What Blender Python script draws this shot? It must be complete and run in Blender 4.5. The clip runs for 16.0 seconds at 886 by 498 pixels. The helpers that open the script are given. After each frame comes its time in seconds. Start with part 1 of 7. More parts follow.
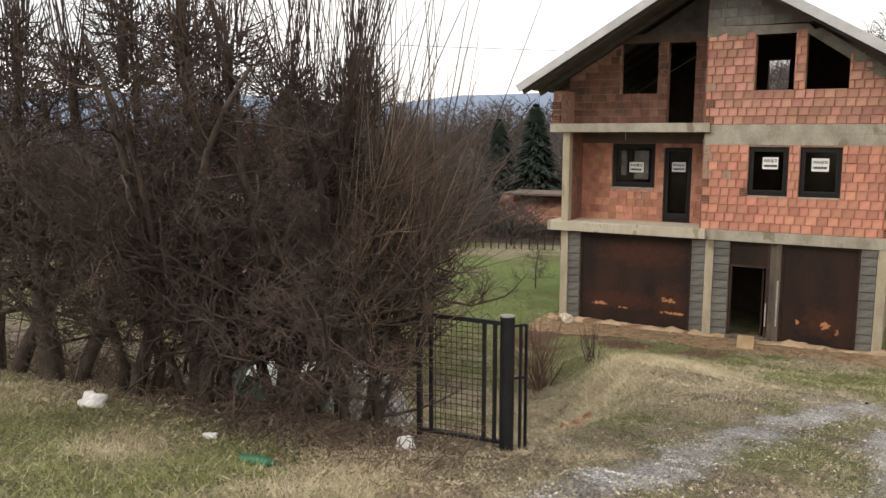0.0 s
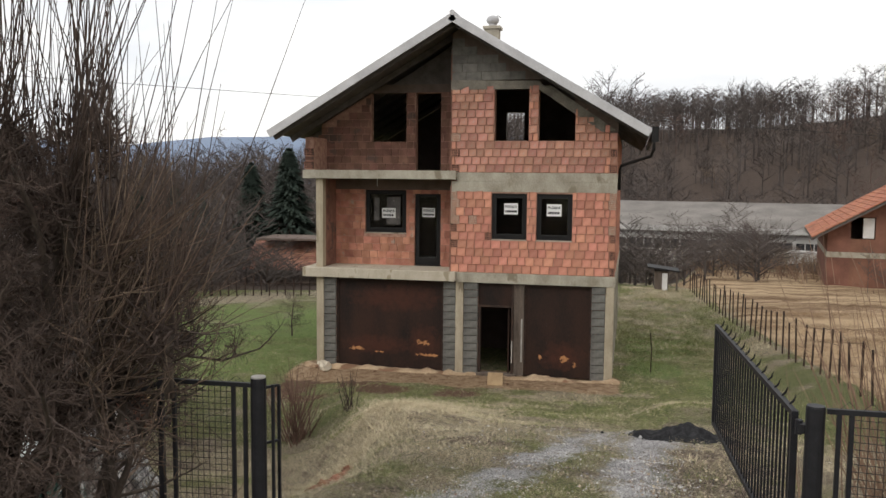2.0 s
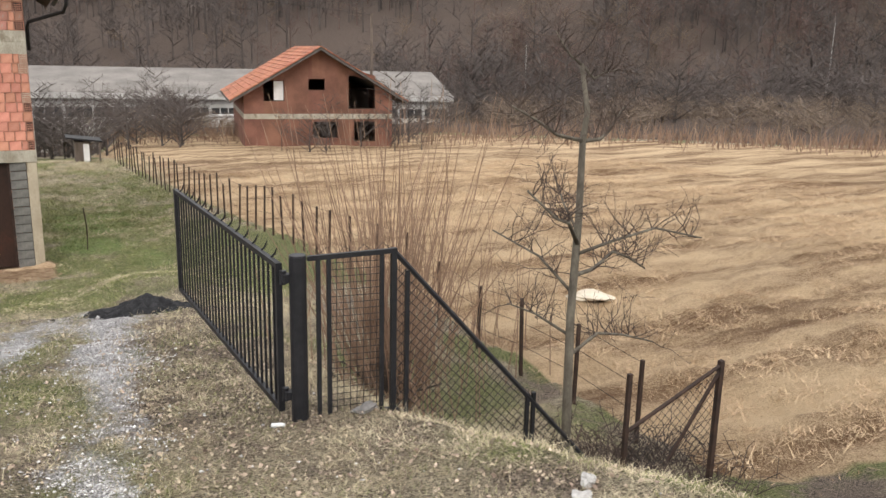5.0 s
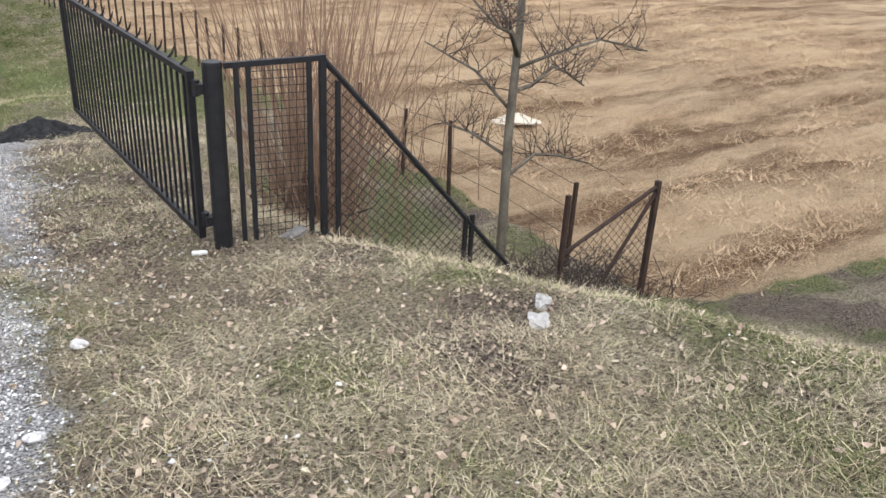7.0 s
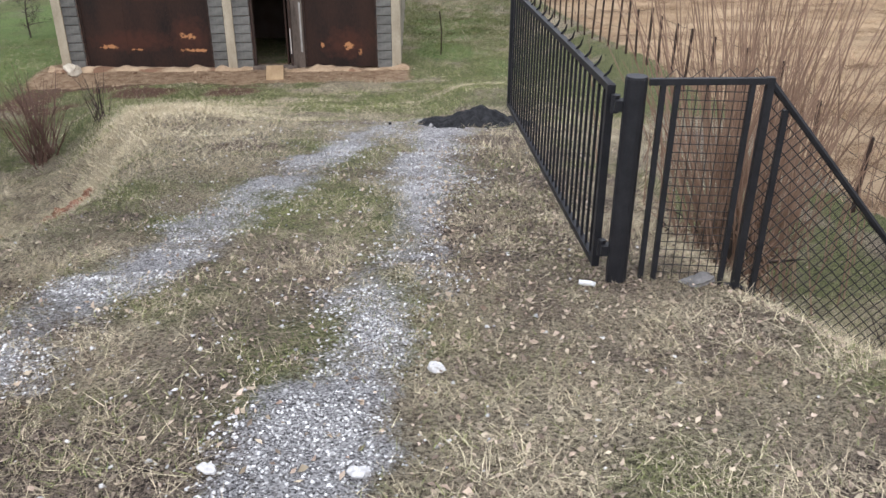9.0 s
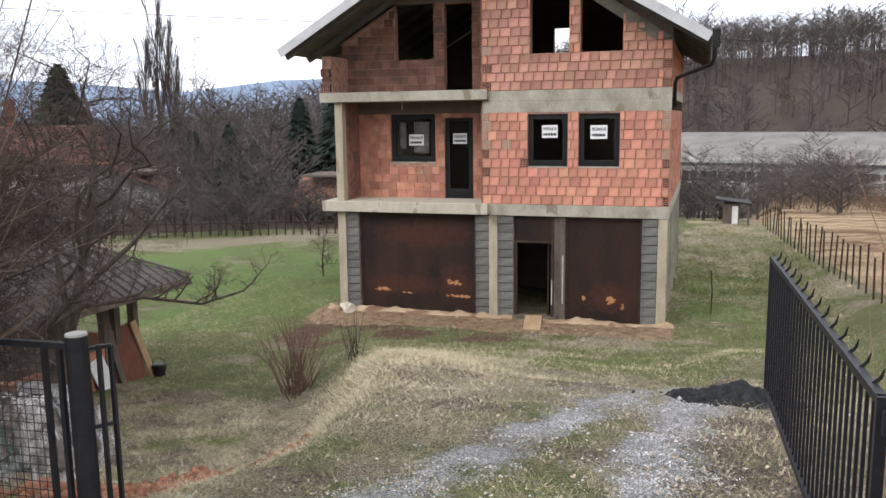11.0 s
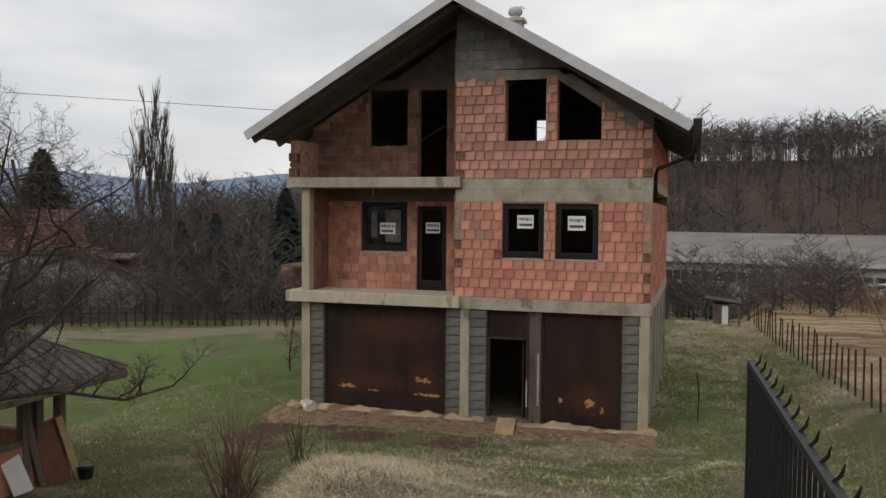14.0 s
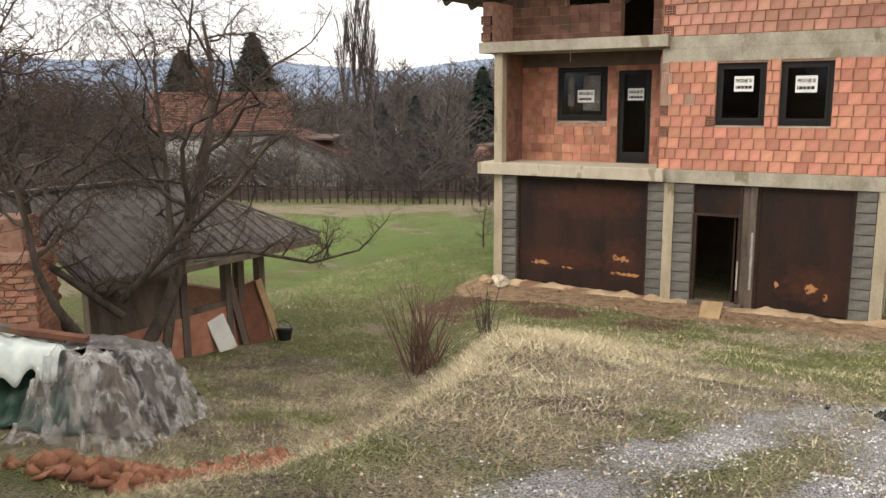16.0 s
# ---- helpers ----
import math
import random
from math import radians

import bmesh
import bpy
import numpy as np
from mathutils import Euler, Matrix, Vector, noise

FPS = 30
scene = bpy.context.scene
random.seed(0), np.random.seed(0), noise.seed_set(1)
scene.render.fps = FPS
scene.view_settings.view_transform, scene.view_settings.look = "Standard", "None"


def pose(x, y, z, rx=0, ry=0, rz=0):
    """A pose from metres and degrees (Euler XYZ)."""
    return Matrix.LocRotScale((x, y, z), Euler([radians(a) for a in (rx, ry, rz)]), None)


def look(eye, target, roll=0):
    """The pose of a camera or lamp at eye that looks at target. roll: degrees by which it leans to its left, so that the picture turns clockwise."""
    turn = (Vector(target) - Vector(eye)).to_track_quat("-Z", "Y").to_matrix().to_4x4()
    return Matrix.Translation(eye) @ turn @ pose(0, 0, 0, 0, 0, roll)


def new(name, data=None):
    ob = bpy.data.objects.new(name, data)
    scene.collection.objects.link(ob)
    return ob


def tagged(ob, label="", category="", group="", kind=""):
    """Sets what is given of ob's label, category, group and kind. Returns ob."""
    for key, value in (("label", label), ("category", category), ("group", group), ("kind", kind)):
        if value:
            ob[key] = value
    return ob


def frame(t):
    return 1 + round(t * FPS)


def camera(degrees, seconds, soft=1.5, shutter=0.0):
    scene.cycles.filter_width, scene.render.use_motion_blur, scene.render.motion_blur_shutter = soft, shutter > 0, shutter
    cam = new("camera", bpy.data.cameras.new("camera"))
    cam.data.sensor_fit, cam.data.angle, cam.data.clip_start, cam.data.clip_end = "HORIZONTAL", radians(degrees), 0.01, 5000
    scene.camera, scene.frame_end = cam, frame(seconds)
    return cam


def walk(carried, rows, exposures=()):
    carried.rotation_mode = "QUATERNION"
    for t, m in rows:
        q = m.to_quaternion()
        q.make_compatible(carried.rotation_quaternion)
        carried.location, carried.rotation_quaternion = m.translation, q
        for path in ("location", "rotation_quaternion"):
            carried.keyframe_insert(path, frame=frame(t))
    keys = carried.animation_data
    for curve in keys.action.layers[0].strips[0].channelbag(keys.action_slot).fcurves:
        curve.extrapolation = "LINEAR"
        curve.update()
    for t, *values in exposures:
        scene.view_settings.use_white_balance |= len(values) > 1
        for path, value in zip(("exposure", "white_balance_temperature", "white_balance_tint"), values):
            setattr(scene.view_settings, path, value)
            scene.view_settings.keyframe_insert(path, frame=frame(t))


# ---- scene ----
cam = camera(56.4, 16.0)
PATH = [
    (0, (8.359, -21.543, 5.087), (7.382, -19.819, 4.81), 0.1),
    (0.5, (8.411, -21.475, 5.102), (7.575, -19.683, 4.806), -0.3),
    (1, (8.459, -21.394, 5.109), (7.765, -19.541, 4.815), -0.1),
    (1.5, (8.467, -21.383, 5.139), (7.896, -19.484, 4.886), 0.3),
    (2, (8.342, -21.366, 5.166), (7.903, -19.423, 4.995), 0.5),
    (2.5, (8.211, -21.343, 5.181), (7.944, -19.364, 5.064), 0.4),
    (3, (8.165, -21.303, 5.172), (8.109, -19.308, 5.048), 0.7),
    (3.5, (8.221, -21.197, 5.13), (8.363, -19.21, 4.954), 1.1),
    (4, (8.223, -21.127, 5.098), (8.612, -19.184, 4.826), 1.7),
    (4.5, (8.107, -21.047, 5.087), (8.756, -19.189, 4.729), 1.2),
    (5, (8.014, -20.989, 5.071), (8.879, -19.246, 4.607), 1.3),
    (5.2, (8.004, -20.95, 5.049), (8.931, -19.257, 4.523), 1.5),
    (7.5, (8.146, -20.394, 4.792), (9.126, -18.89, 3.91), 3.5),
    (8, (8.234, -20.249, 4.813), (8.912, -18.615, 3.88), 3.4),
    (8.5, (8.287, -20.054, 4.796), (8.678, -18.33, 3.861), 1.6),
    (9, (8.418, -19.889, 4.775), (8.473, -18.092, 3.899), 0.2),
    (9.5, (8.571, -19.689, 4.753), (8.307, -17.873, 3.96), 0.1),
    (10, (8.615, -19.504, 4.724), (8.223, -17.655, 4.071), -0.4),
    (10.2, (8.65, -19.389, 4.735), (8.202, -17.521, 4.176), -0.8),
    (12.3, (8.917, -18.595, 4.729), (8.242, -16.72, 4.556), 0.5),
    (12.5, (8.936, -18.537, 4.738), (8.273, -16.656, 4.599), 0.8),
    (13, (8.913, -18.289, 4.695), (8.317, -16.381, 4.658), 0.7),
    (13.5, (8.927, -17.983, 4.637), (8.351, -16.068, 4.594), 0.4),
    (14, (8.965, -17.752, 4.548), (8.372, -15.844, 4.462), 0.5),
    (14.5, (8.903, -17.545, 4.441), (8.311, -15.638, 4.326), -0.2),
    (15, (8.855, -17.312, 4.376), (8.199, -15.429, 4.22), -0.9),
    (15.5, (8.824, -17.057, 4.242), (7.986, -15.257, 3.999), -0.3),
    (16, (8.692, -16.864, 4.138), (7.678, -15.178, 3.78), -0.4),
]
walk(cam, [(t, look(eye, goal, roll)) for t, eye, goal, roll in PATH],
     [(0, 0.85, 7000, 12), (1.5, 0.75, 6700, 11), (3, 0.05, 6600, 11), (3.5, -0.1, 6600, 11), (4, 0.6, 6600, 11), (5, 1.2, 6600, 12), (7.5, 1.22, 6000, 12), (9, 1.16, 5950, 14),
      (10, 1.2, 5900, 14), (12.3, 0.4, 6500, 10), (13, -0.12, 6500, 10), (14, 0.06, 6550, 10), (15, 0.22, 6700, 10), (15.5, 0.65, 6900, 11), (16, 1.15, 7100, 12)])

# ---- light ----
world = bpy.data.worlds.new("overcast_sky")
scene.world = world
world.use_nodes = True
wn, wl = world.node_tree.nodes, world.node_tree.links
SUN_EL, SUN_AZ = radians(32), radians(120)
sky = wn.new("ShaderNodeTexSky")
sky.sky_type, sky.sun_disc = "NISHITA", False
sky.sun_elevation, sky.sun_rotation = SUN_EL, SUN_AZ
sky.air_density, sky.dust_density = 1.0, 4.0
skyb = wn.new("ShaderNodeVectorMath")
skyb.operation = "SCALE"
skyb.inputs["Scale"].default_value = 0.10
wl.new(sky.outputs[0], skyb.inputs[0])
wtc = wn.new("ShaderNodeTexCoord")
wmap = wn.new("ShaderNodeMapping")
wmap.inputs["Scale"].default_value = (1.0, 1.0, 3.2)
wl.new(wtc.outputs["Generated"], wmap.inputs[0])
wnoise = wn.new("ShaderNodeTexNoise")
wnoise.inputs["Scale"].default_value, wnoise.inputs["Detail"].default_value = 2.3, 7
wnoise.inputs["Roughness"].default_value = 0.5
wl.new(wmap.outputs[0], wnoise.inputs["Vector"])
wramp = wn.new("ShaderNodeValToRGB")
wramp.color_ramp.elements[0].position, wramp.color_ramp.elements[0].color = 0.36, (0.60, 0.63, 0.67, 1)
wramp.color_ramp.elements[1].position, wramp.color_ramp.elements[1].color = 0.66, (1.0, 0.99, 0.955, 1)
wl.new(wnoise.outputs["Fac"], wramp.inputs[0])
wmix = wn.new("ShaderNodeMix")
wmix.data_type = "RGBA"
wmix.inputs[0].default_value = 0.88
wl.new(skyb.outputs[0], wmix.inputs[6])
wl.new(wramp.outputs[0], wmix.inputs[7])
wl.new(wmix.outputs[2], wn["Background"].inputs[0])
wn["Background"].inputs[1].default_value = 0.98

sun = new("sun", bpy.data.lights.new("sun", "SUN"))
sun.data.energy, sun.data.angle, sun.data.color = 0.7, radians(25), (1.0, 0.96, 0.9)
sun.matrix_world = look((-20, -30, 30), (0, 0, 0))


# ---- building helpers ----
class Geo:
    """Gathers corners and faces for one mesh."""

    def __init__(self):
        self.v, self.f = [], []

    def box(self, x0, x1, y0, y1, z0, z1):
        n = len(self.v)
        self.v += [(x0, y0, z0), (x1, y0, z0), (x1, y1, z0), (x0, y1, z0), (x0, y0, z1), (x1, y0, z1), (x1, y1, z1), (x0, y1, z1)]
        self.f += [tuple(n + i for i in q) for q in ((0, 3, 2, 1), (4, 5, 6, 7), (0, 1, 5, 4), (1, 2, 6, 5), (2, 3, 7, 6), (3, 0, 4, 7))]
        return self

    def bar(self, a, b, w, h=None, up=(0, 0, 1)):
        """A square bar from a to b."""
        a, b, h = Vector(a), Vector(b), h or w
        d = (b - a).normalized()
        s = d.cross(Vector(up))
        s = s.normalized() if s.length > 1e-4 else Vector((1, 0, 0))
        u = s.cross(d)
        n = len(self.v)
        for p in (a, b):
            for i, j in ((-1, -1), (1, -1), (1, 1), (-1, 1)):
                self.v.append(tuple(p + s * i * w / 2 + u * j * h / 2))
        self.f += [tuple(n + i for i in q) for q in ((3, 2, 1, 0), (4, 5, 6, 7), (0, 1, 5, 4), (1, 2, 6, 5), (2, 3, 7, 6), (3, 0, 4, 7))]
        return self

    def tube(self, pts, radii, n=6, cap=True):
        pts = [Vector(p) for p in pts]
        if not isinstance(radii, (list, tuple)):
            radii = [radii] * len(pts)
        base = len(self.v)
        for i, p in enumerate(pts):
            d = (pts[min(i + 1, len(pts) - 1)] - pts[max(i - 1, 0)]).normalized()
            s = d.cross(Vector((0.3, 0.2, 1)))
            s = s.normalized() if s.length > 1e-3 else Vector((1, 0, 0))
            u = s.cross(d)
            for k in range(n):
                a = 2 * math.pi * k / n
                self.v.append(tuple(p + (s * math.cos(a) + u * math.sin(a)) * radii[i]))
        for i in range(len(pts) - 1):
            for k in range(n):
                p, q = base + i * n + k, base + i * n + (k + 1) % n
                self.f.append((p, q, q + n, p + n))
        if cap:
            self.f.append(tuple(base + k for k in reversed(range(n))))
            self.f.append(tuple(base + (len(pts) - 1) * n + k for k in range(n)))
        return self

    def poly(self, pts):
        n = len(self.v)
        self.v += [tuple(p) for p in pts]
        self.f.append(tuple(range(n, n + len(pts))))
        return self

    def prism(self, outline, y0, y1):
        """An outline of (x, z) drawn out from y0 to y1."""
        n, m = len(self.v), len(outline)
        self.v += [(x, y0, z) for x, z in outline] + [(x, y1, z) for x, z in outline]
        self.f.append(tuple(range(n, n + m)))
        self.f.append(tuple(reversed(range(n + m, n + 2 * m))))
        self.f += [(n + i, n + m + i, n + m + (i + 1) % m, n + (i + 1) % m) for i in range(m)]
        return self

    def mesh(self, name, material, smooth=False):
        me = bpy.data.meshes.new(name)
        me.from_pydata(self.v, [], self.f)
        me.materials.append(material)
        if smooth:
            me.polygons.foreach_set("use_smooth", [True] * len(me.polygons))
        return me


def part(name, geo, material, parent=None, label="", smooth=False, bevel=0.0):
    me = geo.mesh(name, material, smooth)
    bm = bmesh.new()
    bm.from_mesh(me)
    if len(bm.faces) < 4000:
        bmesh.ops.recalc_face_normals(bm, faces=bm.faces)
    if bevel:
        edges = [e for e in bm.edges if len(e.link_faces) == 2 and e.calc_face_angle(0) > 0.5]
        bmesh.ops.bevel(bm, geom=edges, offset=bevel, segments=2, profile=0.6, affect="EDGES", clamp_overlap=True)
    bm.to_mesh(me)
    bm.free()
    ob = new(name, me)
    if parent:
        ob.parent = parent
    if label:
        ob["label"] = label
    return ob


def thing(name, label, category, group="", kind="", at=None):
    ob = new(name)
    ob.empty_display_size = 0.2
    if at:
        ob.location = at
    return tagged(ob, label, category, group, kind)


def arrays_mesh(name, verts, faces, material, smooth=False):
    """A mesh from arrays of corners and of faces that all have as many corners."""
    me = bpy.data.meshes.new(name)
    verts, faces = np.asarray(verts, np.float32), np.asarray(faces, np.int32)
    k = faces.shape[1]
    me.vertices.add(len(verts))
    me.vertices.foreach_set("co", verts.ravel())
    me.loops.add(faces.size)
    me.loops.foreach_set("vertex_index", faces.ravel())
    me.polygons.add(len(faces))
    me.polygons.foreach_set("loop_start", np.arange(0, faces.size, k, dtype=np.int32))
    me.polygons.foreach_set("loop_total", np.full(len(faces), k, np.int32))
    if smooth:
        me.polygons.foreach_set("use_smooth", np.ones(len(faces), bool))
    me.update(calc_edges=True)
    me.materials.append(material)
    return me


# ---- materials ----
def material(name, ca, cb, scale=6.0, rough=0.85, bump=0.3, fine=60.0, metal=0.0, spots=None, spot_at=0.62, spot_scale=3.0,
             vary=0.0, island=0.0, stretch=(1, 1, 1), dist=0.01):
    """Two colours mixed by a broad and a fine noise, with optional spots, per-object variation and relief."""
    m = bpy.data.materials.new(name)
    m.use_nodes = True
    n, l = m.node_tree.nodes, m.node_tree.links
    b = n["Principled BSDF"]
    tc, mp = n.new("ShaderNodeTexCoord"), n.new("ShaderNodeMapping")
    mp.inputs["Scale"].default_value = stretch
    l.new(tc.outputs["Object"], mp.inputs[0])
    broad, grain = n.new("ShaderNodeTexNoise"), n.new("ShaderNodeTexNoise")
    for t, s in ((broad, scale), (grain, fine)):
        t.inputs["Scale"].default_value, t.inputs["Detail"].default_value = s, 6
        l.new(mp.outputs[0], t.inputs["Vector"])
    add = n.new("ShaderNodeMath")
    add.operation = "MULTIPLY_ADD"
    l.new(grain.outputs["Fac"], add.inputs[0])
    add.inputs[1].default_value = 0.5
    l.new(broad.outputs["Fac"], add.inputs[2])
    ramp = n.new("ShaderNodeValToRGB")
    ramp.color_ramp.elements[0].position, ramp.color_ramp.elements[0].color = 0.52, (*ca, 1)
    ramp.color_ramp.elements[1].position, ramp.color_ramp.elements[1].color = 0.95, (*cb, 1)
    l.new(add.outputs[0], ramp.inputs[0])
    out = ramp.outputs[0]
    if spots:
        sn, sr, mx = n.new("ShaderNodeTexNoise"), n.new("ShaderNodeValToRGB"), n.new("ShaderNodeMix")
        sn.inputs["Scale"].default_value, sn.inputs["Detail"].default_value = spot_scale, 8
        l.new(mp.outputs[0], sn.inputs["Vector"])
        sr.color_ramp.elements[0].position, sr.color_ramp.elements[1].position = spot_at, spot_at + 0.05
        l.new(sn.outputs["Fac"], sr.inputs[0])
        mx.data_type = "RGBA"
        l.new(sr.outputs[0], mx.inputs[0])
        l.new(out, mx.inputs[6])
        mx.inputs[7].default_value = (*spots, 1)
        out = mx.outputs[2]
    if vary or island:
        hs = n.new("ShaderNodeHueSaturation")
        info = n.new("ShaderNodeObjectInfo") if vary else n.new("ShaderNodeNewGeometry")
        rnd = info.outputs["Random" if vary else "Random Per Island"]
        mr = n.new("ShaderNodeMapRange")
        amount = vary or island
        mr.inputs["To Min"].default_value, mr.inputs["To Max"].default_value = 1 - amount, 1 + amount * 0.6
        l.new(rnd, mr.inputs["Value"])
        l.new(mr.outputs[0], hs.inputs["Value"])
        mh = n.new("ShaderNodeMapRange")
        mh.inputs["To Min"].default_value, mh.inputs["To Max"].default_value = 0.5 - amount * 0.02, 0.5 + amount * 0.035
        ml = n.new("ShaderNodeMath")
        ml.operation = "FRACT"
        mm = n.new("ShaderNodeMath")
        mm.operation = "MULTIPLY"
        mm.inputs[1].default_value = 7.31
        l.new(rnd, mm.inputs[0])
        l.new(mm.outputs[0], ml.inputs[0])
        l.new(ml.outputs[0], mh.inputs["Value"])
        l.new(mh.outputs[0], hs.inputs["Hue"])
        l.new(out, hs.inputs["Color"])
        out = hs.outputs[0]
    l.new(out, b.inputs["Base Color"])
    b.inputs["Roughness"].default_value, b.inputs["Metallic"].default_value = rough, metal
    b.inputs["Specular IOR Level"].default_value = 0.3
    if bump:
        bp = n.new("ShaderNodeBump")
        bp.inputs["Strength"].default_value, bp.inputs["Distance"].default_value = bump, dist
        l.new(add.outputs[0], bp.inputs["Height"])
        l.new(bp.outputs[0], b.inputs["Normal"])
    return m


M_BRICK = material("clay_block", (0.42, 0.165, 0.112), (0.63, 0.295, 0.215), 5, 0.92, 0.4, 70, vary=0.26, spots=(0.55, 0.42, 0.34), spot_at=0.66, spot_scale=6)
M_BRICKOLD = material("weathered_clay_block", (0.31, 0.14, 0.104), (0.53, 0.27, 0.205), 4, 0.93, 0.4, 60, vary=0.32, spots=(0.4, 0.3, 0.25), spot_at=0.62, spot_scale=5)
M_BRICKJ = material("clay_block_wall", (0.36, 0.15, 0.10), (0.55, 0.26, 0.185), 5, 0.92, 0.4, 70, island=0.28, spots=(0.42, 0.30, 0.24), spot_at=0.66, spot_scale=4)
# shade of loggia and roof is put into this colour, with blotchy weathering
M_BRICKDARK = material("shade_darkened_block_wall", (0.15, 0.075, 0.055), (0.27, 0.14, 0.105), 4, 0.93, 0.4, 60, island=0.28, spots=(0.12, 0.08, 0.065), spot_at=0.58, spot_scale=2.5)
M_MORTAR = material("mortar", (0.25, 0.13, 0.098), (0.45, 0.28, 0.21), 9, 0.95, 0.5, 60)
M_CONC = material("concrete", (0.25, 0.225, 0.175), (0.43, 0.40, 0.33), 2.5, 0.92, 0.4, 40, spots=(0.22, 0.19, 0.14), spot_at=0.6, spot_scale=2.2, stretch=(1, 1, 0.6))
M_CONCP = material("pale_concrete", (0.40, 0.35, 0.27), (0.54, 0.49, 0.4), 3, 0.92, 0.4, 40, spots=(0.33, 0.28, 0.2), spot_at=0.6, spot_scale=3, stretch=(1.3, 1.3, 0.5))
M_PILLAR = material("sandy_concrete", (0.29, 0.245, 0.175), (0.47, 0.41, 0.31), 3, 0.93, 0.5, 40, spots=(0.2, 0.165, 0.115), spot_at=0.58, spot_scale=2.5, stretch=(1.4, 1.4, 0.4))
M_CONCD = material("dark_concrete", (0.12, 0.108, 0.09), (0.25, 0.23, 0.19), 2.5, 0.93, 0.4, 40, spots=(0.3, 0.27, 0.22), spot_at=0.64, spot_scale=2.0)
M_SANDY = material("sandy_ledge", (0.21, 0.138, 0.08), (0.49, 0.365, 0.24), 2.2, 0.95, 0.8, 30, spots=(0.2, 0.115, 0.07), spot_at=0.57, spot_scale=1.6)
M_BLOCK = material("concrete_block", (0.088, 0.086, 0.08), (0.18, 0.175, 0.16), 6, 0.95, 0.6, 80, vary=0.2)
M_BLOCKJ = material("concrete_block_wall", (0.12, 0.115, 0.105), (0.2, 0.19, 0.17), 6, 0.95, 0.6, 80, island=0.2)
# shade of rooms and recesses is put into this dark colour
M_DARKIN = material("shade_dark_interior", (0.10, 0.075, 0.06), (0.16, 0.12, 0.1), 3, 0.95, 0.3, 30)
M_METAL = material("roof_sheet", (0.42, 0.42, 0.43), (0.56, 0.56, 0.57), 2, 0.6, 0.1, 30)
M_SOFFIT = material("soffit_board", (0.075, 0.065, 0.058), (0.13, 0.115, 0.105), 4, 0.9, 0.3, 40, stretch=(1, 0.15, 1))
M_FRAME = material("anthracite_frame", (0.008, 0.0075, 0.0075), (0.014, 0.013, 0.013), 8, 0.62, 0.05, 60)
M_IRON = material("black_painted_iron", (0.010, 0.010, 0.012), (0.020, 0.020, 0.023), 12, 0.5, 0.15, 90, spots=(0.06, 0.03, 0.02), spot_at=0.72, spot_scale=14)
M_RUSTPIPE = material("rusty_iron", (0.022, 0.015, 0.013), (0.06, 0.035, 0.025), 9, 0.8, 0.3, 80)
M_WIRE = material("dark_wire", (0.018, 0.016, 0.015), (0.045, 0.04, 0.036), 20, 0.7, 0.0, 80)
M_PAPER = material("white_paper", (0.74, 0.74, 0.73), (0.8, 0.8, 0.79), 4, 0.8, 0.0, 20)
# ink of the notices; also the painted shade in the open block cells
M_INKSHADE = material("black_ink_and_cell_shade", (0.012, 0.012, 0.012), (0.02, 0.02, 0.02), 4, 0.7, 0.0, 20)
M_WOOD = material("raw_board", (0.30, 0.2, 0.11), (0.46, 0.33, 0.19), 4, 0.85, 0.3, 50, stretch=(1, 0.2, 1))
M_OLDWOOD = material("weathered_board", (0.07, 0.055, 0.045), (0.17, 0.135, 0.11), 5, 0.92, 0.5, 60, stretch=(1, 1, 0.2))
M_REDBOARD = material("brown_board", (0.11, 0.045, 0.03), (0.19, 0.085, 0.055), 4, 0.85, 0.3, 50)
M_WHITE = material("white_board", (0.62, 0.62, 0.6), (0.76, 0.76, 0.74), 3, 0.6, 0.1, 30)
M_BARK = material("bark", (0.035, 0.028, 0.023), (0.105, 0.083, 0.066), 9, 0.95, 0.8, 50, stretch=(1, 1, 0.4))
M_BARKG = material("grey_lichen_bark", (0.065, 0.055, 0.044), (0.175, 0.155, 0.122), 10, 0.95, 0.7, 60, stretch=(1, 1, 0.4))
M_TWIG = material("brown_twig", (0.036, 0.026, 0.022), (0.105, 0.076, 0.062), 3, 0.9, 0.0, 20)
M_SHOOT = material("tan_shoot", (0.17, 0.105, 0.07), (0.31, 0.205, 0.14), 3, 0.8, 0.0, 20)
M_DEADSTEM = material("dead_stem", (0.10, 0.068, 0.05), (0.24, 0.175, 0.13), 3, 0.85, 0.0, 20, island=0.4)
M_REDTWIG = material("reddish_twig", (0.09, 0.05, 0.038), (0.2, 0.125, 0.095), 3, 0.85, 0.0, 20)
M_FARTWIG = material("far_bare_trees", (0.062, 0.051, 0.047), (0.125, 0.105, 0.096), 0.1, 0.95, 0.0, 1, island=0.3)
M_FARTAN = material("far_tan_brush", (0.12, 0.088, 0.066), (0.23, 0.175, 0.135), 0.1, 0.95, 0.0, 1, island=0.3)
M_FARRED = material("far_reddish_twigs", (0.09, 0.058, 0.05), (0.17, 0.115, 0.098), 0.1, 0.95, 0.0, 1, island=0.3)
M_PALEBARK = material("pale_birch_bark", (0.3, 0.28, 0.25), (0.45, 0.43, 0.4), 1, 0.9, 0.0, 5)
M_NEEDLE = material("conifer_needles", (0.020, 0.034, 0.026), (0.048, 0.066, 0.05), 1.5, 0.9, 0.0, 9, island=0.3)
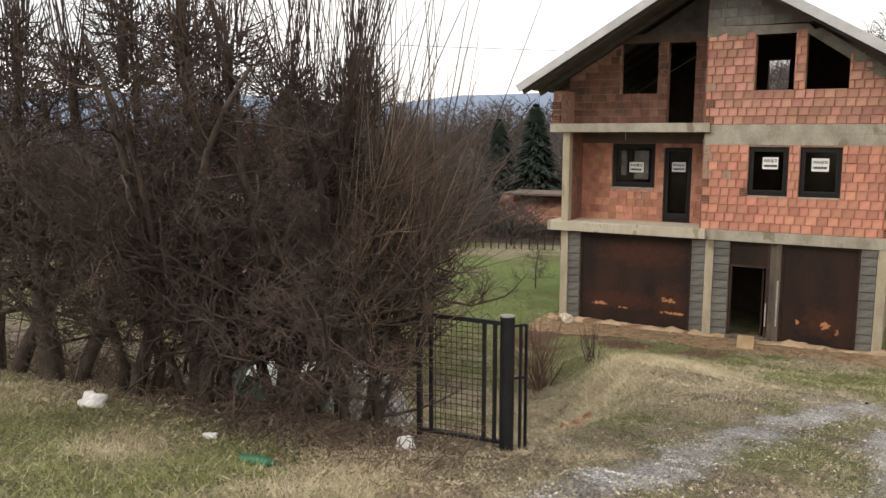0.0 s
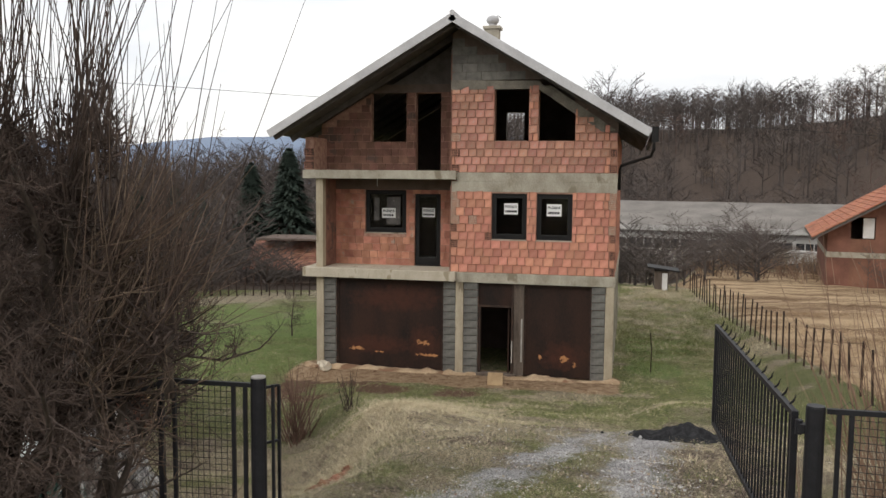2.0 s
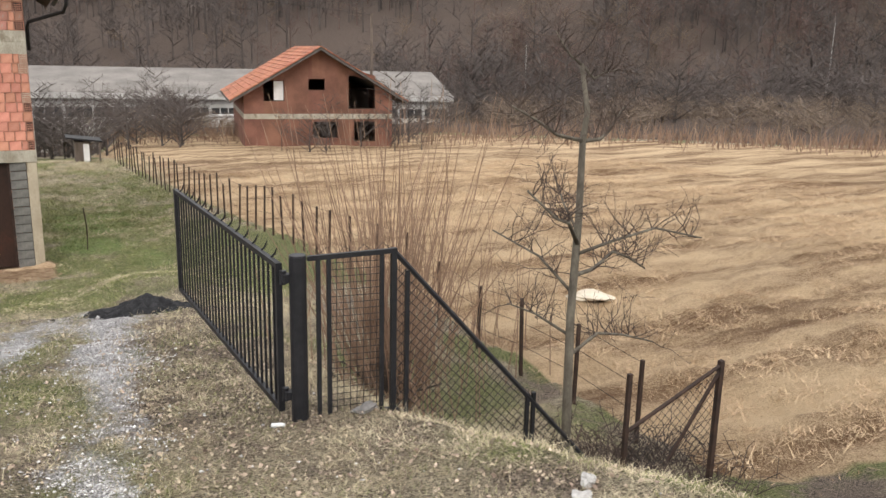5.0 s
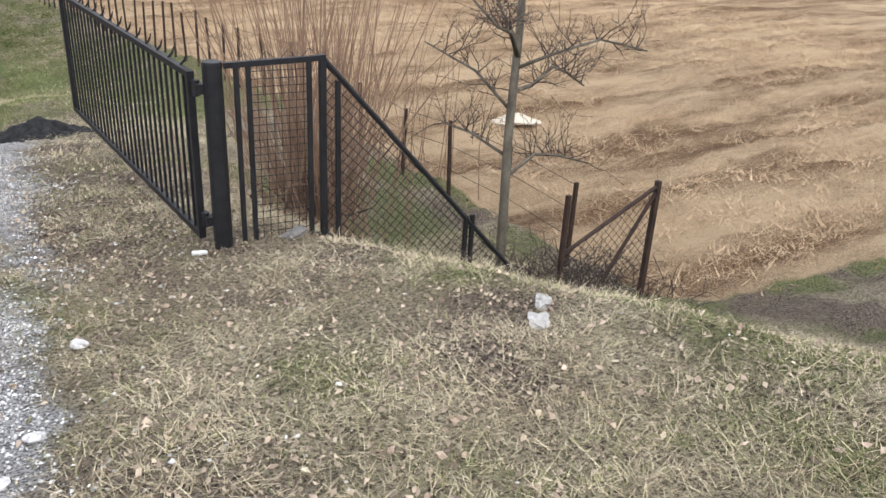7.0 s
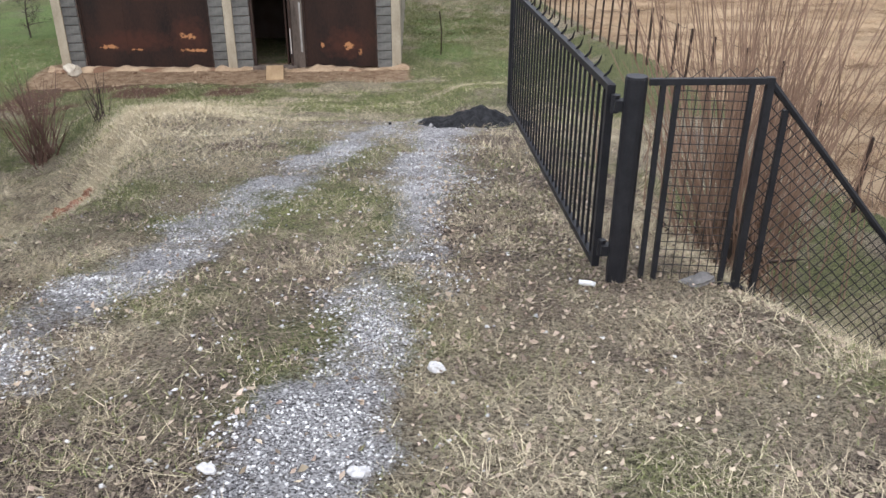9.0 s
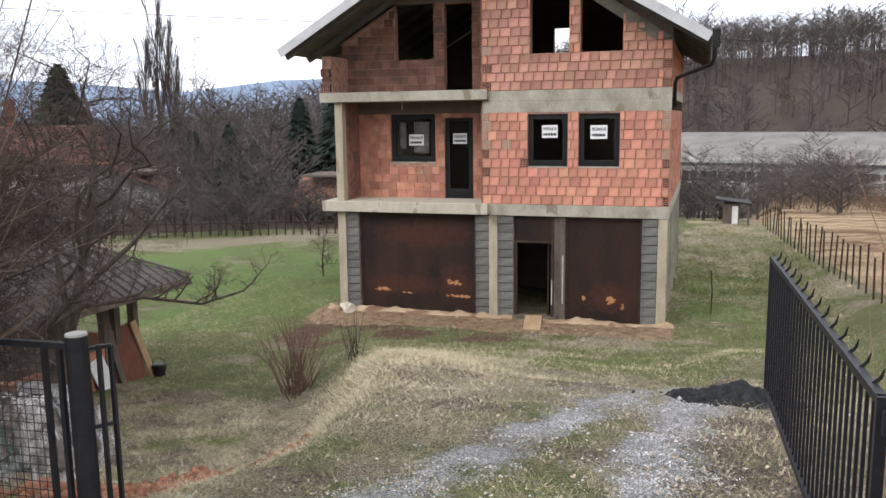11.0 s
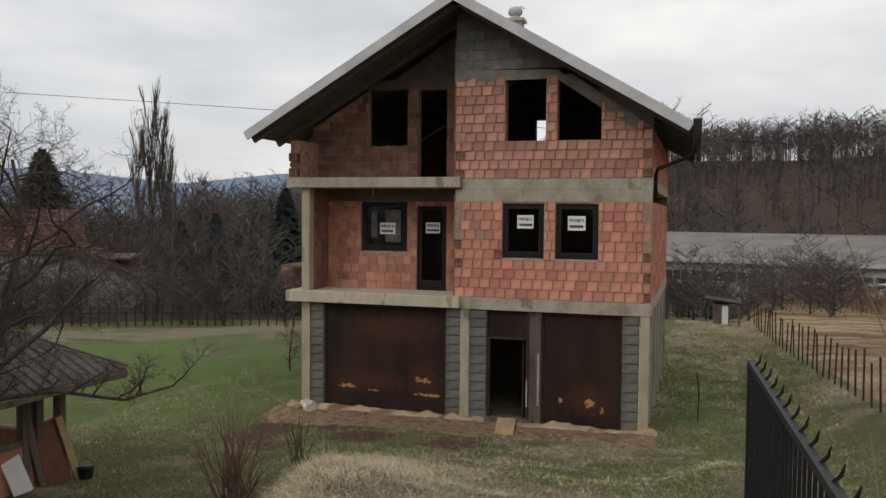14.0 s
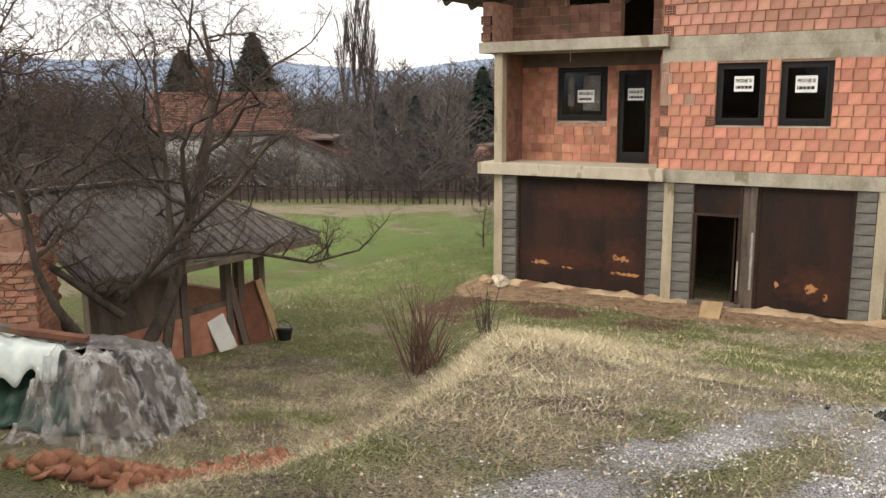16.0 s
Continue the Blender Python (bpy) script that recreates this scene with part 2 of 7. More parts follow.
M_TILE = material("orange_roof_tile", (0.29, 0.10, 0.055), (0.44, 0.17, 0.10), 2, 0.85, 0.3, 20, island=0.25, spots=(0.16, 0.09, 0.06), spot_at=0.62, spot_scale=1.2)
M_OLDTILE = material("weathered_roof_tile", (0.095, 0.047, 0.04), (0.175, 0.085, 0.066), 2, 0.9, 0.3, 20, island=0.3)
M_FARBRICK = material("small_red_brick", (0.13, 0.062, 0.046), (0.25, 0.12, 0.085), 1.2, 0.95, 0.3, 20, island=0.2)
M_SHEDBRICK = material("orange_brick", (0.27, 0.115, 0.075), (0.42, 0.21, 0.145), 5, 0.93, 0.4, 60, vary=0.3, spots=(0.32, 0.25, 0.2), spot_at=0.62, spot_scale=5)
M_PLASTER = material("stained_plaster", (0.44, 0.41, 0.36), (0.66, 0.64, 0.6), 0.35, 0.9, 0.1, 6, spots=(0.3, 0.26, 0.22), spot_at=0.6, spot_scale=0.35)
M_WHITEWALL = material("white_wall", (0.55, 0.54, 0.52), (0.74, 0.73, 0.71), 0.5, 0.9, 0.1, 6)
M_FACWALL = material("grey_white_panel", (0.34, 0.33, 0.31), (0.52, 0.51, 0.49), 0.4, 0.9, 0.1, 6, spots=(0.24, 0.22, 0.2), spot_at=0.62, spot_scale=0.5)
M_FACROOF = material("old_sheet_roof", (0.135, 0.122, 0.11), (0.235, 0.215, 0.195), 0.4, 0.8, 0.1, 6)
M_DARKGLASS = material("dark_far_glass", (0.02, 0.022, 0.025), (0.05, 0.052, 0.055), 1, 0.25, 0.0, 8)
M_STONE = material("pale_gravel", (0.40, 0.39, 0.385), (0.80, 0.785, 0.775), 9, 0.9, 0.3, 60, island=0.55)
M_LUMP = material("grey_concrete_lump", (0.3, 0.29, 0.275), (0.5, 0.485, 0.46), 12, 0.95, 0.7, 60)
M_ROCK = material("limestone", (0.46, 0.4, 0.31), (0.62, 0.56, 0.45), 4, 0.95, 0.6, 30)
M_GREYROCK = material("grey_stone", (0.24, 0.23, 0.21), (0.4, 0.385, 0.355), 6, 0.95, 0.6, 40)
M_ROCKDARK = material("dark_grey_stone", (0.11, 0.105, 0.1), (0.21, 0.2, 0.19), 8, 0.95, 0.6, 40)
M_ASH = material("dark_ash", (0.008, 0.008, 0.009), (0.03, 0.03, 0.032), 16, 0.95, 1.0, 90)
M_LEAF = material("dead_leaf", (0.17, 0.115, 0.08), (0.52, 0.42, 0.32), 5, 0.85, 0.1, 30, island=0.6)
M_DRY = material("dry_grass_blade", (0.40, 0.325, 0.205), (0.68, 0.585, 0.41), 1.2, 0.85, 0.0, 15, island=0.45)
M_GREEN = material("green_grass_blade", (0.13, 0.155, 0.05), (0.32, 0.335, 0.13), 1.2, 0.8, 0.0, 15, island=0.45)
M_STRAW = material("field_straw", (0.36, 0.24, 0.14), (0.66, 0.49, 0.32), 0.6, 0.9, 0.0, 9, island=0.25)
M_CLAY = material("red_clay_rubble", (0.19, 0.075, 0.045), (0.36, 0.17, 0.105), 6, 0.95, 0.8, 40, island=0.3)
M_TARP = material("pale_plastic_sheet", (0.42, 0.50, 0.48), (0.66, 0.71, 0.69), 2.5, 0.4, 0.4, 14)
# pale spots are painted in for the bright creases of a crumpled sheet
M_GREYTARP = material("grey_plastic_sheet", (0.045, 0.04, 0.04), (0.15, 0.138, 0.13), 4, 0.4, 0.6, 22, spots=(0.3, 0.28, 0.27), spot_at=0.62, spot_scale=7)
M_DGREEN = material("dark_green_tarp", (0.008, 0.035, 0.025), (0.02, 0.065, 0.045), 3, 0.5, 0.3, 20)
M_GREENP = material("green_plastic", (0.02, 0.11, 0.06), (0.04, 0.17, 0.09), 5, 0.45, 0.1, 30)
M_BLACKP = material("black_plastic", (0.012, 0.012, 0.013), (0.03, 0.03, 0.03), 5, 0.5, 0.1, 30)
M_SHEDROOF = material("grey_corrugated_roof", (0.075, 0.065, 0.06), (0.17, 0.15, 0.14), 3, 0.85, 0.3, 40, spots=(0.09, 0.08, 0.07), spot_at=0.6)
M_PLASTICW = material("white_litter", (0.6, 0.6, 0.6), (0.75, 0.75, 0.74), 6, 0.5, 0.2, 30)


def rust_material():
    m = material("rusted_sheet_steel", (0.009, 0.0055, 0.0045), (0.036, 0.016, 0.010), 1.6, 0.7, 0.25, 30, stretch=(1, 1, 0.35))
    n, l = m.node_tree.nodes, m.node_tree.links
    b = n["Principled BSDF"]
    old = b.inputs["Base Color"].links[0].from_socket
    tc = n.new("ShaderNodeTexCoord")
    sep = n.new("ShaderNodeSeparateXYZ")
    l.new(tc.outputs["Object"], sep.inputs[0])
    nz = n.new("ShaderNodeTexNoise")
    nz.inputs["Scale"].default_value, nz.inputs["Detail"].default_value, nz.inputs["Roughness"].default_value = 7.0, 9, 0.68
    l.new(tc.outputs["Object"], nz.inputs["Vector"])

    def math_node(op, *args):
        q = n.new("ShaderNodeMath")
        q.operation = op
        for i, v in enumerate(args):
            if isinstance(v, (int, float)):
                q.inputs[i].default_value = v
            else:
                l.new(v, q.inputs[i])
        return q.outputs[0]

    def scars(places):
        """1 in the middle of each worn place, falling to 0 at its rim."""
        total = None
        for cx, cz, rx, rz in places:
            dx = math_node("POWER", math_node("ABSOLUTE", math_node("DIVIDE", math_node("SUBTRACT", sep.outputs["X"], cx), rx)), 2.0)
            dz = math_node("POWER", math_node("ABSOLUTE", math_node("DIVIDE", math_node("SUBTRACT", sep.outputs["Z"], cz), rz)), 2.0)
            v = math_node("MAXIMUM", math_node("SUBTRACT", 1.0, math_node("ADD", dx, dz)), 0.0)
            total = v if total is None else math_node("MAXIMUM", total, v)
        return total

    # broad dull red bloom round the worn places, then bare orange scars in them
    bloom = n.new("ShaderNodeMapRange")
    bloom.inputs["From Min"].default_value, bloom.inputs["From Max"].default_value = 0.62, 0.95
    l.new(math_node("MULTIPLY_ADD", scars([(3.0, 0.72, 0.6, 0.6), (1.6, 0.6, 1.3, 0.35), (6.7, 0.55, 0.8, 0.5), (2.2, 1.9, 1.6, 0.5)]), 0.45, nz.outputs["Fac"]), bloom.inputs["Value"])
    red = n.new("ShaderNodeMix")
    red.data_type = "RGBA"
    l.new(bloom.outputs[0], red.inputs[0])
    l.new(old, red.inputs[6])
    red.inputs[7].default_value = (0.055, 0.019, 0.011, 1)
    old = red.outputs[2]
    sc = scars([(1.1, 0.47, 0.42, 0.08), (1.75, 0.40, 0.3, 0.04), (3.05, 0.38, 0.45, 0.07), (2.95, 0.72, 0.3, 0.16), (6.13, 0.5, 0.1, 0.11), (6.72, 0.47, 0.24, 0.13), (7.02, 0.3, 0.12, 0.22)])
    r = n.new("ShaderNodeValToRGB")
    r.color_ramp.elements[0].position, r.color_ramp.elements[0].color = 0.74, (0, 0, 0, 1)
    r.color_ramp.elements[1].position, r.color_ramp.elements[1].color = 0.80, (1, 1, 1, 1)
    l.new(math_node("MULTIPLY_ADD", sc, 0.33, nz.outputs["Fac"]), r.inputs[0])
    mx = n.new("ShaderNodeMix")
    mx.data_type = "RGBA"
    l.new(r.outputs[0], mx.inputs[0])
    l.new(old, mx.inputs[6])
    mx.inputs[7].default_value = (0.42, 0.20, 0.085, 1)
    l.new(mx.outputs[2], b.inputs["Base Color"])
    return m


M_RUST = rust_material()


def glass_material():
    m = bpy.data.materials.new("window_glass")
    m.use_nodes = True
    b = m.node_tree.nodes["Principled BSDF"]
    b.inputs["Base Color"].default_value = (0.75, 0.8, 0.8, 1)
    b.inputs["Roughness"].default_value = 0.03
    b.inputs["Transmission Weight"].default_value = 1.0
    b.inputs["IOR"].default_value = 1.45
    return m


M_GLASS = glass_material()


def film_material(name, color, alpha):
    """Thin plastic film, partly clear."""
    m = material(name, tuple(c * 0.75 for c in color), color, 3, 0.3, 0.4, 14)
    n, l = m.node_tree.nodes, m.node_tree.links
    # more opaque streaks in the alpha stand in for glints on the creases
    tc, mp, nz, mr = n.new("ShaderNodeTexCoord"), n.new("ShaderNodeMapping"), n.new("ShaderNodeTexNoise"), n.new("ShaderNodeMapRange")
    mp.inputs["Scale"].default_value = (1.0, 1.0, 0.45)
    nz.inputs["Scale"].default_value, nz.inputs["Detail"].default_value, nz.inputs["Distortion"].default_value = 5.0, 6, 1.2
    mr.inputs["From Min"].default_value, mr.inputs["From Max"].default_value = 0.46, 0.72
    mr.inputs["To Min"].default_value, mr.inputs["To Max"].default_value = alpha * 0.4, min(1.0, alpha * 6)
    l.new(tc.outputs["Object"], mp.inputs[0])
    l.new(mp.outputs[0], nz.inputs["Vector"])
    l.new(nz.outputs["Fac"], mr.inputs["Value"])
    l.new(mr.outputs[0], n["Principled BSDF"].inputs["Alpha"])
    return m


M_FILM = film_material("clear_plastic_film", (0.62, 0.6, 0.58), 0.11)


# ---- ground ----
def smooth(a, b, x):
    t = np.clip((np.asarray(x, float) - a) / (b - a), 0, 1)
    return t * t * (3 - 2 * t)


def lattice(ix, iy, seed):
    h = np.sin(ix * 127.1 + iy * 311.7 + seed * 74.7) * 43758.5453
    return h - np.floor(h)


def value_noise(x, y, scale, seed=0):
    x, y = np.asarray(x, float) * scale, np.asarray(y, float) * scale
    ix, iy = np.floor(x), np.floor(y)
    fx, fy = x - ix, y - iy
    fx, fy = fx * fx * (3 - 2 * fx), fy * fy * (3 - 2 * fy)
    a, b = lattice(ix, iy, seed), lattice(ix + 1, iy, seed)
    c, d = lattice(ix, iy + 1, seed), lattice(ix + 1, iy + 1, seed)
    return (a + (b - a) * fx) * (1 - fy) + (c + (d - c) * fx) * fy - 0.5


DRIVE_Y = (-60, -30, -22, -19.9, -16.7, -15.5, -14, -12, -11, -9.5, -7.8, -6.4, -3.8, -1.8, -0.6, 20, 40, 62, 100, 400)
DRIVE_Z = (3.6, 3.5, 3.38, 3.1, 2.62, 2.42, 2.18, 1.95, 1.8, 1.48, 1.05, 0.82, 0.26, -0.02, -0.1, -0.15, -2.2, -5.6, -6, -8)
LEFT_Y = (-60, -22, -18, -16.2, -15.4, -14.4, -13, -11, -9, -6, -2, 14, 40, 80, 400)
LEFT_Z = (3.6, 3.3, 2.9, 2.58, 2.4, 1.75, 1.05, 0.5, 0.18, -0.06, -0.15, -0.2, -1.6, -4, -8)
RIGHT_Y = (-60, -24, -19, -17, -15.5, -14, -8, -3, 2, 20, 40, 62, 100, 400)
RIGHT_Z = (3.4, 2.9, 1.85, 1.32, 0.82, 0.85, 0.95, 0.75, 0.45, -0.05, -0.6, -5.0, -6, -8)
HILL_AZ = (-180, -100, -62, -45, -31.5, -23, -12, 1.3, 12, 24, 40, 180)
HILL_EL = (4.0, 8.0, 9.6, 8.0, 6.3, 4.8, 3.7, 3.2, 2.0, 0.3, 0.0, 0.0)


def ground_z(x, y):
    x, y = np.asarray(x, float), np.asarray(y, float)
    zd, zl, zr = np.interp(y, DRIVE_Y, DRIVE_Z), np.interp(y, LEFT_Y, LEFT_Z), np.interp(y, RIGHT_Y, RIGHT_Z)
    edge_l = np.interp(y, (-17, -15, -12.5, -9.5, -8, -6, -3), (3.0, 5.5, 5.65, 4.9, 4.1, 3.2, 2.0))
    wl_ = smooth(edge_l - 1.5, edge_l + 0.25, x)
    edge_r = np.interp(y, (-22, -18, -15.6, -13, -9, -4, 0), (12.4, 11.0, 10.15, 10.0, 10.4, 10.8, 11))
    wr_ = smooth(edge_r - 0.1, edge_r + 2.0, x)
    z = zl + (zd - zl) * wl_
    z = z + (zr - z) * wr_
    z = z + 0.22 * np.exp(-((x - 4.9) / 1.1) ** 2 - ((y + 8.6) / 1.3) ** 2)
    z = z + 0.35 * smooth(8.3, 9.6, x) * (1 - smooth(10, 11.5, x)) * np.exp(-((y + 5) / 2.5) ** 2)
    z = z + 0.2 * np.exp(-((y + 12.25 - 0.55 * (x - 4.6)) / 0.35) ** 2) * smooth(2.5, 3.1, x) * (1 - smooth(4.6, 5.2, x))
    r = np.hypot(x - 8.3, y + 21.2)
    az = np.degrees(np.arctan2(-(x - 8.3), y + 21.2))
    near = 1 - smooth(22, 45, r)
    z = z + near * (0.05 * value_noise(x, y, 0.9, 1) + 0.045 * value_noise(x, y, 3.1, 2) + 0.02 * value_noise(x, y, 9, 3))
    field = smooth(12.5, 14.5, x) * (1 - smooth(60, 90, r))
    z = z + field * (0.2 * value_noise(x * 0.3 + y * 0.1, y, 1.3, 5) + 0.13 * value_noise(x * 0.5, y, 2.9, 6) + 0.09 * value_noise(x, y, 5.1, 13) * (r < 42) + 0.3 * value_noise(x, y, 0.12, 7))
    # wooded hill and far mountains
    el = np.interp(az, HILL_AZ, HILL_EL)
    top = np.where(el > 0.01, 5.0 + 215 * np.tan(np.radians(el)), z)
    h = smooth(105, 215, r) * np.minimum(1, el / 1.0)
    z = z + (top - z) * h * (r < 5000)
    z = z + smooth(110, 150, r) * (1 - smooth(260, 600, r)) * 3.0 * value_noise(x, y, 0.03, 8) * np.minimum(1, el)
    z = np.where(r > 230, z - smooth(230, 700, r) * np.minimum(1, el) * (z + 10), z)
    mount = smooth(900, 2000, r) * (86 + 34 * np.exp(-((az - 22) / 9) ** 2) + 45 * value_noise(az, az * 0, 0.11, 11) + 22 * value_noise(az, az * 0, 0.43, 12))
    z = z + mount
    # level the pad under the house
    pad = smooth(-1.2, -0.3, y) * (1 - smooth(8.6, 10, y)) * smooth(-1.6, -0.6, x) * (1 - smooth(8.2, 8.9, x))
    return z + (-0.06 - z) * pad


def gz(x, y):
    return float(ground_z(x, y))


def graded(lo, hi, step, far, ratio):
    mid = list(np.arange(lo, hi + 1e-6, step))
    a, s = [], step
    p = hi
    while p < far:
        s *= ratio
        p += s
        a.append(p)
    b, s, p = [], step, lo
    while p > -far:
        s *= ratio
        p -= s
        b.append(p)
    return np.array(b[::-1] + mid + a)


def ground_material():
    m = bpy.data.materials.new("ground_cover")
    m.use_nodes = True
    n, l = m.node_tree.nodes, m.node_tree.links
    b = n["Principled BSDF"]
    b.inputs["Roughness"].default_value = 0.95
    b.inputs["Specular IOR Level"].default_value = 0.15
    tc = n.new("ShaderNodeTexCoord")

    def noise_tex(scale, detail=6, rough=0.6):
        t = n.new("ShaderNodeTexNoise")
        t.inputs["Scale"].default_value, t.inputs["Detail"].default_value, t.inputs["Roughness"].default_value = scale, detail, rough
        l.new(tc.outputs["Object"], t.inputs["Vector"])
        return t.outputs["Fac"]

    def ramp(src, a, b_, ca, cb):
        r = n.new("ShaderNodeValToRGB")
        r.color_ramp.elements[0].position, r.color_ramp.elements[0].color = a, (*ca, 1)
        r.color_ramp.elements[1].position, r.color_ramp.elements[1].color = b_, (*cb, 1)
        l.new(src, r.inputs[0])
        return r.outputs[0]

    def mix(fac, a, b_):
        x = n.new("ShaderNodeMix")
        x.data_type = "RGBA"
        l.new(fac, x.inputs[0])
        l.new(a, x.inputs[6])
        l.new(b_, x.inputs[7])
        return x.outputs[2]

    def mask(name, breakup, lo=0.42, hi=0.58, amount=0.8):
        a = n.new("ShaderNodeAttribute")
        a.attribute_name = name
        s = n.new("ShaderNodeMath")
        s.operation = "MULTIPLY_ADD"
        l.new(breakup, s.inputs[0])
        s.inputs[1].default_value = amount
        l.new(a.outputs["Fac"], s.inputs[2])
        r = n.new("ShaderNodeMapRange")
        r.inputs["From Min"].default_value, r.inputs["From Max"].default_value = lo + amount * 0.5, hi + amount * 0.5
        l.new(s.outputs[0], r.inputs["Value"])
        return r.outputs[0]

    n1, n2, n3, n4 = noise_tex(0.9), noise_tex(5.5), noise_tex(45, 6, 0.7), noise_tex(210, 4, 0.7)
    ragged = n.new("ShaderNodeMath")
    ragged.operation = "MULTIPLY_ADD"
    l.new(n3, ragged.inputs[0])
    ragged.inputs[1].default_value = 0.5
    half = n.new("ShaderNodeMath")
    half.operation = "MULTIPLY"
    half.inputs[1].default_value = 0.5
    l.new(n2, half.inputs[0])
    l.new(half.outputs[0], ragged.inputs[2])
    nr = ragged.outputs[0]
    avg = n.new("ShaderNodeMath")
    avg.operation = "MULTIPLY_ADD"
    l.new(n4, avg.inputs[0])
    avg.inputs[1].default_value = 0.8
    l.new(n3, avg.inputs[2])
    nm = avg.outputs[0]
    dry = ramp(nm, 0.80, 1.01, (0.07, 0.056, 0.04), (0.55, 0.47, 0.335))
    grn = ramp(nm, 0.79, 1.02, (0.05, 0.056, 0.024), (0.28, 0.295, 0.13))
    lush = ramp(nm, 0.78, 1.03, (0.07, 0.115, 0.03), (0.27, 0.345, 0.125))
    soil = ramp(nm, 0.82, 1.02, (0.045, 0.036, 0.03), (0.36, 0.285, 0.225))
    clay = ramp(n2, 0.32, 0.7, (0.24, 0.15, 0.09), (0.50, 0.36, 0.23))
    redsoil = ramp(n3, 0.38, 0.62, (0.08, 0.046, 0.032), (0.24, 0.145, 0.10))
    vor = n.new("ShaderNodeTexVoronoi")
    vor.inputs["Scale"].default_value = 120
    l.new(tc.outputs["Object"], vor.inputs["Vector"])
    sepc = n.new("ShaderNodeSeparateColor")
    l.new(vor.outputs["Color"], sepc.inputs[0])
    grav = ramp(sepc.outputs[0], 0.05, 0.9, (0.10, 0.095, 0.095), (0.74, 0.72, 0.72))
    smap = n.new("ShaderNodeMapping")
    smap.inputs["Scale"].default_value, smap.inputs["Rotation"].default_value = (0.16, 1.1, 1.0), (0, 0, 0.35)
    l.new(tc.outputs["Object"], smap.inputs[0])
    streak = n.new("ShaderNodeTexNoise")
    streak.inputs["Scale"].default_value, streak.inputs["Detail"].default_value, streak.inputs["Roughness"].default_value = 0.9, 8, 0.65
    l.new(smap.outputs[0], streak.inputs["Vector"])
    fsum = n.new("ShaderNodeMath")
    fsum.operation = "MULTIPLY_ADD"
    l.new(n3, fsum.inputs[0])
    fsum.inputs[1].default_value = 0.8
    l.new(streak.outputs["Fac"], fsum.inputs[2])
    fld = ramp(fsum.outputs[0], 0.77, 0.99, (0.17, 0.10, 0.055), (0.60, 0.445, 0.28))
    wood = ramp(n2, 0.3, 0.7, (0.06, 0.045, 0.038), (0.115, 0.088, 0.072))
    # bluish haze of distance, painted into the far ground's colour
    haze_tint = ramp(n1, 0.3, 0.7, (0.18, 0.235, 0.33), (0.22, 0.275, 0.37))
    col = mix(mask("green", nr, 0.35, 0.65, 1.6), dry, grn)
    col = mix(mask("litter", nr, 0.38, 0.62, 1.8), col, soil)
    col = mix(mask("lush", n2, 0.3, 0.7, 0.5), col, lush)
    col = mix(mask("redsoil", n2), col, redsoil)
    col = mix(mask("clay", nr, 0.35, 0.6, 1.2), col, clay)
    col = mix(mask("gravel", nr, 0.34, 0.7, 2.2), col, grav)
    col = mix(mask("field", n1, 0.45, 0.55, 0.2), col, fld)
    col = mix(mask("wood", n1, 0.45, 0.55, 0.2), col, wood)
    col = mix(mask("far", n1, 0.3, 0.7, 0.1), col, haze_tint)
    l.new(col, b.inputs["Base Color"])
    bp = n.new("ShaderNodeBump")
    bp.inputs["Strength"].default_value, bp.inputs["Distance"].default_value = 1.0, 0.04
    s = n.new("ShaderNodeMath")
    s.operation = "ADD"
    l.new(n3, s.inputs[0])
    l.new(n4, s.inputs[1])
    l.new(s.outputs[0], bp.inputs["Height"])
    l.new(bp.outputs[0], b.inputs["Normal"])
    return m


def track_mask(x, y):
    """The two wheel tracks of the drive."""
    cl = np.interp(y, (-22, -19, -16.7, -15, -13.5, -11.5, -10, -8.5), (5.5, 6.05, 6.35, 6.6, 7.0, 7.55, 8.0, 8.5))
    cr = np.interp(y, (-22, -19, -16.7, -15, -13.5, -11.5, -10, -8.5), (7.5, 7.75, 8.1, 8.3, 8.45, 8.55, 8.6, 8.7))
    w = 0.33 + 0.2 * value_noise(x, y, 1.1, 21) + 0.25 * value_noise(x, y, 3.1, 24)
    a = 0.9 * (1 - smooth(w * 0.2, w * 1.7, np.abs(x - cl)))
    b = 1 - smooth(w * 0.2, w * 1.75, np.abs(x - cr))
    patch = np.clip(0.72 + 0.55 * value_noise(x, y, 0.75, 25) + 0.7 * value_noise(x, y, 2.4, 26), 0.15, 1)
    return np.maximum(a, b) * patch * (1 - smooth(-9.0, -7.4, y))


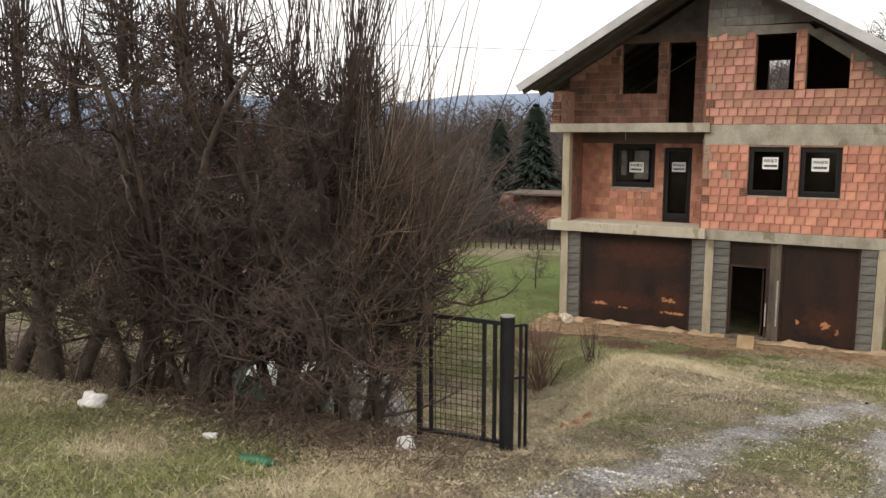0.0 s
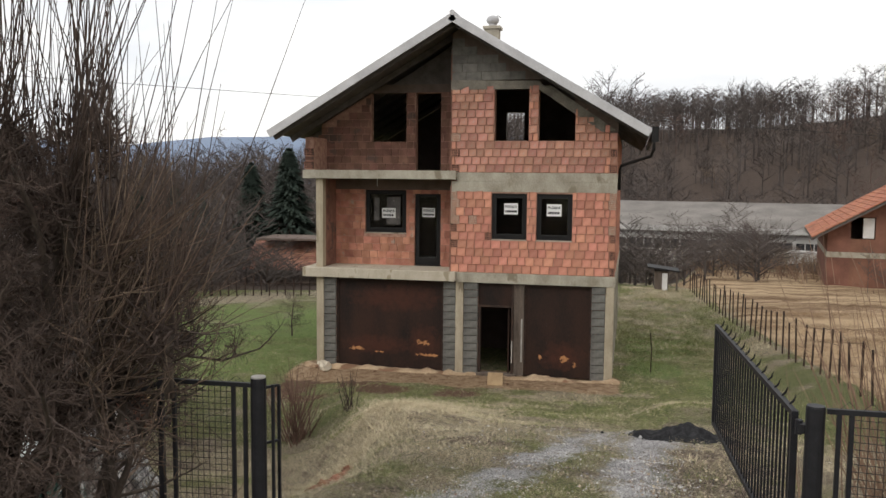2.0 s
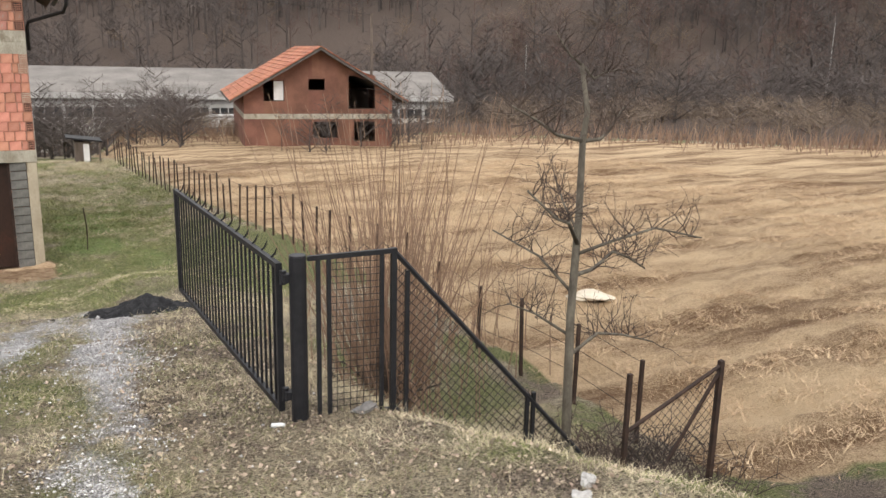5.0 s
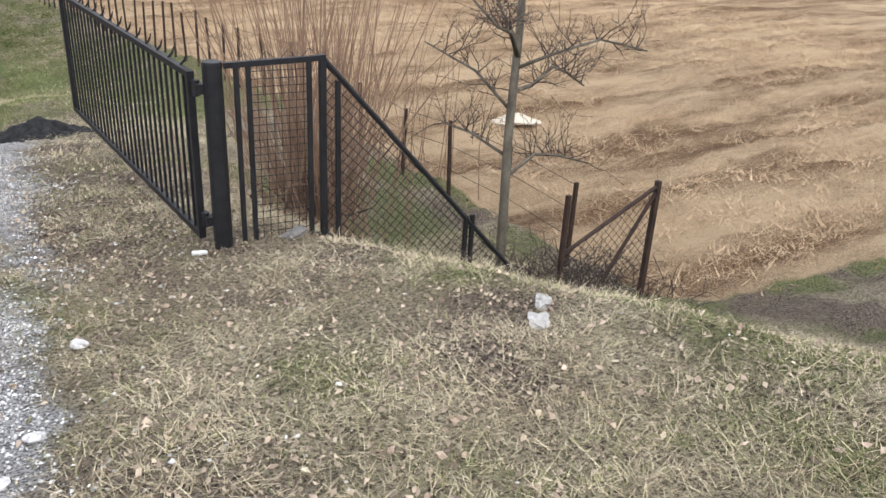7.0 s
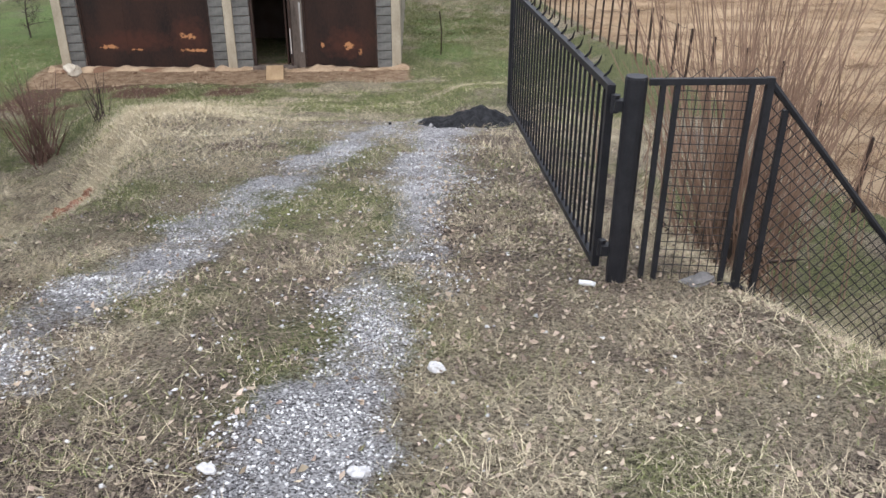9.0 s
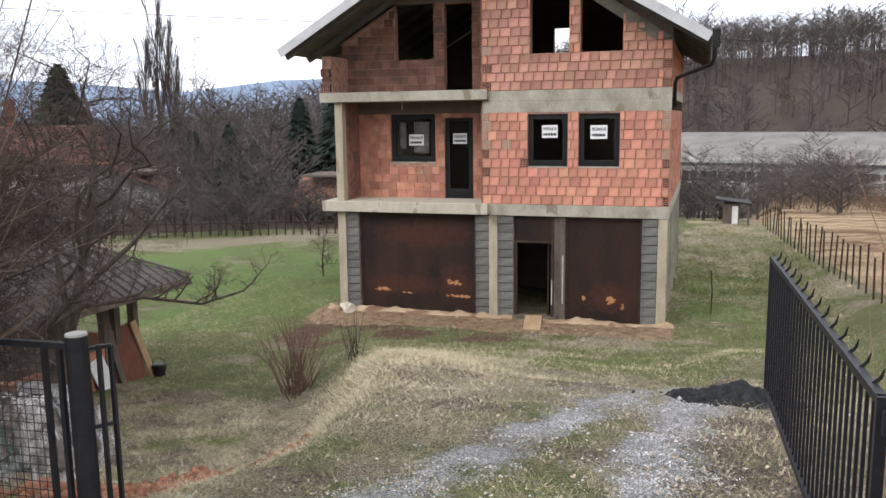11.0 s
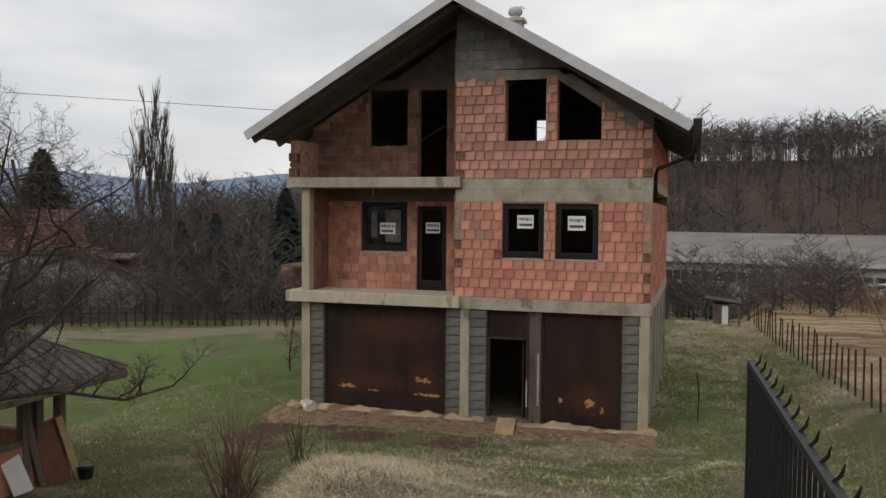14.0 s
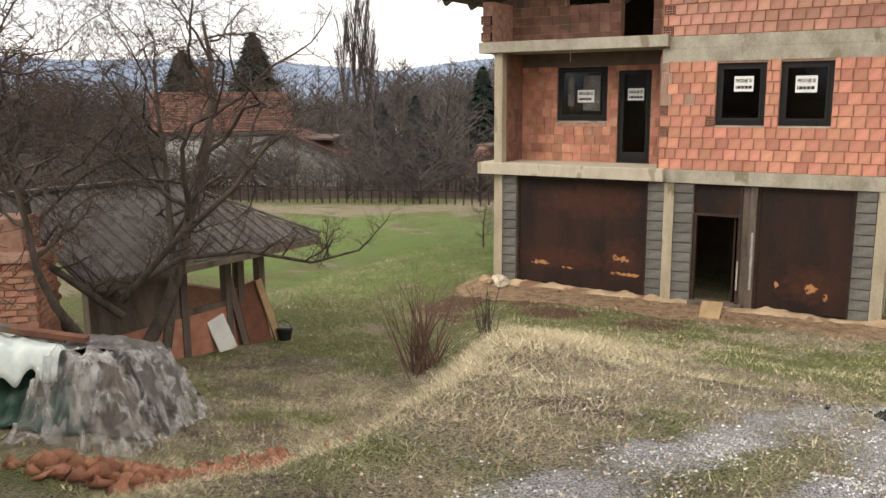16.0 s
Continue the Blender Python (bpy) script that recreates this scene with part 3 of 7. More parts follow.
def masks(x, y):
    r = np.hypot(x - 8.3, y + 21.2)
    az = np.degrees(np.arctan2(-(x - 8.3), y + 21.2))
    g = {}
    g["gravel"] = track_mask(x, y) + 0.35 * smooth(-12, -9, y) * (1 - smooth(-9, -7.5, y)) * (1 - smooth(0.8, 1.6, np.abs(x - 8.2)))
    g["green"] = 0.33 + 0.36 * smooth(-9.5, -5, y) + 0.25 * (1 - smooth(-21, -17.5, y)) + 0.6 * value_noise(x, y, 0.5, 22) + 0.7 * value_noise(x, y, 1.7, 27)
    g["green"] = g["green"] - 0.32 * smooth(6.5, 11, y) * smooth(7.5, 8.5, x) - 0.5 * np.exp(-((y - 0.95 * (x + 12) - 8.5) / 2.0) ** 2) * (1 - smooth(-5, -2, x))
    g["green"] = g["green"] - 0.5 * np.exp(-((x - 5.2) / 1.6) ** 2 - ((y + 9.5) / 2.2) ** 2)
    g["green"] = g["green"] + 0.2 * smooth(8.3, 9.2, x) * (1 - smooth(-17.2, -16.2, y))
    g["litter"] = 0.30 + 0.5 * np.exp(-((x - 9.2) / 0.9) ** 2 - ((y + 13.8) / 2.2) ** 2) + 0.5 * value_noise(x, y, 0.8, 23) + 0.7 * value_noise(x, y, 2.3, 28) \
        + 0.45 * (1 - smooth(4.6, 6.2, x)) * np.exp(-((y + 15.8) / 1.3) ** 2) + 0.3 * (1 - smooth(1, 4.5, x)) * np.exp(-((y + 11.5) / 2.5) ** 2)
    g["green"] = g["green"] + 0.5 * smooth(10.6, 11.4, x) * (1 - smooth(-12, -9, y)) * smooth(-16.5, -15.5, y)
    g["litter"] = g["litter"] * (1 - smooth(-8, -5, y)) + 0.5 * np.exp(-((x - 13.2) / 0.7) ** 2 - ((y + 14.8) / 0.8) ** 2)
    g["lush"] = np.maximum(smooth(-7, 1, y) * (1 - smooth(-0.8, 0.3, x)) * 0.8 * smooth(-26, -10, x + 0 * y) * (1 - 0.85 * smooth(5.5, 8.0, y - 0.95 * (x + 12))),
                           smooth(-2.0, 2.5, y) * smooth(8.0, 8.6, x) * (1 - smooth(10.2, 11.2, x)) * (1 - smooth(6, 9.5, y)) * 0.66)
    g["lush"] = (g["lush"] + (0.7 * value_noise(x, y, 0.55, 29) + 0.5 * value_noise(x, y, 1.6, 30)) * (g["lush"] > 0.05)) * (1 - smooth(30, 40, r))
    g["clay"] = smooth(-1.75, -0.9, y) * (1 - smooth(0.2, 1, y)) * smooth(-0.9, -0.2, x) * (1 - smooth(7.9, 8.5, x))
    g["redsoil"] = smooth(-4.2, -2.6, y) * (1 - smooth(-1.2, -0.7, y)) * smooth(-1.2, 0.4, x) * (1 - smooth(3.8, 6.5, x)) * (0.85 + 1.2 * value_noise(x, y, 1.1, 33))
    g["field"] = smooth(-0.1, 0.7, x - 13.9 + 0.0786 * (y + 14.2)) * smooth(-16.2, -14.6, y + 0.15 * (x - 14)) * (1 - smooth(46, 60, r))
    g["wood"] = np.maximum(smooth(48, 62, r), smooth(37, 43, r) * smooth(16, 20, az))
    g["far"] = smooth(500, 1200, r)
    return g


def build_ground():
    xs = graded(-6, 30, 0.14, 4200, 1.13)
    ys = graded(-23, 8, 0.14, 4200, 1.13)
    gx, gy = np.meshgrid(xs, ys)
    fx, fy = gx.ravel(), gy.ravel()
    verts = np.stack([fx, fy, ground_z(fx, fy)], 1)
    nx, ny = len(xs), len(ys)
    i = (np.arange(ny - 1)[:, None] * nx + np.arange(nx - 1)[None]).ravel()
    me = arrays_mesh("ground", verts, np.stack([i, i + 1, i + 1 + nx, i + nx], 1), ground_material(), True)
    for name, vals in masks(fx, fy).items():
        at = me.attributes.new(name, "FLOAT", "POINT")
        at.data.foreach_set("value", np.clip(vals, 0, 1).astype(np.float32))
    tagged(new("ground", me), "sloping grass yard with gravel drive and brown field", "ground", kind="structure")


build_ground()


# ---- the unfinished house ----
HX0, HX1, HY1 = -0.06, 8.0, 8.2
house = thing("house", "unfinished three-storey red block house with bare concrete slabs", "house", at=(0, 0, 0))
RIDGE = (3.9, 9.27)
EAVE_L, EAVE_R, EAVE_Z = -1.1, 8.82, 6.37
SL_L = (RIDGE[1] - EAVE_Z) / (RIDGE[0] - EAVE_L)
SL_R = (RIDGE[1] - EAVE_Z) / (EAVE_R - RIDGE[0])


def roof_under(x):
    """Height of the roof's underside over x."""
    return (RIDGE[1] - (RIDGE[0] - x) * SL_L if x < RIDGE[0] else RIDGE[1] - (x - RIDGE[0]) * SL_R) - 0.24


def brick_mesh(name, w, h, d, mat_, seed, bevel=0.008):
    rng = random.Random(seed)
    bm = bmesh.new()
    bmesh.ops.create_cube(bm, size=1, matrix=Matrix.Diagonal((w, d, h, 1)))
    for v in bm.verts:
        v.co += Vector((rng.uniform(-1, 1), rng.uniform(-1, 1), rng.uniform(-1, 1))) * 0.005
    bmesh.ops.bevel(bm, geom=[e for e in bm.edges if all(v.co.y < 0 for v in e.verts)], offset=bevel, segments=1, affect="EDGES")
    me = bpy.data.meshes.new(name)
    bm.to_mesh(me)
    bm.free()
    me.materials.append(mat_)
    return me


def hollow_mesh(name, w, h, d, mat_):
    """A block laid with its open cells outward."""
    g = Geo()
    n, t = 4, 0.010
    for i in range(n + 1):
        x = -w / 2 + (w - t) * i / n
        g.box(x, x + t, -d / 2, -d / 2 + 0.03, -h / 2, h / 2)
        z = -h / 2 + (h - t) * i / n
        g.box(-w / 2, w / 2, -d / 2 + 0.001, -d / 2 + 0.03, z, z + t)
    g.box(-w / 2 + 0.002, w / 2 - 0.002, -d / 2 + 0.012, d / 2, -h / 2 + 0.002, h / 2 - 0.002)
    me = g.mesh(name, mat_)
    # cell floors and sides are black: the hollows' shade is put into the colour
    me.materials.append(M_INKSHADE)
    for p in me.polygons:
        p.material_index = 1 if p.center.y > -d / 2 + 0.011 else 0
    return me


BW, BH = 0.236, 0.206
BRICKS = [brick_mesh("brick", BW - 0.009, BH - 0.007, 0.12, M_BRICK, s) for s in range(5)]
OLD_BRICKS = [brick_mesh("brick", BW - 0.012, BH - 0.014, 0.12, M_BRICKOLD, s) for s in range(5)]
HALF = brick_mesh("brick", BW / 2 - 0.012, BH - 0.014, 0.12, M_BRICK, 9)
HOLLOW = hollow_mesh("hollow_brick", BW, BH - 0.012, 0.12, M_BRICKJ)
SMEARED = hollow_mesh("smeared_hollow_brick", BW, BH - 0.012, 0.12, M_CONCP)
SMEARED.materials[1] = M_BRICKJ


def inside(x0, x1, z0, z1, holes):
    """The part of [x0, x1] left outside the openings, or None where an opening takes it."""
    for a, b, c, d in holes:
        if z1 > c + 0.08 and z0 < d - 0.08 and x1 > a and x0 < b:
            left, right = a - x0, x1 - b
            if left > 0.05 and left >= right:
                x1 = a
            elif right > 0.05:
                x0 = b
            else:
                return None
    return (x0, x1) if x1 - x0 > 0.05 else None


def courses(x0, x1, z0, z1, holes, slope=None, bw=BW, bh=BH, seed=0):
    """Blocks of a wall in running bond, as (x0, x1, z0, z1)."""
    rng = random.Random(seed)
    rows = max(1, round((z1 - z0) / bh))
    bh = (z1 - z0) / rows
    for r in range(rows):
        za, zb = z0 + r * bh, z0 + (r + 1) * bh
        x = x0 - (bw * 0.3 if r % 2 else 0) - rng.uniform(0, 0.03)
        while x < x1:
            w = bw * rng.choice((1, 1, 1, 1.0, 0.86, 1.1))
            if 0 < x1 - x - w < 0.15:
                w = max(0.13, x1 - x - 0.21)
            s = inside(max(x, x0), min(x + w, x1), za, zb, holes)
            x += w
            if s and not (slope and zb > min(slope(s[0]), slope(s[1])) - 0.02):
                yield s[0], s[1], za, zb


def block_wall(name, x0, x1, z0, z1, y, holes, thick, slope=None, pieces=True, label="", seed=0, hollow=(), stock=None):
    """A wall of blocks facing -y, with a mortar core behind the faces."""
    core = Geo()
    xs = sorted({x0, x1, *[v for h in holes for v in h[:2] if x0 < v < x1]})
    for a, b in zip(xs, xs[1:]):
        cuts = sorted((h[2], h[3]) for h in holes if h[0] < (a + b) / 2 < h[1])
        z = z0
        for c, d in cuts + [(None, None)]:
            top_a = top_b = c if c is not None else z1
            if c is None and slope:
                top_a, top_b = min(z1, slope(a)), min(z1, slope(b))
            if min(top_a, top_b) > z + 0.01:
                core.prism([(a, z), (b, z), (b, top_b), (a, top_a)], y + 0.013, y + thick)
            z = d if d is not None else z
    wall = part(name, core, M_MORTAR, house, label)
    rng = random.Random(seed + 5)
    joined = Geo()
    for a, b, c, d in courses(x0, x1, z0, z1, holes, slope, seed=seed):
        ins = rng.uniform(-0.008, 0.006)
        if pieces:
            cells = [kind for hx, hz, kind in hollow if abs((c + d) / 2 - hz) < 0.104 and (a <= hx < b)]
            me = cells[0] if cells else (HALF if b - a < 0.16 else rng.choice(stock or BRICKS))
            base_w = BW / 2 if me is HALF else BW
            ob = new("brick", me)
            ob.parent = wall
            ob.matrix_basis = Matrix.LocRotScale(((a + b) / 2, y + 0.05 + ins, (c + d) / 2), Euler((rng.uniform(-0.012, 0.012), rng.uniform(-0.02, 0.02), rng.uniform(-0.012, 0.012))),
                                                 ((b - a - 0.004 - 0.012 * rng.random()) / base_w, 1, (d - c) / BH))
        else:
            joined.box(a + 0.006, b - 0.006, y + ins, y + 0.12, c + 0.006, d - 0.006)
    if not pieces:
        st = part("bricks", joined, stock or M_BRICKJ, wall)
        st["kind"] = "stuff"
    return wall


# walls of the ground floor, the recessed loggia walls, the right-hand bay
WIN3, WIN4 = (4.81, 5.73, 3.585, 4.78), (5.985, 6.9, 3.585, 4.78)
UP1, UP2 = (4.855, 5.745, 6.14, 7.46), (6.0, 6.93, 6.14, 7.44)
WIN1, BDOOR = (1.01, 2.21, 3.62, 4.82), (2.46, 3.2, 2.73, 4.76)
UPW, UPD = (1.17, 2.2, 6.15, 7.52), (2.47, 3.19, 5.37, 7.5)
hol = [(x, z, HOLLOW) for x, z in ((3.76, 3.87), (3.76, 3.44), (7.96, 3.65), (7.96, 3.22), (7.96, 2.8), (4.77, 3.65), (3.76, 5.42), (7.96, 5.83), (7.96, 5.42), (3.76, 5.83))]
hol += [(x, z, SMEARED) for x, z in ((3.76, 4.72), (3.76, 4.51), (3.76, 4.29), (3.76, 4.08), (7.96, 4.72), (7.96, 4.51), (7.96, 3.87), (4.3, 4.08), (3.76, 6.2))]
block_wall("first_floor_front_wall", 3.72, HX1, 2.69, 4.83, 0.0, [WIN3, WIN4], 0.27, label="orange hollow clay block wall", seed=1, hollow=hol)
block_wall("attic_front_wall", 3.72, HX1, 5.32, 7.55, 0.0, [UP1, UP2], 0.27, slope=lambda x: roof_under(x) - 0.1, label="weathered orange clay block wall", seed=2, hollow=hol, stock=OLD_BRICKS)
block_wall("loggia_wall", 0.05, 3.72, 2.69, 5.12, 1.05, [WIN1, BDOOR], 0.25, pieces=False, label="recessed orange clay block wall", seed=3)
# attic wall in the darker copy of the block colour, standing in for roof shade
block_wall("attic_loggia_wall", -0.3, 3.72, 5.36, 7.6, 1.05, [UPW, UPD], 0.25, slope=lambda x: roof_under(x) + 0.06, pieces=False, label="recessed attic clay block wall in a shade-darkened colour", seed=4, stock=M_BRICKDARK)

g = Geo()
for x0, x1, z0, z1 in courses(3.72, 8.0, 7.70, 9.0, [], lambda x: roof_under(x) + 0.02, bw=0.4, bh=0.21):
    g.box(x0 + 0.004, x1 - 0.004, 0.0, 0.24, z0 + 0.004, z1 - 0.004)
gab = part("gable_block_wall", g, M_BLOCKJ, house, "grey concrete blocks in the gable")
gab["kind"] = "stuff"
# infill in the dark interior colour, painted for the shade under the roof
g = Geo().prism([(3.72, 7.70), (6.15, 7.70), (3.9, roof_under(3.9) - 0.01), (3.72, roof_under(3.72) - 0.01)], 0.02, 0.22)
g.prism([(6.9, 6.95), (8.0, 6.05), (8.0, roof_under(8.0)), (6.9, roof_under(6.9))], 0.012, 0.22)
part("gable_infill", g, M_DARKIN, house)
# gable of the loggia, set back; its soffit-dark colour stands in for the recess's shade
g = Geo().prism([(1.5, 7.53), (3.72, 7.6), (3.72, roof_under(3.72))], 1.06, 1.28)
part("loggia_gable", g, M_SOFFIT, house)

# partition that closes the loggia on the bay's side
g = Geo()
rng = random.Random(8)
for z0, z1, top in ((2.69, 5.12, 5.12), (5.36, 8.6, 8.7)):
    rows = int((z1 - z0) / 0.253)
    for r in range(rows):
        y = 0.0
        while y < 1.05:
            g.box(3.69, 3.78, y + 0.006, min(y + 0.24, 1.05), z0 + r * 0.253 + 0.006, z0 + (r + 1) * 0.253 - 0.006)
            y += 0.25
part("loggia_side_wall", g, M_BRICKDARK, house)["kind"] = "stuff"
part("loggia_side_core", Geo().box(3.715, 3.95, 0.03, 1.3, 2.69, 5.12).box(3.715, 3.95, 0.03, 1.3, 5.3, 8.7), M_MORTAR, house)

# side and back walls
g = Geo()
for z0, z1 in ((2.69, 4.83), (5.32, 6.35)):
    rows = round((z1 - z0) / 0.25)
    for r in range(rows):
        y = 0.25 - (0.125 if r % 2 else 0)
        while y < HY1:
            g.box(7.86, 8.0 + random.Random(y * 7 + r).uniform(-.006, .006), max(y, 0.13) + 0.006, min(y + 0.25, HY1) - 0.006, z0 + r * (z1 - z0) / rows + 0.006, z0 + (r + 1) * (z1 - z0) / rows - 0.006)
            y += 0.25
sw = part("side_wall_core", Geo().box(7.75, 7.975, 0.27, HY1, 2.69, 4.83).box(7.75, 7.975, 0.27, HY1, 5.32, 6.4), M_MORTAR, house)
st = part("bricks", g, M_BRICKJ, sw)
st["kind"] = "stuff"
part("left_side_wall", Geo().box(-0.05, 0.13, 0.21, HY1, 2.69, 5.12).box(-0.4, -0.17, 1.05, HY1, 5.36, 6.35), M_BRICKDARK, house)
# back wall, with one window opening through which the sky shows
g = Geo().box(-0.4, 8.0, HY1 - 0.25, HY1, 0.0, 6.2).box(-0.4, 3.98, HY1 - 0.25, HY1, 6.2, 6.36).box(4.62, 8.0, HY1 - 0.25, HY1, 6.2, 6.5)
g.prism([(-0.4, 6.36), (3.98, 6.36), (3.98, roof_under(3.98) - 0.01), (3.9, roof_under(3.9) - 0.01), (-0.4, roof_under(-0.4))], HY1 - 0.25, HY1)
g.prism([(4.62, 6.5), (8.0, 6.5), (8.0, roof_under(8) + 0.01), (4.62, roof_under(4.62) - 0.01)], HY1 - 0.25, HY1)
g.prism([(3.98, 7.5), (4.62, 7.5), (4.62, roof_under(4.62) - 0.01), (3.98, roof_under(3.98) - 0.01)], HY1 - 0.25, HY1)
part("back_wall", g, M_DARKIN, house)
part("ground_floor_side_wall", Geo().box(7.76, 7.95, 0.25, HY1, -0.3, 2.42).box(-0.05, 0.15, 0.25, HY1, -0.3, 2.42), M_BLOCKJ, house, "grey concrete block side wall")
for y in (0.9, 2.6, 4.3, 6.0, 7.9):
    part("side_pillar", Geo().box(7.93, 8.0, y, y + 0.22, -0.3, 2.42), M_CONC, house)
# added, unseen inner partitions block the light and keep the rooms dark
part("added_inner_wall", Geo().box(0.1, 7.8, 4.0, 4.15, 2.7, 4.85).box(3.7, 3.9, 1.2, 4.0, 2.7, 4.85).box(0.1, 7.8, 3.6, 3.75, -0.1, 2.4), M_DARKIN, house)

# slabs, beams and pillars
part("balcony_slab", Geo().box(-0.41, 3.87, -0.17, 1.3, 2.44, 2.70), M_CONCP, house, "pale rough concrete balcony slab", bevel=0.015)
part("attic_balcony_slab", Geo().box(-0.40, 3.87, -0.14, 1.3, 5.13, 5.362), M_CONC, house, "grey concrete attic balcony slab", bevel=0.012)
part("floor_slab", Geo().box(3.872, 8.02, -0.035, HY1, 2.42, 2.69).box(-0.06, 3.872, 1.3, HY1, 2.44, 2.69), M_CONC, house, bevel=0.01)
part("attic_floor_slab", Geo().box(3.872, 8.01, -0.012, HY1, 5.08, 5.32).box(-0.3, 3.872, 1.3, HY1, 5.12, 5.34), M_CONC, house, bevel=0.01)
part("lintel_beam", Geo().box(3.74, 8.006, -0.008, 0.25, 4.82, 5.082), M_CONC, house, "grey concrete ring beam")
part("attic_lintel_beam", Geo().prism([(3.70, 7.46), (6.2, 7.46), (6.0, 7.66), (3.70, 7.71)], -0.012, 0.26).prism([(5.95, 7.47), (6.28, 7.55), (7.95, 6.40), (7.6, 6.36)], -0.008, 0.26), M_CONCD, house)
# lintels in the interior's dark colour, which carries the recess's shade
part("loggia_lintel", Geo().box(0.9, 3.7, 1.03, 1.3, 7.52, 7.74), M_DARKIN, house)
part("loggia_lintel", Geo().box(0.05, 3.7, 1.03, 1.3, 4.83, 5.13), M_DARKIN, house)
pil = part("corner_pillar", Geo().box(-0.06, 0.15, -0.02, 0.22, -0.1, 2.44), M_PILLAR, house, "bare concrete pillar", bevel=0.01)
part("loggia_pillar", Geo().box(-0.06, 0.14, -0.02, 0.2, 2.70, 5.13), M_PILLAR, house, bevel=0.01)
part("middle_pillar", Geo().box(3.87, 4.08, -0.015, 0.22, -0.1, 2.42), M_PILLAR, house, bevel=0.01)
part("corner_pillar", Geo().box(7.79, 8.0, -0.02, 0.24, -0.35, 2.42), M_PILLAR, house, bevel=0.01)
part("attic_end_wall", Geo().box(-0.39, -0.14, 0.05, 1.05, 5.36, 6.25), M_MORTAR, house)
aw = part("attic_end_blocks", Geo().box(-0.385, -0.15, 0.0, 0.1, 5.63, 5.72), M_BRICKDARK, house)
for z in (5.49, 5.85):
    ob = new("hollow_brick", HOLLOW)
    ob.parent = aw
    ob.location = (-0.27, 0.01, z)
def ledge():
    """The lumpy sandy footing along the front, worn and uneven."""
    nx, ny = 150, 14
    u, w_ = np.meshgrid(np.linspace(-0.35, 8.2, nx), np.linspace(0, 1, ny))
    out = 0.36 + 0.36 * value_noise(u, 0 * u, 1.3, 71) + 0.12 * value_noise(u, 0 * u, 5.0, 72)
    y = 0.08 - out * w_ * 1.5
    z = 0.0 - 0.34 * smooth(0.25, 1.0, w_) + 0.10 * value_noise(u, y, 3.5, 73) + 0.05 * value_noise(u, y, 9.0, 74) - 0.05 * (w_ < 0.05)
    i = (np.arange(ny - 1)[:, None] * nx + np.arange(nx - 1)[None]).ravel()
    ob = new("footing", arrays_mesh("footing", np.stack([u.ravel(), y.ravel(), z.ravel()], 1), np.stack([i, i + nx, i + 1 + nx, i + 1], 1), M_SANDY, True))
    ob.parent = house
    ob["label"] = "rough sandy footing along the front"


ledge()

# ground floor block columns
BLOCKS = [brick_mesh("concrete_block", 0.36, 0.2, 0.14, M_BLOCK, 30 + s, 0.012) for s in range(3)]
for x0, x1 in ((0.15, 0.5), (3.53, 3.87), (4.08, 4.47), (7.44, 7.79)):
    core = part("block_column", Geo().box(x0, x1, 0.06, 0.26, -0.1, 2.42), M_MORTAR, house, "stacked grey concrete blocks")
    rows = 12
    h = 2.46 / rows
    for r in range(rows):
        ob = new("concrete_block", random.Random(r + x0 * 10).choice(BLOCKS))
        ob.parent = core
        ob.matrix_basis = Matrix.LocRotScale(((x0 + x1) / 2, 0.075, -0.04 + (r + 0.5) * h), None, ((x1 - x0 - 0.006) / 0.36, 1, (h - 0.012) / 0.2))

# steel garage doors and the dark doorway
def sheet_door(x0, x1, z0, z1, label):
    d = part("garage_door", Geo().box(x0, x1, 0.1, 0.13, z0, z1), M_RUST, house, label)
    for i in range(1, 3):
        x = x0 + (x1 - x0) * i / 3
        part("seam", Geo().box(x - 0.012, x + 0.012, 0.096, 0.1, z0, z1), M_RUST, d)
    part("door_frame", Geo().box(x0, x0 + 0.05, 0.07, 0.1, z0, z1).box(x1 - 0.05, x1, 0.07, 0.1, z0, z1).box(x0 + 0.05, x1 - 0.05, 0.07, 0.1, z1 - 0.06, z1), M_RUSTPIPE, d)


sheet_door(0.5, 3.53, -0.02, 2.42, "dark rusted steel sheet garage door with peeling patches")
sheet_door(5.7, 7.44, -0.02, 2.42, "dark rusted steel sheet garage door with orange scars")
part("door_head", Geo().box(4.47, 5.36, 0.09, 0.12, 1.82, 2.42), M_RUST, house)
fr = part("door_frame", Geo().box(4.47, 4.54, 0.06, 0.16, -0.05, 1.82).box(4.54, 5.36, 0.06, 0.16, 1.77, 1.82).box(5.36, 5.42, 0.05, 0.16, -0.05, 2.42), M_RUSTPIPE, house)
part("open_door_leaf", Geo().box(5.26, 5.30, 0.16, 0.86, 0.0, 1.76), M_RUST, fr)
part("worn_post", Geo().box(5.58, 5.7, 0.02, 0.14, -0.05, 2.42).box(5.42, 5.58, 0.09, 0.13, -0.05, 2.42), M_OLDWOOD, house, "worn grey wooden post with flaking paint")
part("worn_paint", Geo().box(5.625, 5.665, 0.012, 0.02, 0.35, 1.5).box(5.37, 5.40, 0.04, 0.05, 0.3, 0.9), M_GREYROCK, house)
part("threshold", Geo().box(4.45, 5.5, -0.06, 0.2, -0.1, 0.01), M_OLDWOOD, house)


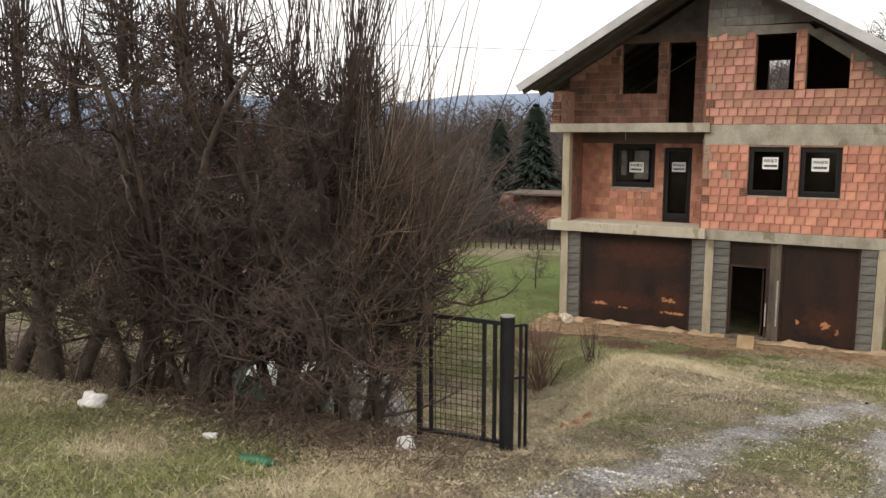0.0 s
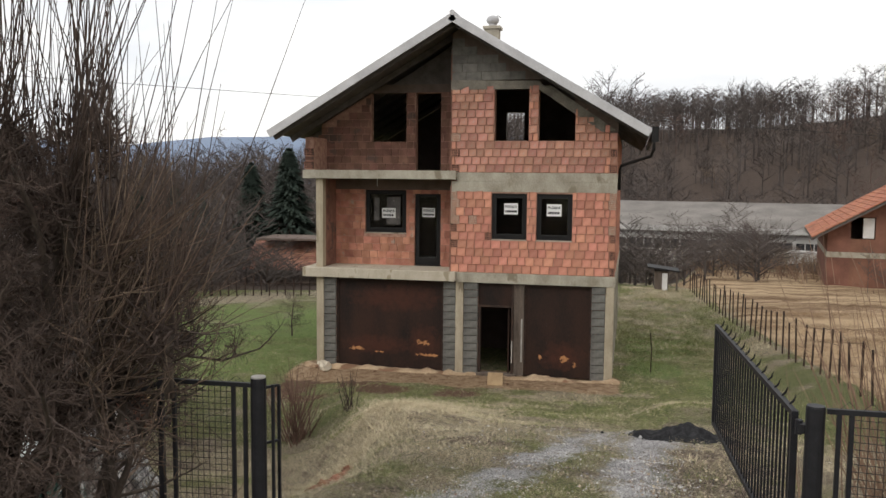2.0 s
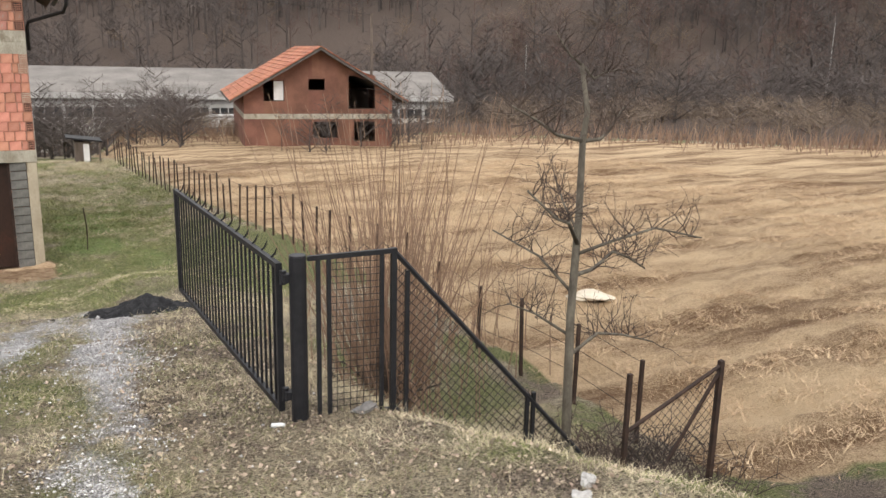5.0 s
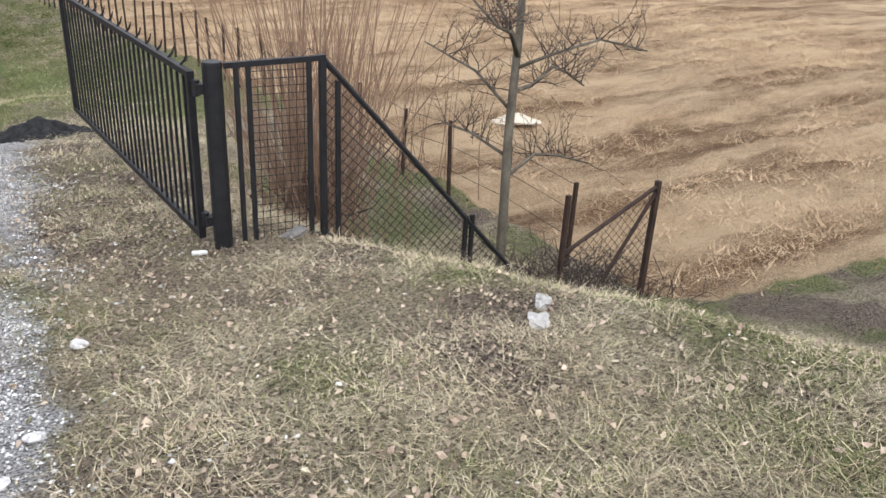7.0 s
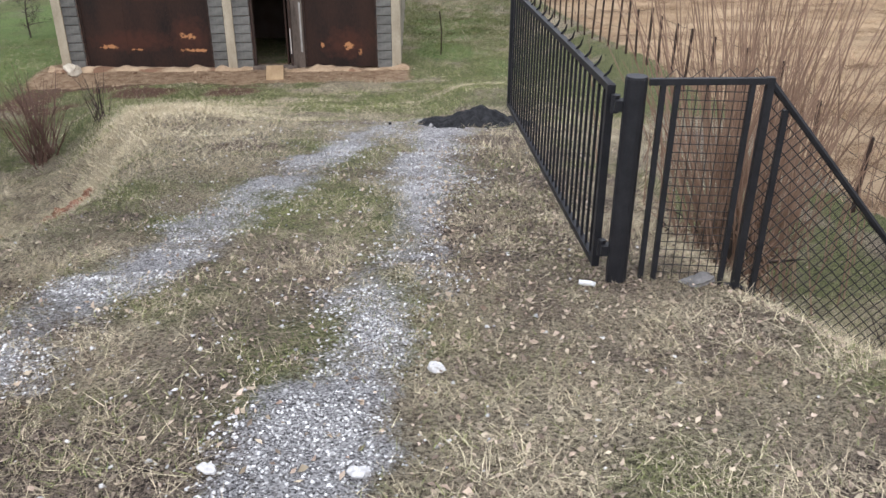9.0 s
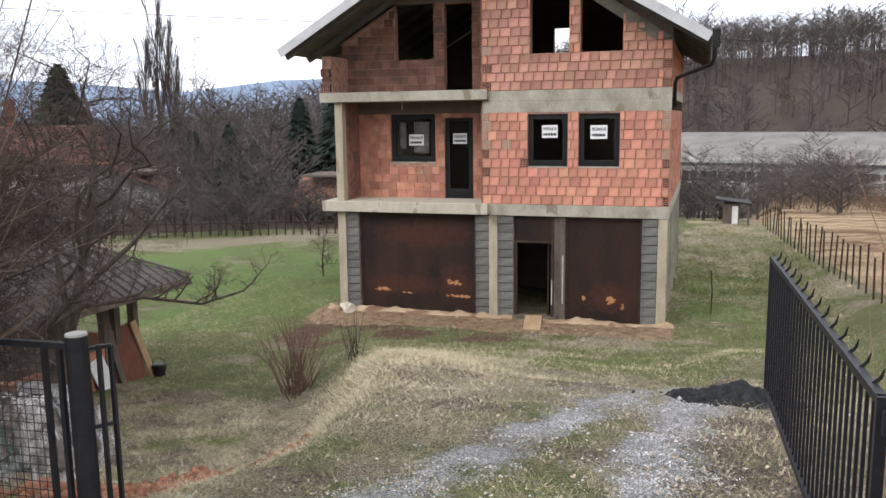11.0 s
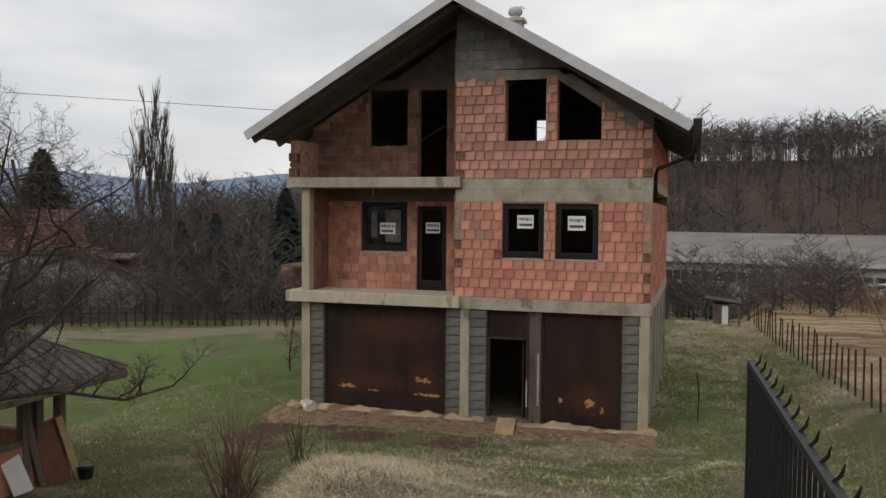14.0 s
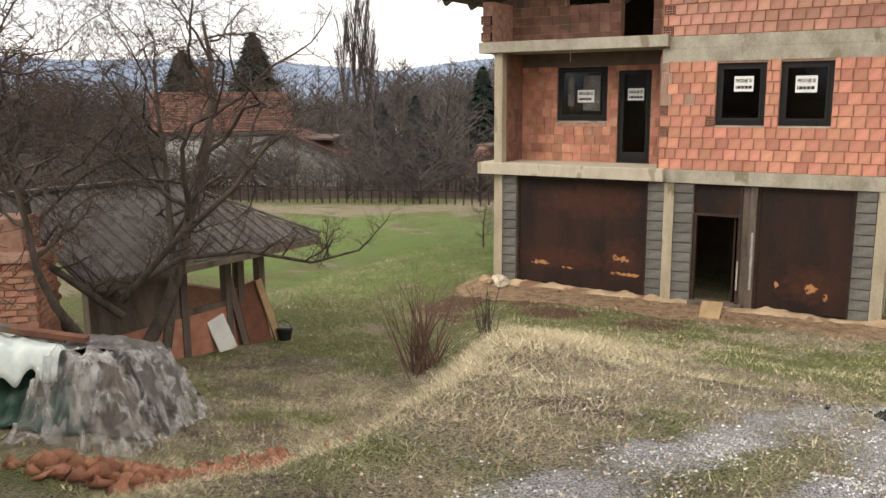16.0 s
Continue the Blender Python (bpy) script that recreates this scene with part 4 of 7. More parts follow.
# windows with for-sale notices
def text_mesh(body, size, mat_):
    cu = bpy.data.curves.new("writing", "FONT")
    cu.body, cu.size, cu.align_x, cu.align_y = body, size, "CENTER", "CENTER"
    cu.extrude, cu.offset = 0.001, size * 0.028
    cu.resolution_u = 2
    ob = new("writing", cu)
    bpy.context.view_layer.update()
    me = bpy.data.meshes.new_from_object(ob.evaluated_get(bpy.context.evaluated_depsgraph_get()))
    bpy.data.objects.remove(ob)
    me.materials.clear()
    me.materials.append(mat_)
    return me


TEXT = text_mesh("PRODAJE SE", 0.072, M_INKSHADE)


def notice(parent, x, y, z, w=0.36, h=0.26):
    n = part("notice", Geo().box(x - w / 2, x + w / 2, y - 0.003, y, z - h / 2, z + h / 2), M_PAPER, parent, "white paper for-sale notice")
    t = new("writing", TEXT)
    t.parent = n
    t.matrix_basis = pose(x, y - 0.006, z + h * 0.2, 90, 0, 0) @ Matrix.Diagonal((w / 0.46, 1.25, 1, 1))
    g_ = Geo()
    xx = x - w * 0.42
    for i, bw in enumerate((0.02, 0.06, 0.05, 0.06, 0.06)):
        g_.box(xx, xx + bw, y - 0.006, y - 0.003, z - h * 0.32, z - h * 0.13)
        xx += bw + 0.013
    part("bars", g_, M_INKSHADE, n)


def window(name, x0, x1, z0, z1, y, door=False, sign=None, label="closed dark-framed window with a paper notice"):
    w = new(name)
    w.parent = house
    w["label"] = label
    f, d = 0.075, 0.07
    part("frame", Geo().box(x0, x0 + f, y, y + d, z0, z1).box(x1 - f, x1, y, y + d, z0, z1).box(x0 + f, x1 - f, y, y + d, z1 - f, z1).box(x0 + f, x1 - f, y, y + d, z0, z0 + f), M_FRAME, w, bevel=0.006)
    s = 0.045
    a, b, c, e = x0 + f, x1 - f, z0 + f, z1 - f
    part("sash", Geo().box(a, a + s, y - 0.012, y + 0.05, c, e).box(b - s, b, y - 0.012, y + 0.05, c, e).box(a + s, b - s, y - 0.012, y + 0.05, e - s, e).box(a + s, b - s, y - 0.012, y + 0.05, c, c + s * (3 if door else 1.4)), M_FRAME, w, bevel=0.005)
    p = part("pane", Geo().box(a + s, b - s, y + 0.02, y + 0.026, c + s, e - s), M_GLASS, w)
    p.visible_shadow = False
    part("sill", Geo().box(x0 - 0.02, x1 + 0.02, y - 0.05, y + 0.02, z0 - 0.035, z0), M_CONC if not door else M_FRAME, w)
    if sign:
        notice(w, sign[0], y + 0.017, sign[1], sign[2], sign[3])
    return w


window("window", *WIN3, 0.06, sign=(5.31, 4.38, 0.36, 0.29))
window("window", *WIN4, 0.06, sign=(6.43, 4.36, 0.38, 0.31))
wa = window("window", *WIN1, 1.11, sign=(1.68, 4.17, 0.4, 0.28))
# two upright grey strips just in front of the pane
part("grey_strip", Geo().box(1.62, 2.02, 1.126, 1.129, 3.85, 4.62).box(1.25, 1.4, 1.126, 1.129, 3.95, 4.6), M_GREYTARP, wa)
window("balcony_door", *BDOOR, 1.11, True, (2.84, 4.2, 0.36, 0.26), "closed dark-framed glazed balcony door")
part("bare_lamp_wire", Geo().tube([(1.5, 0.6, 5.13), (1.5, 0.6, 4.92)], 0.008, 5), M_PAPER, house)

# roof
def roof_slope(name, xe, ze, slope_label):
    xr, zr = RIDGE
    y0, y1, t = -0.9, HY1 + 0.7, 0.06
    out = 1 if xe > xr else -1
    nx, nz = (zr - ze), abs(xe - xr)
    ln = math.hypot(nx, nz)
    o = Vector((out * nx / ln, 0, nz / ln))
    g_ = Geo()
    n = 46
    for i in range(n):
        ya, yb = y0 + (y1 - y0) * i / n, y0 + (y1 - y0) * (i + 1) / n
        lift = 0.022 if i % 2 else 0.0
        a, b = Vector((xr, 0, zr)) - o * 0.03 + o * lift, Vector((xe, 0, ze)) - o * 0.03 + o * lift
        pts = [a + o * 0.03, b + o * 0.03, b - o * 0.01, a - o * 0.01]
        g_.v += [(p.x, ya, p.z) for p in pts] + [(p.x, yb, p.z) for p in pts]
        k = len(g_.v) - 8
        g_.f += [(k, k + 1, k + 2, k + 3), (k + 7, k + 6, k + 5, k + 4)] + [(k + j, k + 4 + j, k + 4 + (j + 1) % 4, k + (j + 1) % 4) for j in range(4)]
    rf = part(name, g_, M_METAL, house, slope_label)
    g_ = Geo()
    a, b = Vector((xr, 0, zr)) - o * 0.05, Vector((xe, 0, ze)) - o * 0.05
    c, d = a - o * 0.05, b - o * 0.05
    g_.prism([(a.x, a.z), (b.x, b.z), (d.x, d.z), (c.x, c.z)], y0 + 0.03, y1)
    part("soffit", g_, M_SOFFIT, rf, "dark boarded soffit")
    g_ = Geo()
    e, f = a + o * 0.055, b + o * 0.055
    h_, i_ = a - o * 0.15, b - o * 0.15
    g_.prism([(e.x, e.z), (f.x, f.z), (i_.x, i_.z), (h_.x, h_.z)], y0 - 0.012, y0 + 0.028)
    part("verge_board", g_, M_METAL, rf, "pale grey metal verge trim")
    for k in range(9):
        y = y0 + 0.3 + k * (y1 - y0 - 0.5) / 8
        p, q = a - o * 0.13, b - o * 0.13
        part("rafter", Geo().bar((p.x, y, p.z), (q.x, y, q.z), 0.1, 0.14, (0, 0, 1)), M_SOFFIT, rf)
    return rf


roof_slope("roof_slope", EAVE_L, EAVE_Z, "pale grey sheet roof slope")
roof_slope("roof_slope", EAVE_R, EAVE_Z, "pale grey sheet roof slope")
part("ridge_cap", Geo().tube([(RIDGE[0], -0.92, RIDGE[1] + 0.0), (RIDGE[0], HY1 + 0.7, RIDGE[1])], 0.07, 8), M_METAL, house)
gut = part("gutter", Geo().tube([(EAVE_R + 0.06, -0.88, EAVE_Z - 0.06), (EAVE_R + 0.06, HY1 + 0.6, EAVE_Z - 0.1)], 0.065, 10), M_FRAME, house, "black half-round gutter", smooth=True)
part("gutter_end", Geo().box(EAVE_R - 0.02, EAVE_R + 0.14, -0.92, -0.87, EAVE_Z - 0.3, EAVE_Z + 0.06), M_FRAME, house)
part("downpipe", Geo().tube([(8.86, -0.75, 6.22), (8.86, -0.75, 5.9), (8.8, -0.6, 5.74), (8.1, 0.1, 5.52), (8.06, 0.2, 5.4), (8.06, 0.2, 4.9)], 0.04, 8), M_FRAME, house, "black metal downpipe", smooth=True)
ch = part("chimney", Geo().box(3.72, 4.16, 4.8, 5.2, 8.6, 9.86).box(3.66, 4.22, 4.74, 5.26, 9.86, 9.95), M_CONC, house, "short concrete chimney with spinning metal cowl", bevel=0.01)
g = Geo().tube([(3.94, 5, 9.95), (3.94, 5, 10.03)], 0.13, 12)
g.tube([(3.94, 5, 10.03), (3.94, 5, 10.09), (3.94, 5, 10.17), (3.94, 5, 10.25), (3.94, 5, 10.3)], [0.12, 0.19, 0.21, 0.17, 0.06], 12)
g.tube([(3.94, 5, 10.17), (4.1, 5.0, 10.3), (4.2, 5, 10.22)], 0.02, 5)
part("cowl", g, M_METAL, ch, "shiny round metal cowl", smooth=True)


# ---- gate and fences ----
def post(name, x, y, z0, z1, r, label, mat_=None, cap_mat=None):
    p = thing(name, label, "post", at=(x, y, z0))
    part("pole", Geo().tube([(0, 0, -0.4), (0, 0, z1 - z0)], r, 14), mat_ or M_IRON, p, smooth=False)
    part("cap", Geo().tube([(0, 0, z1 - z0), (0, 0, z1 - z0 + 0.012)], [r * 0.97, r * 0.93], 14), cap_mat or M_GREYROCK, p)
    return p


post("gate_post", 5.51, -15.42, gz(5.51, -15.42), 3.58, 0.062, "thick round black steel gate post with pale cap")
rp = post("gate_post", 9.59, -15.53, gz(9.59, -15.53), 3.66, 0.062, "thick round black steel gate post with hinges", cap_mat=M_IRON)
for z in (0.14, 1.02):
    part("hinge", Geo().tube([(-0.09, 0.06, z), (-0.09, 0.06, z + 0.1)], 0.026, 8).box(-0.1, -0.04, 0.0, 0.07, z + 0.02, z + 0.08), M_IRON, rp)

# the right-hand leaf stands open, swung in along the drive
leaf = thing("gate_leaf", "open black iron gate leaf with upright bars and spiked top", "gate")
A, B = Vector((9.48, -15.42, 0)), Vector((9.305, -12.0, 0))
ZB, ZT = 2.50, 3.58
part("rail", Geo().bar((A.x, A.y, ZT), (B.x, B.y, ZT), 0.04), M_IRON, leaf)
part("rail", Geo().bar((A.x, A.y, ZB), (B.x, B.y, ZB), 0.04), M_IRON, leaf)
for p in (A, B):
    part("stile", Geo().bar((p.x, p.y, ZB - 0.02), (p.x, p.y, ZT + 0.02), 0.045, up=(0, 1, 0)), M_IRON, leaf)
NB = 29
for i in range(1, NB):
    p = A.lerp(B, i / NB)
    part("bar", Geo().bar((p.x, p.y, ZB), (p.x, p.y, ZT), 0.016, 0.016, up=(0, 1, 0)), M_IRON, leaf)
for i in range(1, NB, 2):
    p = A.lerp(B, (i + 0.5) / NB)
    part("spike", Geo().tube([(p.x, p.y, ZT + 0.01), (p.x + 0.03, p.y - 0.02, ZT + 0.05), (p.x + 0.035, p.y - 0.06, ZT + 0.1)], [0.009, 0.008, 0.003], 5), M_IRON, leaf)


def clip_line(p, d, poly):
    """The stretch of the line p + s d inside a convex outline, both in the plane."""
    lo, hi = -1e9, 1e9
    n = len(poly)
    for i in range(n):
        ax, az = poly[i]
        bx, bz = poly[(i + 1) % n]
        nx, nz = -(bz - az), bx - ax
        num, den = nx * (p[0] - ax) + nz * (p[1] - az), nx * d[0] + nz * d[1]
        if abs(den) < 1e-9:
            if num < 0:
                return None
            continue
        s = -num / den
        if den > 0:
            lo = max(lo, s)
        else:
            hi = min(hi, s)
    return (lo, hi) if hi > lo + 0.01 else None


def netting(origin, along, poly, diag, step, r, parent, name="mesh", mat_=None):
    """Wires that fill an outline (u, z) of an upright plane; outline counter-clockwise."""
    g_ = Geo()
    along = Vector(along).normalized()
    us, zs = [p[0] for p in poly], [p[1] for p in poly]
    span = max(us) - min(us) + max(zs) - min(zs)
    for d in (((1, 1), (1, -1)) if diag else ((1, 0), (0, 1))):
        nrm = (-d[1], d[0])
        ln = math.hypot(*nrm)
        c = [(u * nrm[0] + z * nrm[1]) / ln for u, z in poly]
        k = min(c) + step / 2
        while k < max(c):
            p = (nrm[0] / ln * k, nrm[1] / ln * k)
            s = clip_line(p, d, poly)
            if s:
                q = [(p[0] + d[0] * t, p[1] + d[1] * t) for t in s]
                g_.tube([Vector(origin) + along * u + Vector((0, 0, z)) for u, z in q], r, 3, cap=False)
            k += step
    return part(name, g_, mat_ or M_WIRE, parent)


def fixed_panel(name, x0, y0, x1, y1, zt0, zt1, zb, label):
    """A framed panel between a gate post and a thinner post."""
    f = thing(name, label, "fence panel")
    a, b = Vector((x0, y0, 0)), Vector((x1, y1, 0))
    ln = (b - a).length
    zt = lambda s: zt0 + (zt1 - zt0) * s
    at = lambda s, z: tuple(a.lerp(b, s) + Vector((0, 0, z)))
    part("top_rail", Geo().bar(at(0, zt0), at(1, zt1), 0.035), M_IRON, f)
    part("bottom_rail", Geo().bar(at(0, zb), at(1, zb), 0.03), M_IRON, f)
    for s in (0.12, 0.24, 0.86):
        part("upright", Geo().bar(at(s, zb), at(s, zt(s)), 0.028, up=(0, 1, 0)), M_IRON, f)
    e = b
    part("end_post", Geo().bar((e.x, e.y, gz(e.x, e.y) - 0.2), (e.x, e.y, zt1 + 0.02), 0.04, up=(0, 1, 0)), M_IRON, f)
    netting((x0, y0, 0), (b - a), [(ln * 0.26, zb), (ln * 0.84, zb), (ln * 0.84, zt(0.84)), (ln * 0.26, zt(0.26))], False, 0.05, 0.0032, f)
    g_ = Geo()
    for i in range(4):
        s0 = 0.1 + i * 0.22
        g_.tube([at(s0, zt(s0)), at(s0 + 0.11, zt(s0) + 0.07), at(s0 + 0.22, zt(s0))], 0.003, 3)
    part("wire_loops", g_, M_WIRE, f)
    return f


fixed_panel("fence_panel", 5.50, -15.43, 4.70, -15.5, 3.52, 3.53, gz(5.1, -15.5) + 0.04, "black framed wire mesh panel beside the gate post")
fixed_panel("fence_panel", 9.66, -15.53, 10.29, -15.6, 3.64, 3.66, 2.42, "black framed wire mesh panel with end post")
g = thing("lock_frame", "narrow black iron lock frame fixed to the gate post", "gate")
zb = gz(5.68, -15.38)
part("bar", Geo().bar((5.61, -15.37, zb - 0.02), (5.61, -15.37, 3.52), 0.022, up=(0, 1, 0)), M_IRON, g)
part("bar", Geo().bar((5.63, -15.30, zb - 0.05), (5.63, -15.30, 3.50), 0.022, up=(0, 1, 0)), M_IRON, g)
for z in (3.5, 3.05):
    part("brace", Geo().bar((5.56, -15.4, z), (5.63, -15.30, z), 0.02), M_IRON, g)

# sloping chain-link on both sides of the gate
f = thing("chain_link_fence", "sloping black chain-link fence beside the drive", "fence")
part("top_rail", Geo().tube([(10.29, -15.6, 3.66), (12.4, -15.6, 1.32)], 0.02, 6), M_IRON, f)
part("bottom_rail", Geo().tube([(10.29, -15.6, 2.44), (11.0, -15.6, 1.92)], 0.014, 6), M_IRON, f)
netting((10.29, -15.6, 0), (1, 0, 0), [(0.0, 2.42), (1.2, 1.75), (2.08, 1.25), (2.08, 1.36), (0.0, 3.65)], True, 0.055, 0.0036, f)
for x, zt in ((10.40, 3.5), (11.50, 2.34), (11.56, 2.34)):
    part("post", Geo().bar((x, -15.6, gz(x, -15.6) - 0.2), (x, -15.6, zt), 0.03, up=(0, 1, 0)), M_IRON, f)
f = thing("chain_link_fence", "sloping rusty chain-link fence under the hedge", "fence")
part("top_rail", Geo().tube([(4.70, -15.5, 3.5), (3.55, -15.45, 3.08)], 0.018, 6), M_IRON, f)
netting((3.55, -15.45, 0), (1, -0.04, 0), [(0.0, 2.35), (1.14, 2.4), (1.14, 3.48), (0.0, 3.06)], True, 0.06, 0.0034, f)
for x in (3.55, 3.75):
    part("post", Geo().bar((x, -15.46, gz(x, -15.46) - 0.2), (x, -15.46, 3.12), 0.03, up=(0, 1, 0)), M_IRON, f)
f = thing("corner_fence", "rusty corner frame with sagging chain-link", "fence")
C0, C1 = (12.78, -15.34), (13.96, -15.29)
part("post", Geo().bar((*C0, gz(*C0) - 0.2), (*C0, 2.21), 0.04, up=(0, 1, 0)), M_RUSTPIPE, f)
part("post", Geo().bar((*C1, gz(*C1) - 0.2), (*C1, 2.15), 0.05, up=(0, 1, 0)), M_RUSTPIPE, f)
part("rail", Geo().tube([(*C0, 1.62), (*C1, 2.1)], 0.02, 6), M_RUSTPIPE, f)
part("brace", Geo().tube([(13.35, -15.32, 1.2), (*C1, 2.05)], 0.02, 6), M_RUSTPIPE, f)
netting((*C0, 0), (1.18, 0.05, 0), [(0, 1.15), (1.18, 1.15), (1.18, 2.05), (0, 1.6)], True, 0.07, 0.0034, f)

# field fence: thin posts in a line from the corner to far behind the house
L0, L1 = Vector((13.9, -14.2)), Vector((11.25, 19.5))
rng = random.Random(3)
n = 46
field_fence = thing("field_fence", "long row of thin rusty stakes with sagging wires", "fence")
tops = []
for i in range(n):
    s_ = 0.033 * i if i < 9 else 0.264 + 0.736 * (i - 8) / (n - 9)
    p = L0.lerp(L1, s_)
    z = gz(p.x, p.y)
    h = rng.uniform(0.95, 1.2)
    lean = rng.uniform(-0.05, 0.05)
    tops.append(Vector((p.x + lean, p.y, z + h)))
    part("stake", Geo().bar((p.x, p.y, z - 0.2), (p.x + lean, p.y, z + h), 0.04, up=(0, 1, 0)), M_RUSTPIPE, field_fence)
for k in (0.0, 0.3, 0.62):
    part("wire", Geo().tube([t - Vector((0, 0, k + 0.03)) for t in tops], 0.004, 3, cap=False), M_WIRE, field_fence)
# paling fence at the end of the lawn, and posts nearer the house corner
far_fence = thing("paling_fence", "weathered wooden paling fence before bare trees", "fence")
rails = []
for i in range(84):
    t = i / 83
    x, y = -27 + 27.5 * t, 3.5 + 12.5 * t ** 0.8
    z = gz(x, y)
    h = rng.uniform(0.6, 0.95)
    rails.append((x, y, z + 0.55))
    part("paling", Geo().bar((x, y, z - 0.1), (x + rng.uniform(-.05, .05), y, z + h), 0.055, 0.03, up=(0, 1, 0)), M_RUSTPIPE, far_fence)
part("rail", Geo().tube(rails, 0.02, 4), M_RUSTPIPE, far_fence)
stake = thing("stake", "thin dark garden stake in the lawn", "stake", at=(9.0, 1.6, gz(9.0, 1.6)))
part("rod", Geo().tube([(0, 0, -0.1), (0.02, 0, 0.6), (-0.03, 0, 1.1)], 0.014, 5), M_RUSTPIPE, stake)


# ---- vegetation ----
def grow(g_, p, d, length, r, rng, level, spec):
    """A limb with its side branches. spec: per level (segments, wander, pull up, children, child length, child radius, spread, first)."""
    seg, wander, up, kids, kl, kr, spread, first = spec[level]
    pts, rad = [p.copy()], [r]
    q, e = p.copy(), d.normalized()
    for i in range(seg):
        e = (e + Vector((rng.gauss(0, wander), rng.gauss(0, wander), rng.gauss(0, wander) + up))).normalized()
        q = q + e * (length / seg)
        pts.append(q.copy())
        rad.append(max(r * (1 - 0.78 * (i + 1) / seg), 0.0022))
    g_[0 if r > 0.018 else 1].tube(pts, rad, 7 if r > 0.05 else (5 if r > 0.018 else 3), cap=False)
    if level + 1 >= len(spec):
        return
    for k in range(kids):
        s = first + (1 - first) * (k + rng.random()) / kids
        i = min(int(s * seg), seg - 1)
        f_ = s * seg - i
        b = pts[i].lerp(pts[i + 1], f_)
        axis = (pts[i + 1] - pts[i]).normalized()
        side = axis.cross(Vector((rng.gauss(0, 1), rng.gauss(0, 1), rng.gauss(0, 1)))).normalized()
        nd = (axis * (1 - spread) + side * spread).normalized()
        grow(g_, b, nd, length * kl * rng.uniform(0.6, 1.25) * (1.15 - 0.5 * s), max(rad[i] * kr, 0.003), rng, level + 1, spec)


def tree(name, label, x, y, stems, spec, seed, bark, twig, extra=None, category="tree", sink=0.1):
    t = thing(name, label, category, at=(x, y, gz(x, y)))
    rng_ = random.Random(seed)
    g_ = (Geo(), Geo())
    for ox, oy, d, length, r in stems:
        grow(g_, Vector((ox, oy, -sink)), Vector(d), length, r, rng_, 0, spec)
    if extra:
        extra(g_, rng_)
    if g_[0].f:
        part("trunk", g_[0], bark, t, smooth=True)
    part("crown", g_[1], twig, t)
    return t


def shoots(g_, rng_, p, n, length, lean, r=0.006, bias=(0, 0, 0)):
    for i in range(n):
        d = Vector((rng_.gauss(0, lean) + bias[0], rng_.gauss(0, lean) + bias[1], 1 + bias[2])).normalized()
        ln = length * rng_.uniform(0.55, 1.15)
        q = p + Vector((rng_.gauss(0, 0.07), rng_.gauss(0, 0.07), rng_.gauss(0, 0.06)))
        bend = Vector((rng_.gauss(0, 0.10), rng_.gauss(0, 0.10), 0.10)) * ln
        g_[1].tube([q, q + d * ln * 0.33, q + d * ln * 0.68 + bend * 0.35, q + d * ln + bend], [r, r * 0.8, r * 0.55, 0.002], 3, cap=False)


def pollard_heads(heads, n, length, lean, bias):
    def extra(g_, rng_):
        for hx, hy, hz in heads:
            p = Vector((hx, hy, hz))
            g_[0].tube([p - Vector((0, 0, 0.5)), p - Vector((0.02, 0, 0.2)), p + Vector((0.02, 0, 0.02))], [0.04, 0.045, 0.03], 7)
            for k in range(100):
                p = Vector((hx, hy, hz)) + Vector((rng_.gauss(0, 0.1), rng_.gauss(0, 0.1), rng_.gauss(-0.05, 0.12)))
                d = Vector((rng_.gauss(0, 1), rng_.gauss(0, 1), rng_.gauss(0.1, 0.8))).normalized()
                g_[1].tube([p + d * 0.06, p + d * 0.2 + Vector((0, 0, 0.03)), p + d * rng_.uniform(0.22, 0.42) + Vector((0, 0, 0.12))], [0.01, 0.007, 0.003], 3, cap=False)
            shoots(g_, rng_, Vector((hx, hy, hz)), n, length, lean, 0.0075, bias)
    return extra


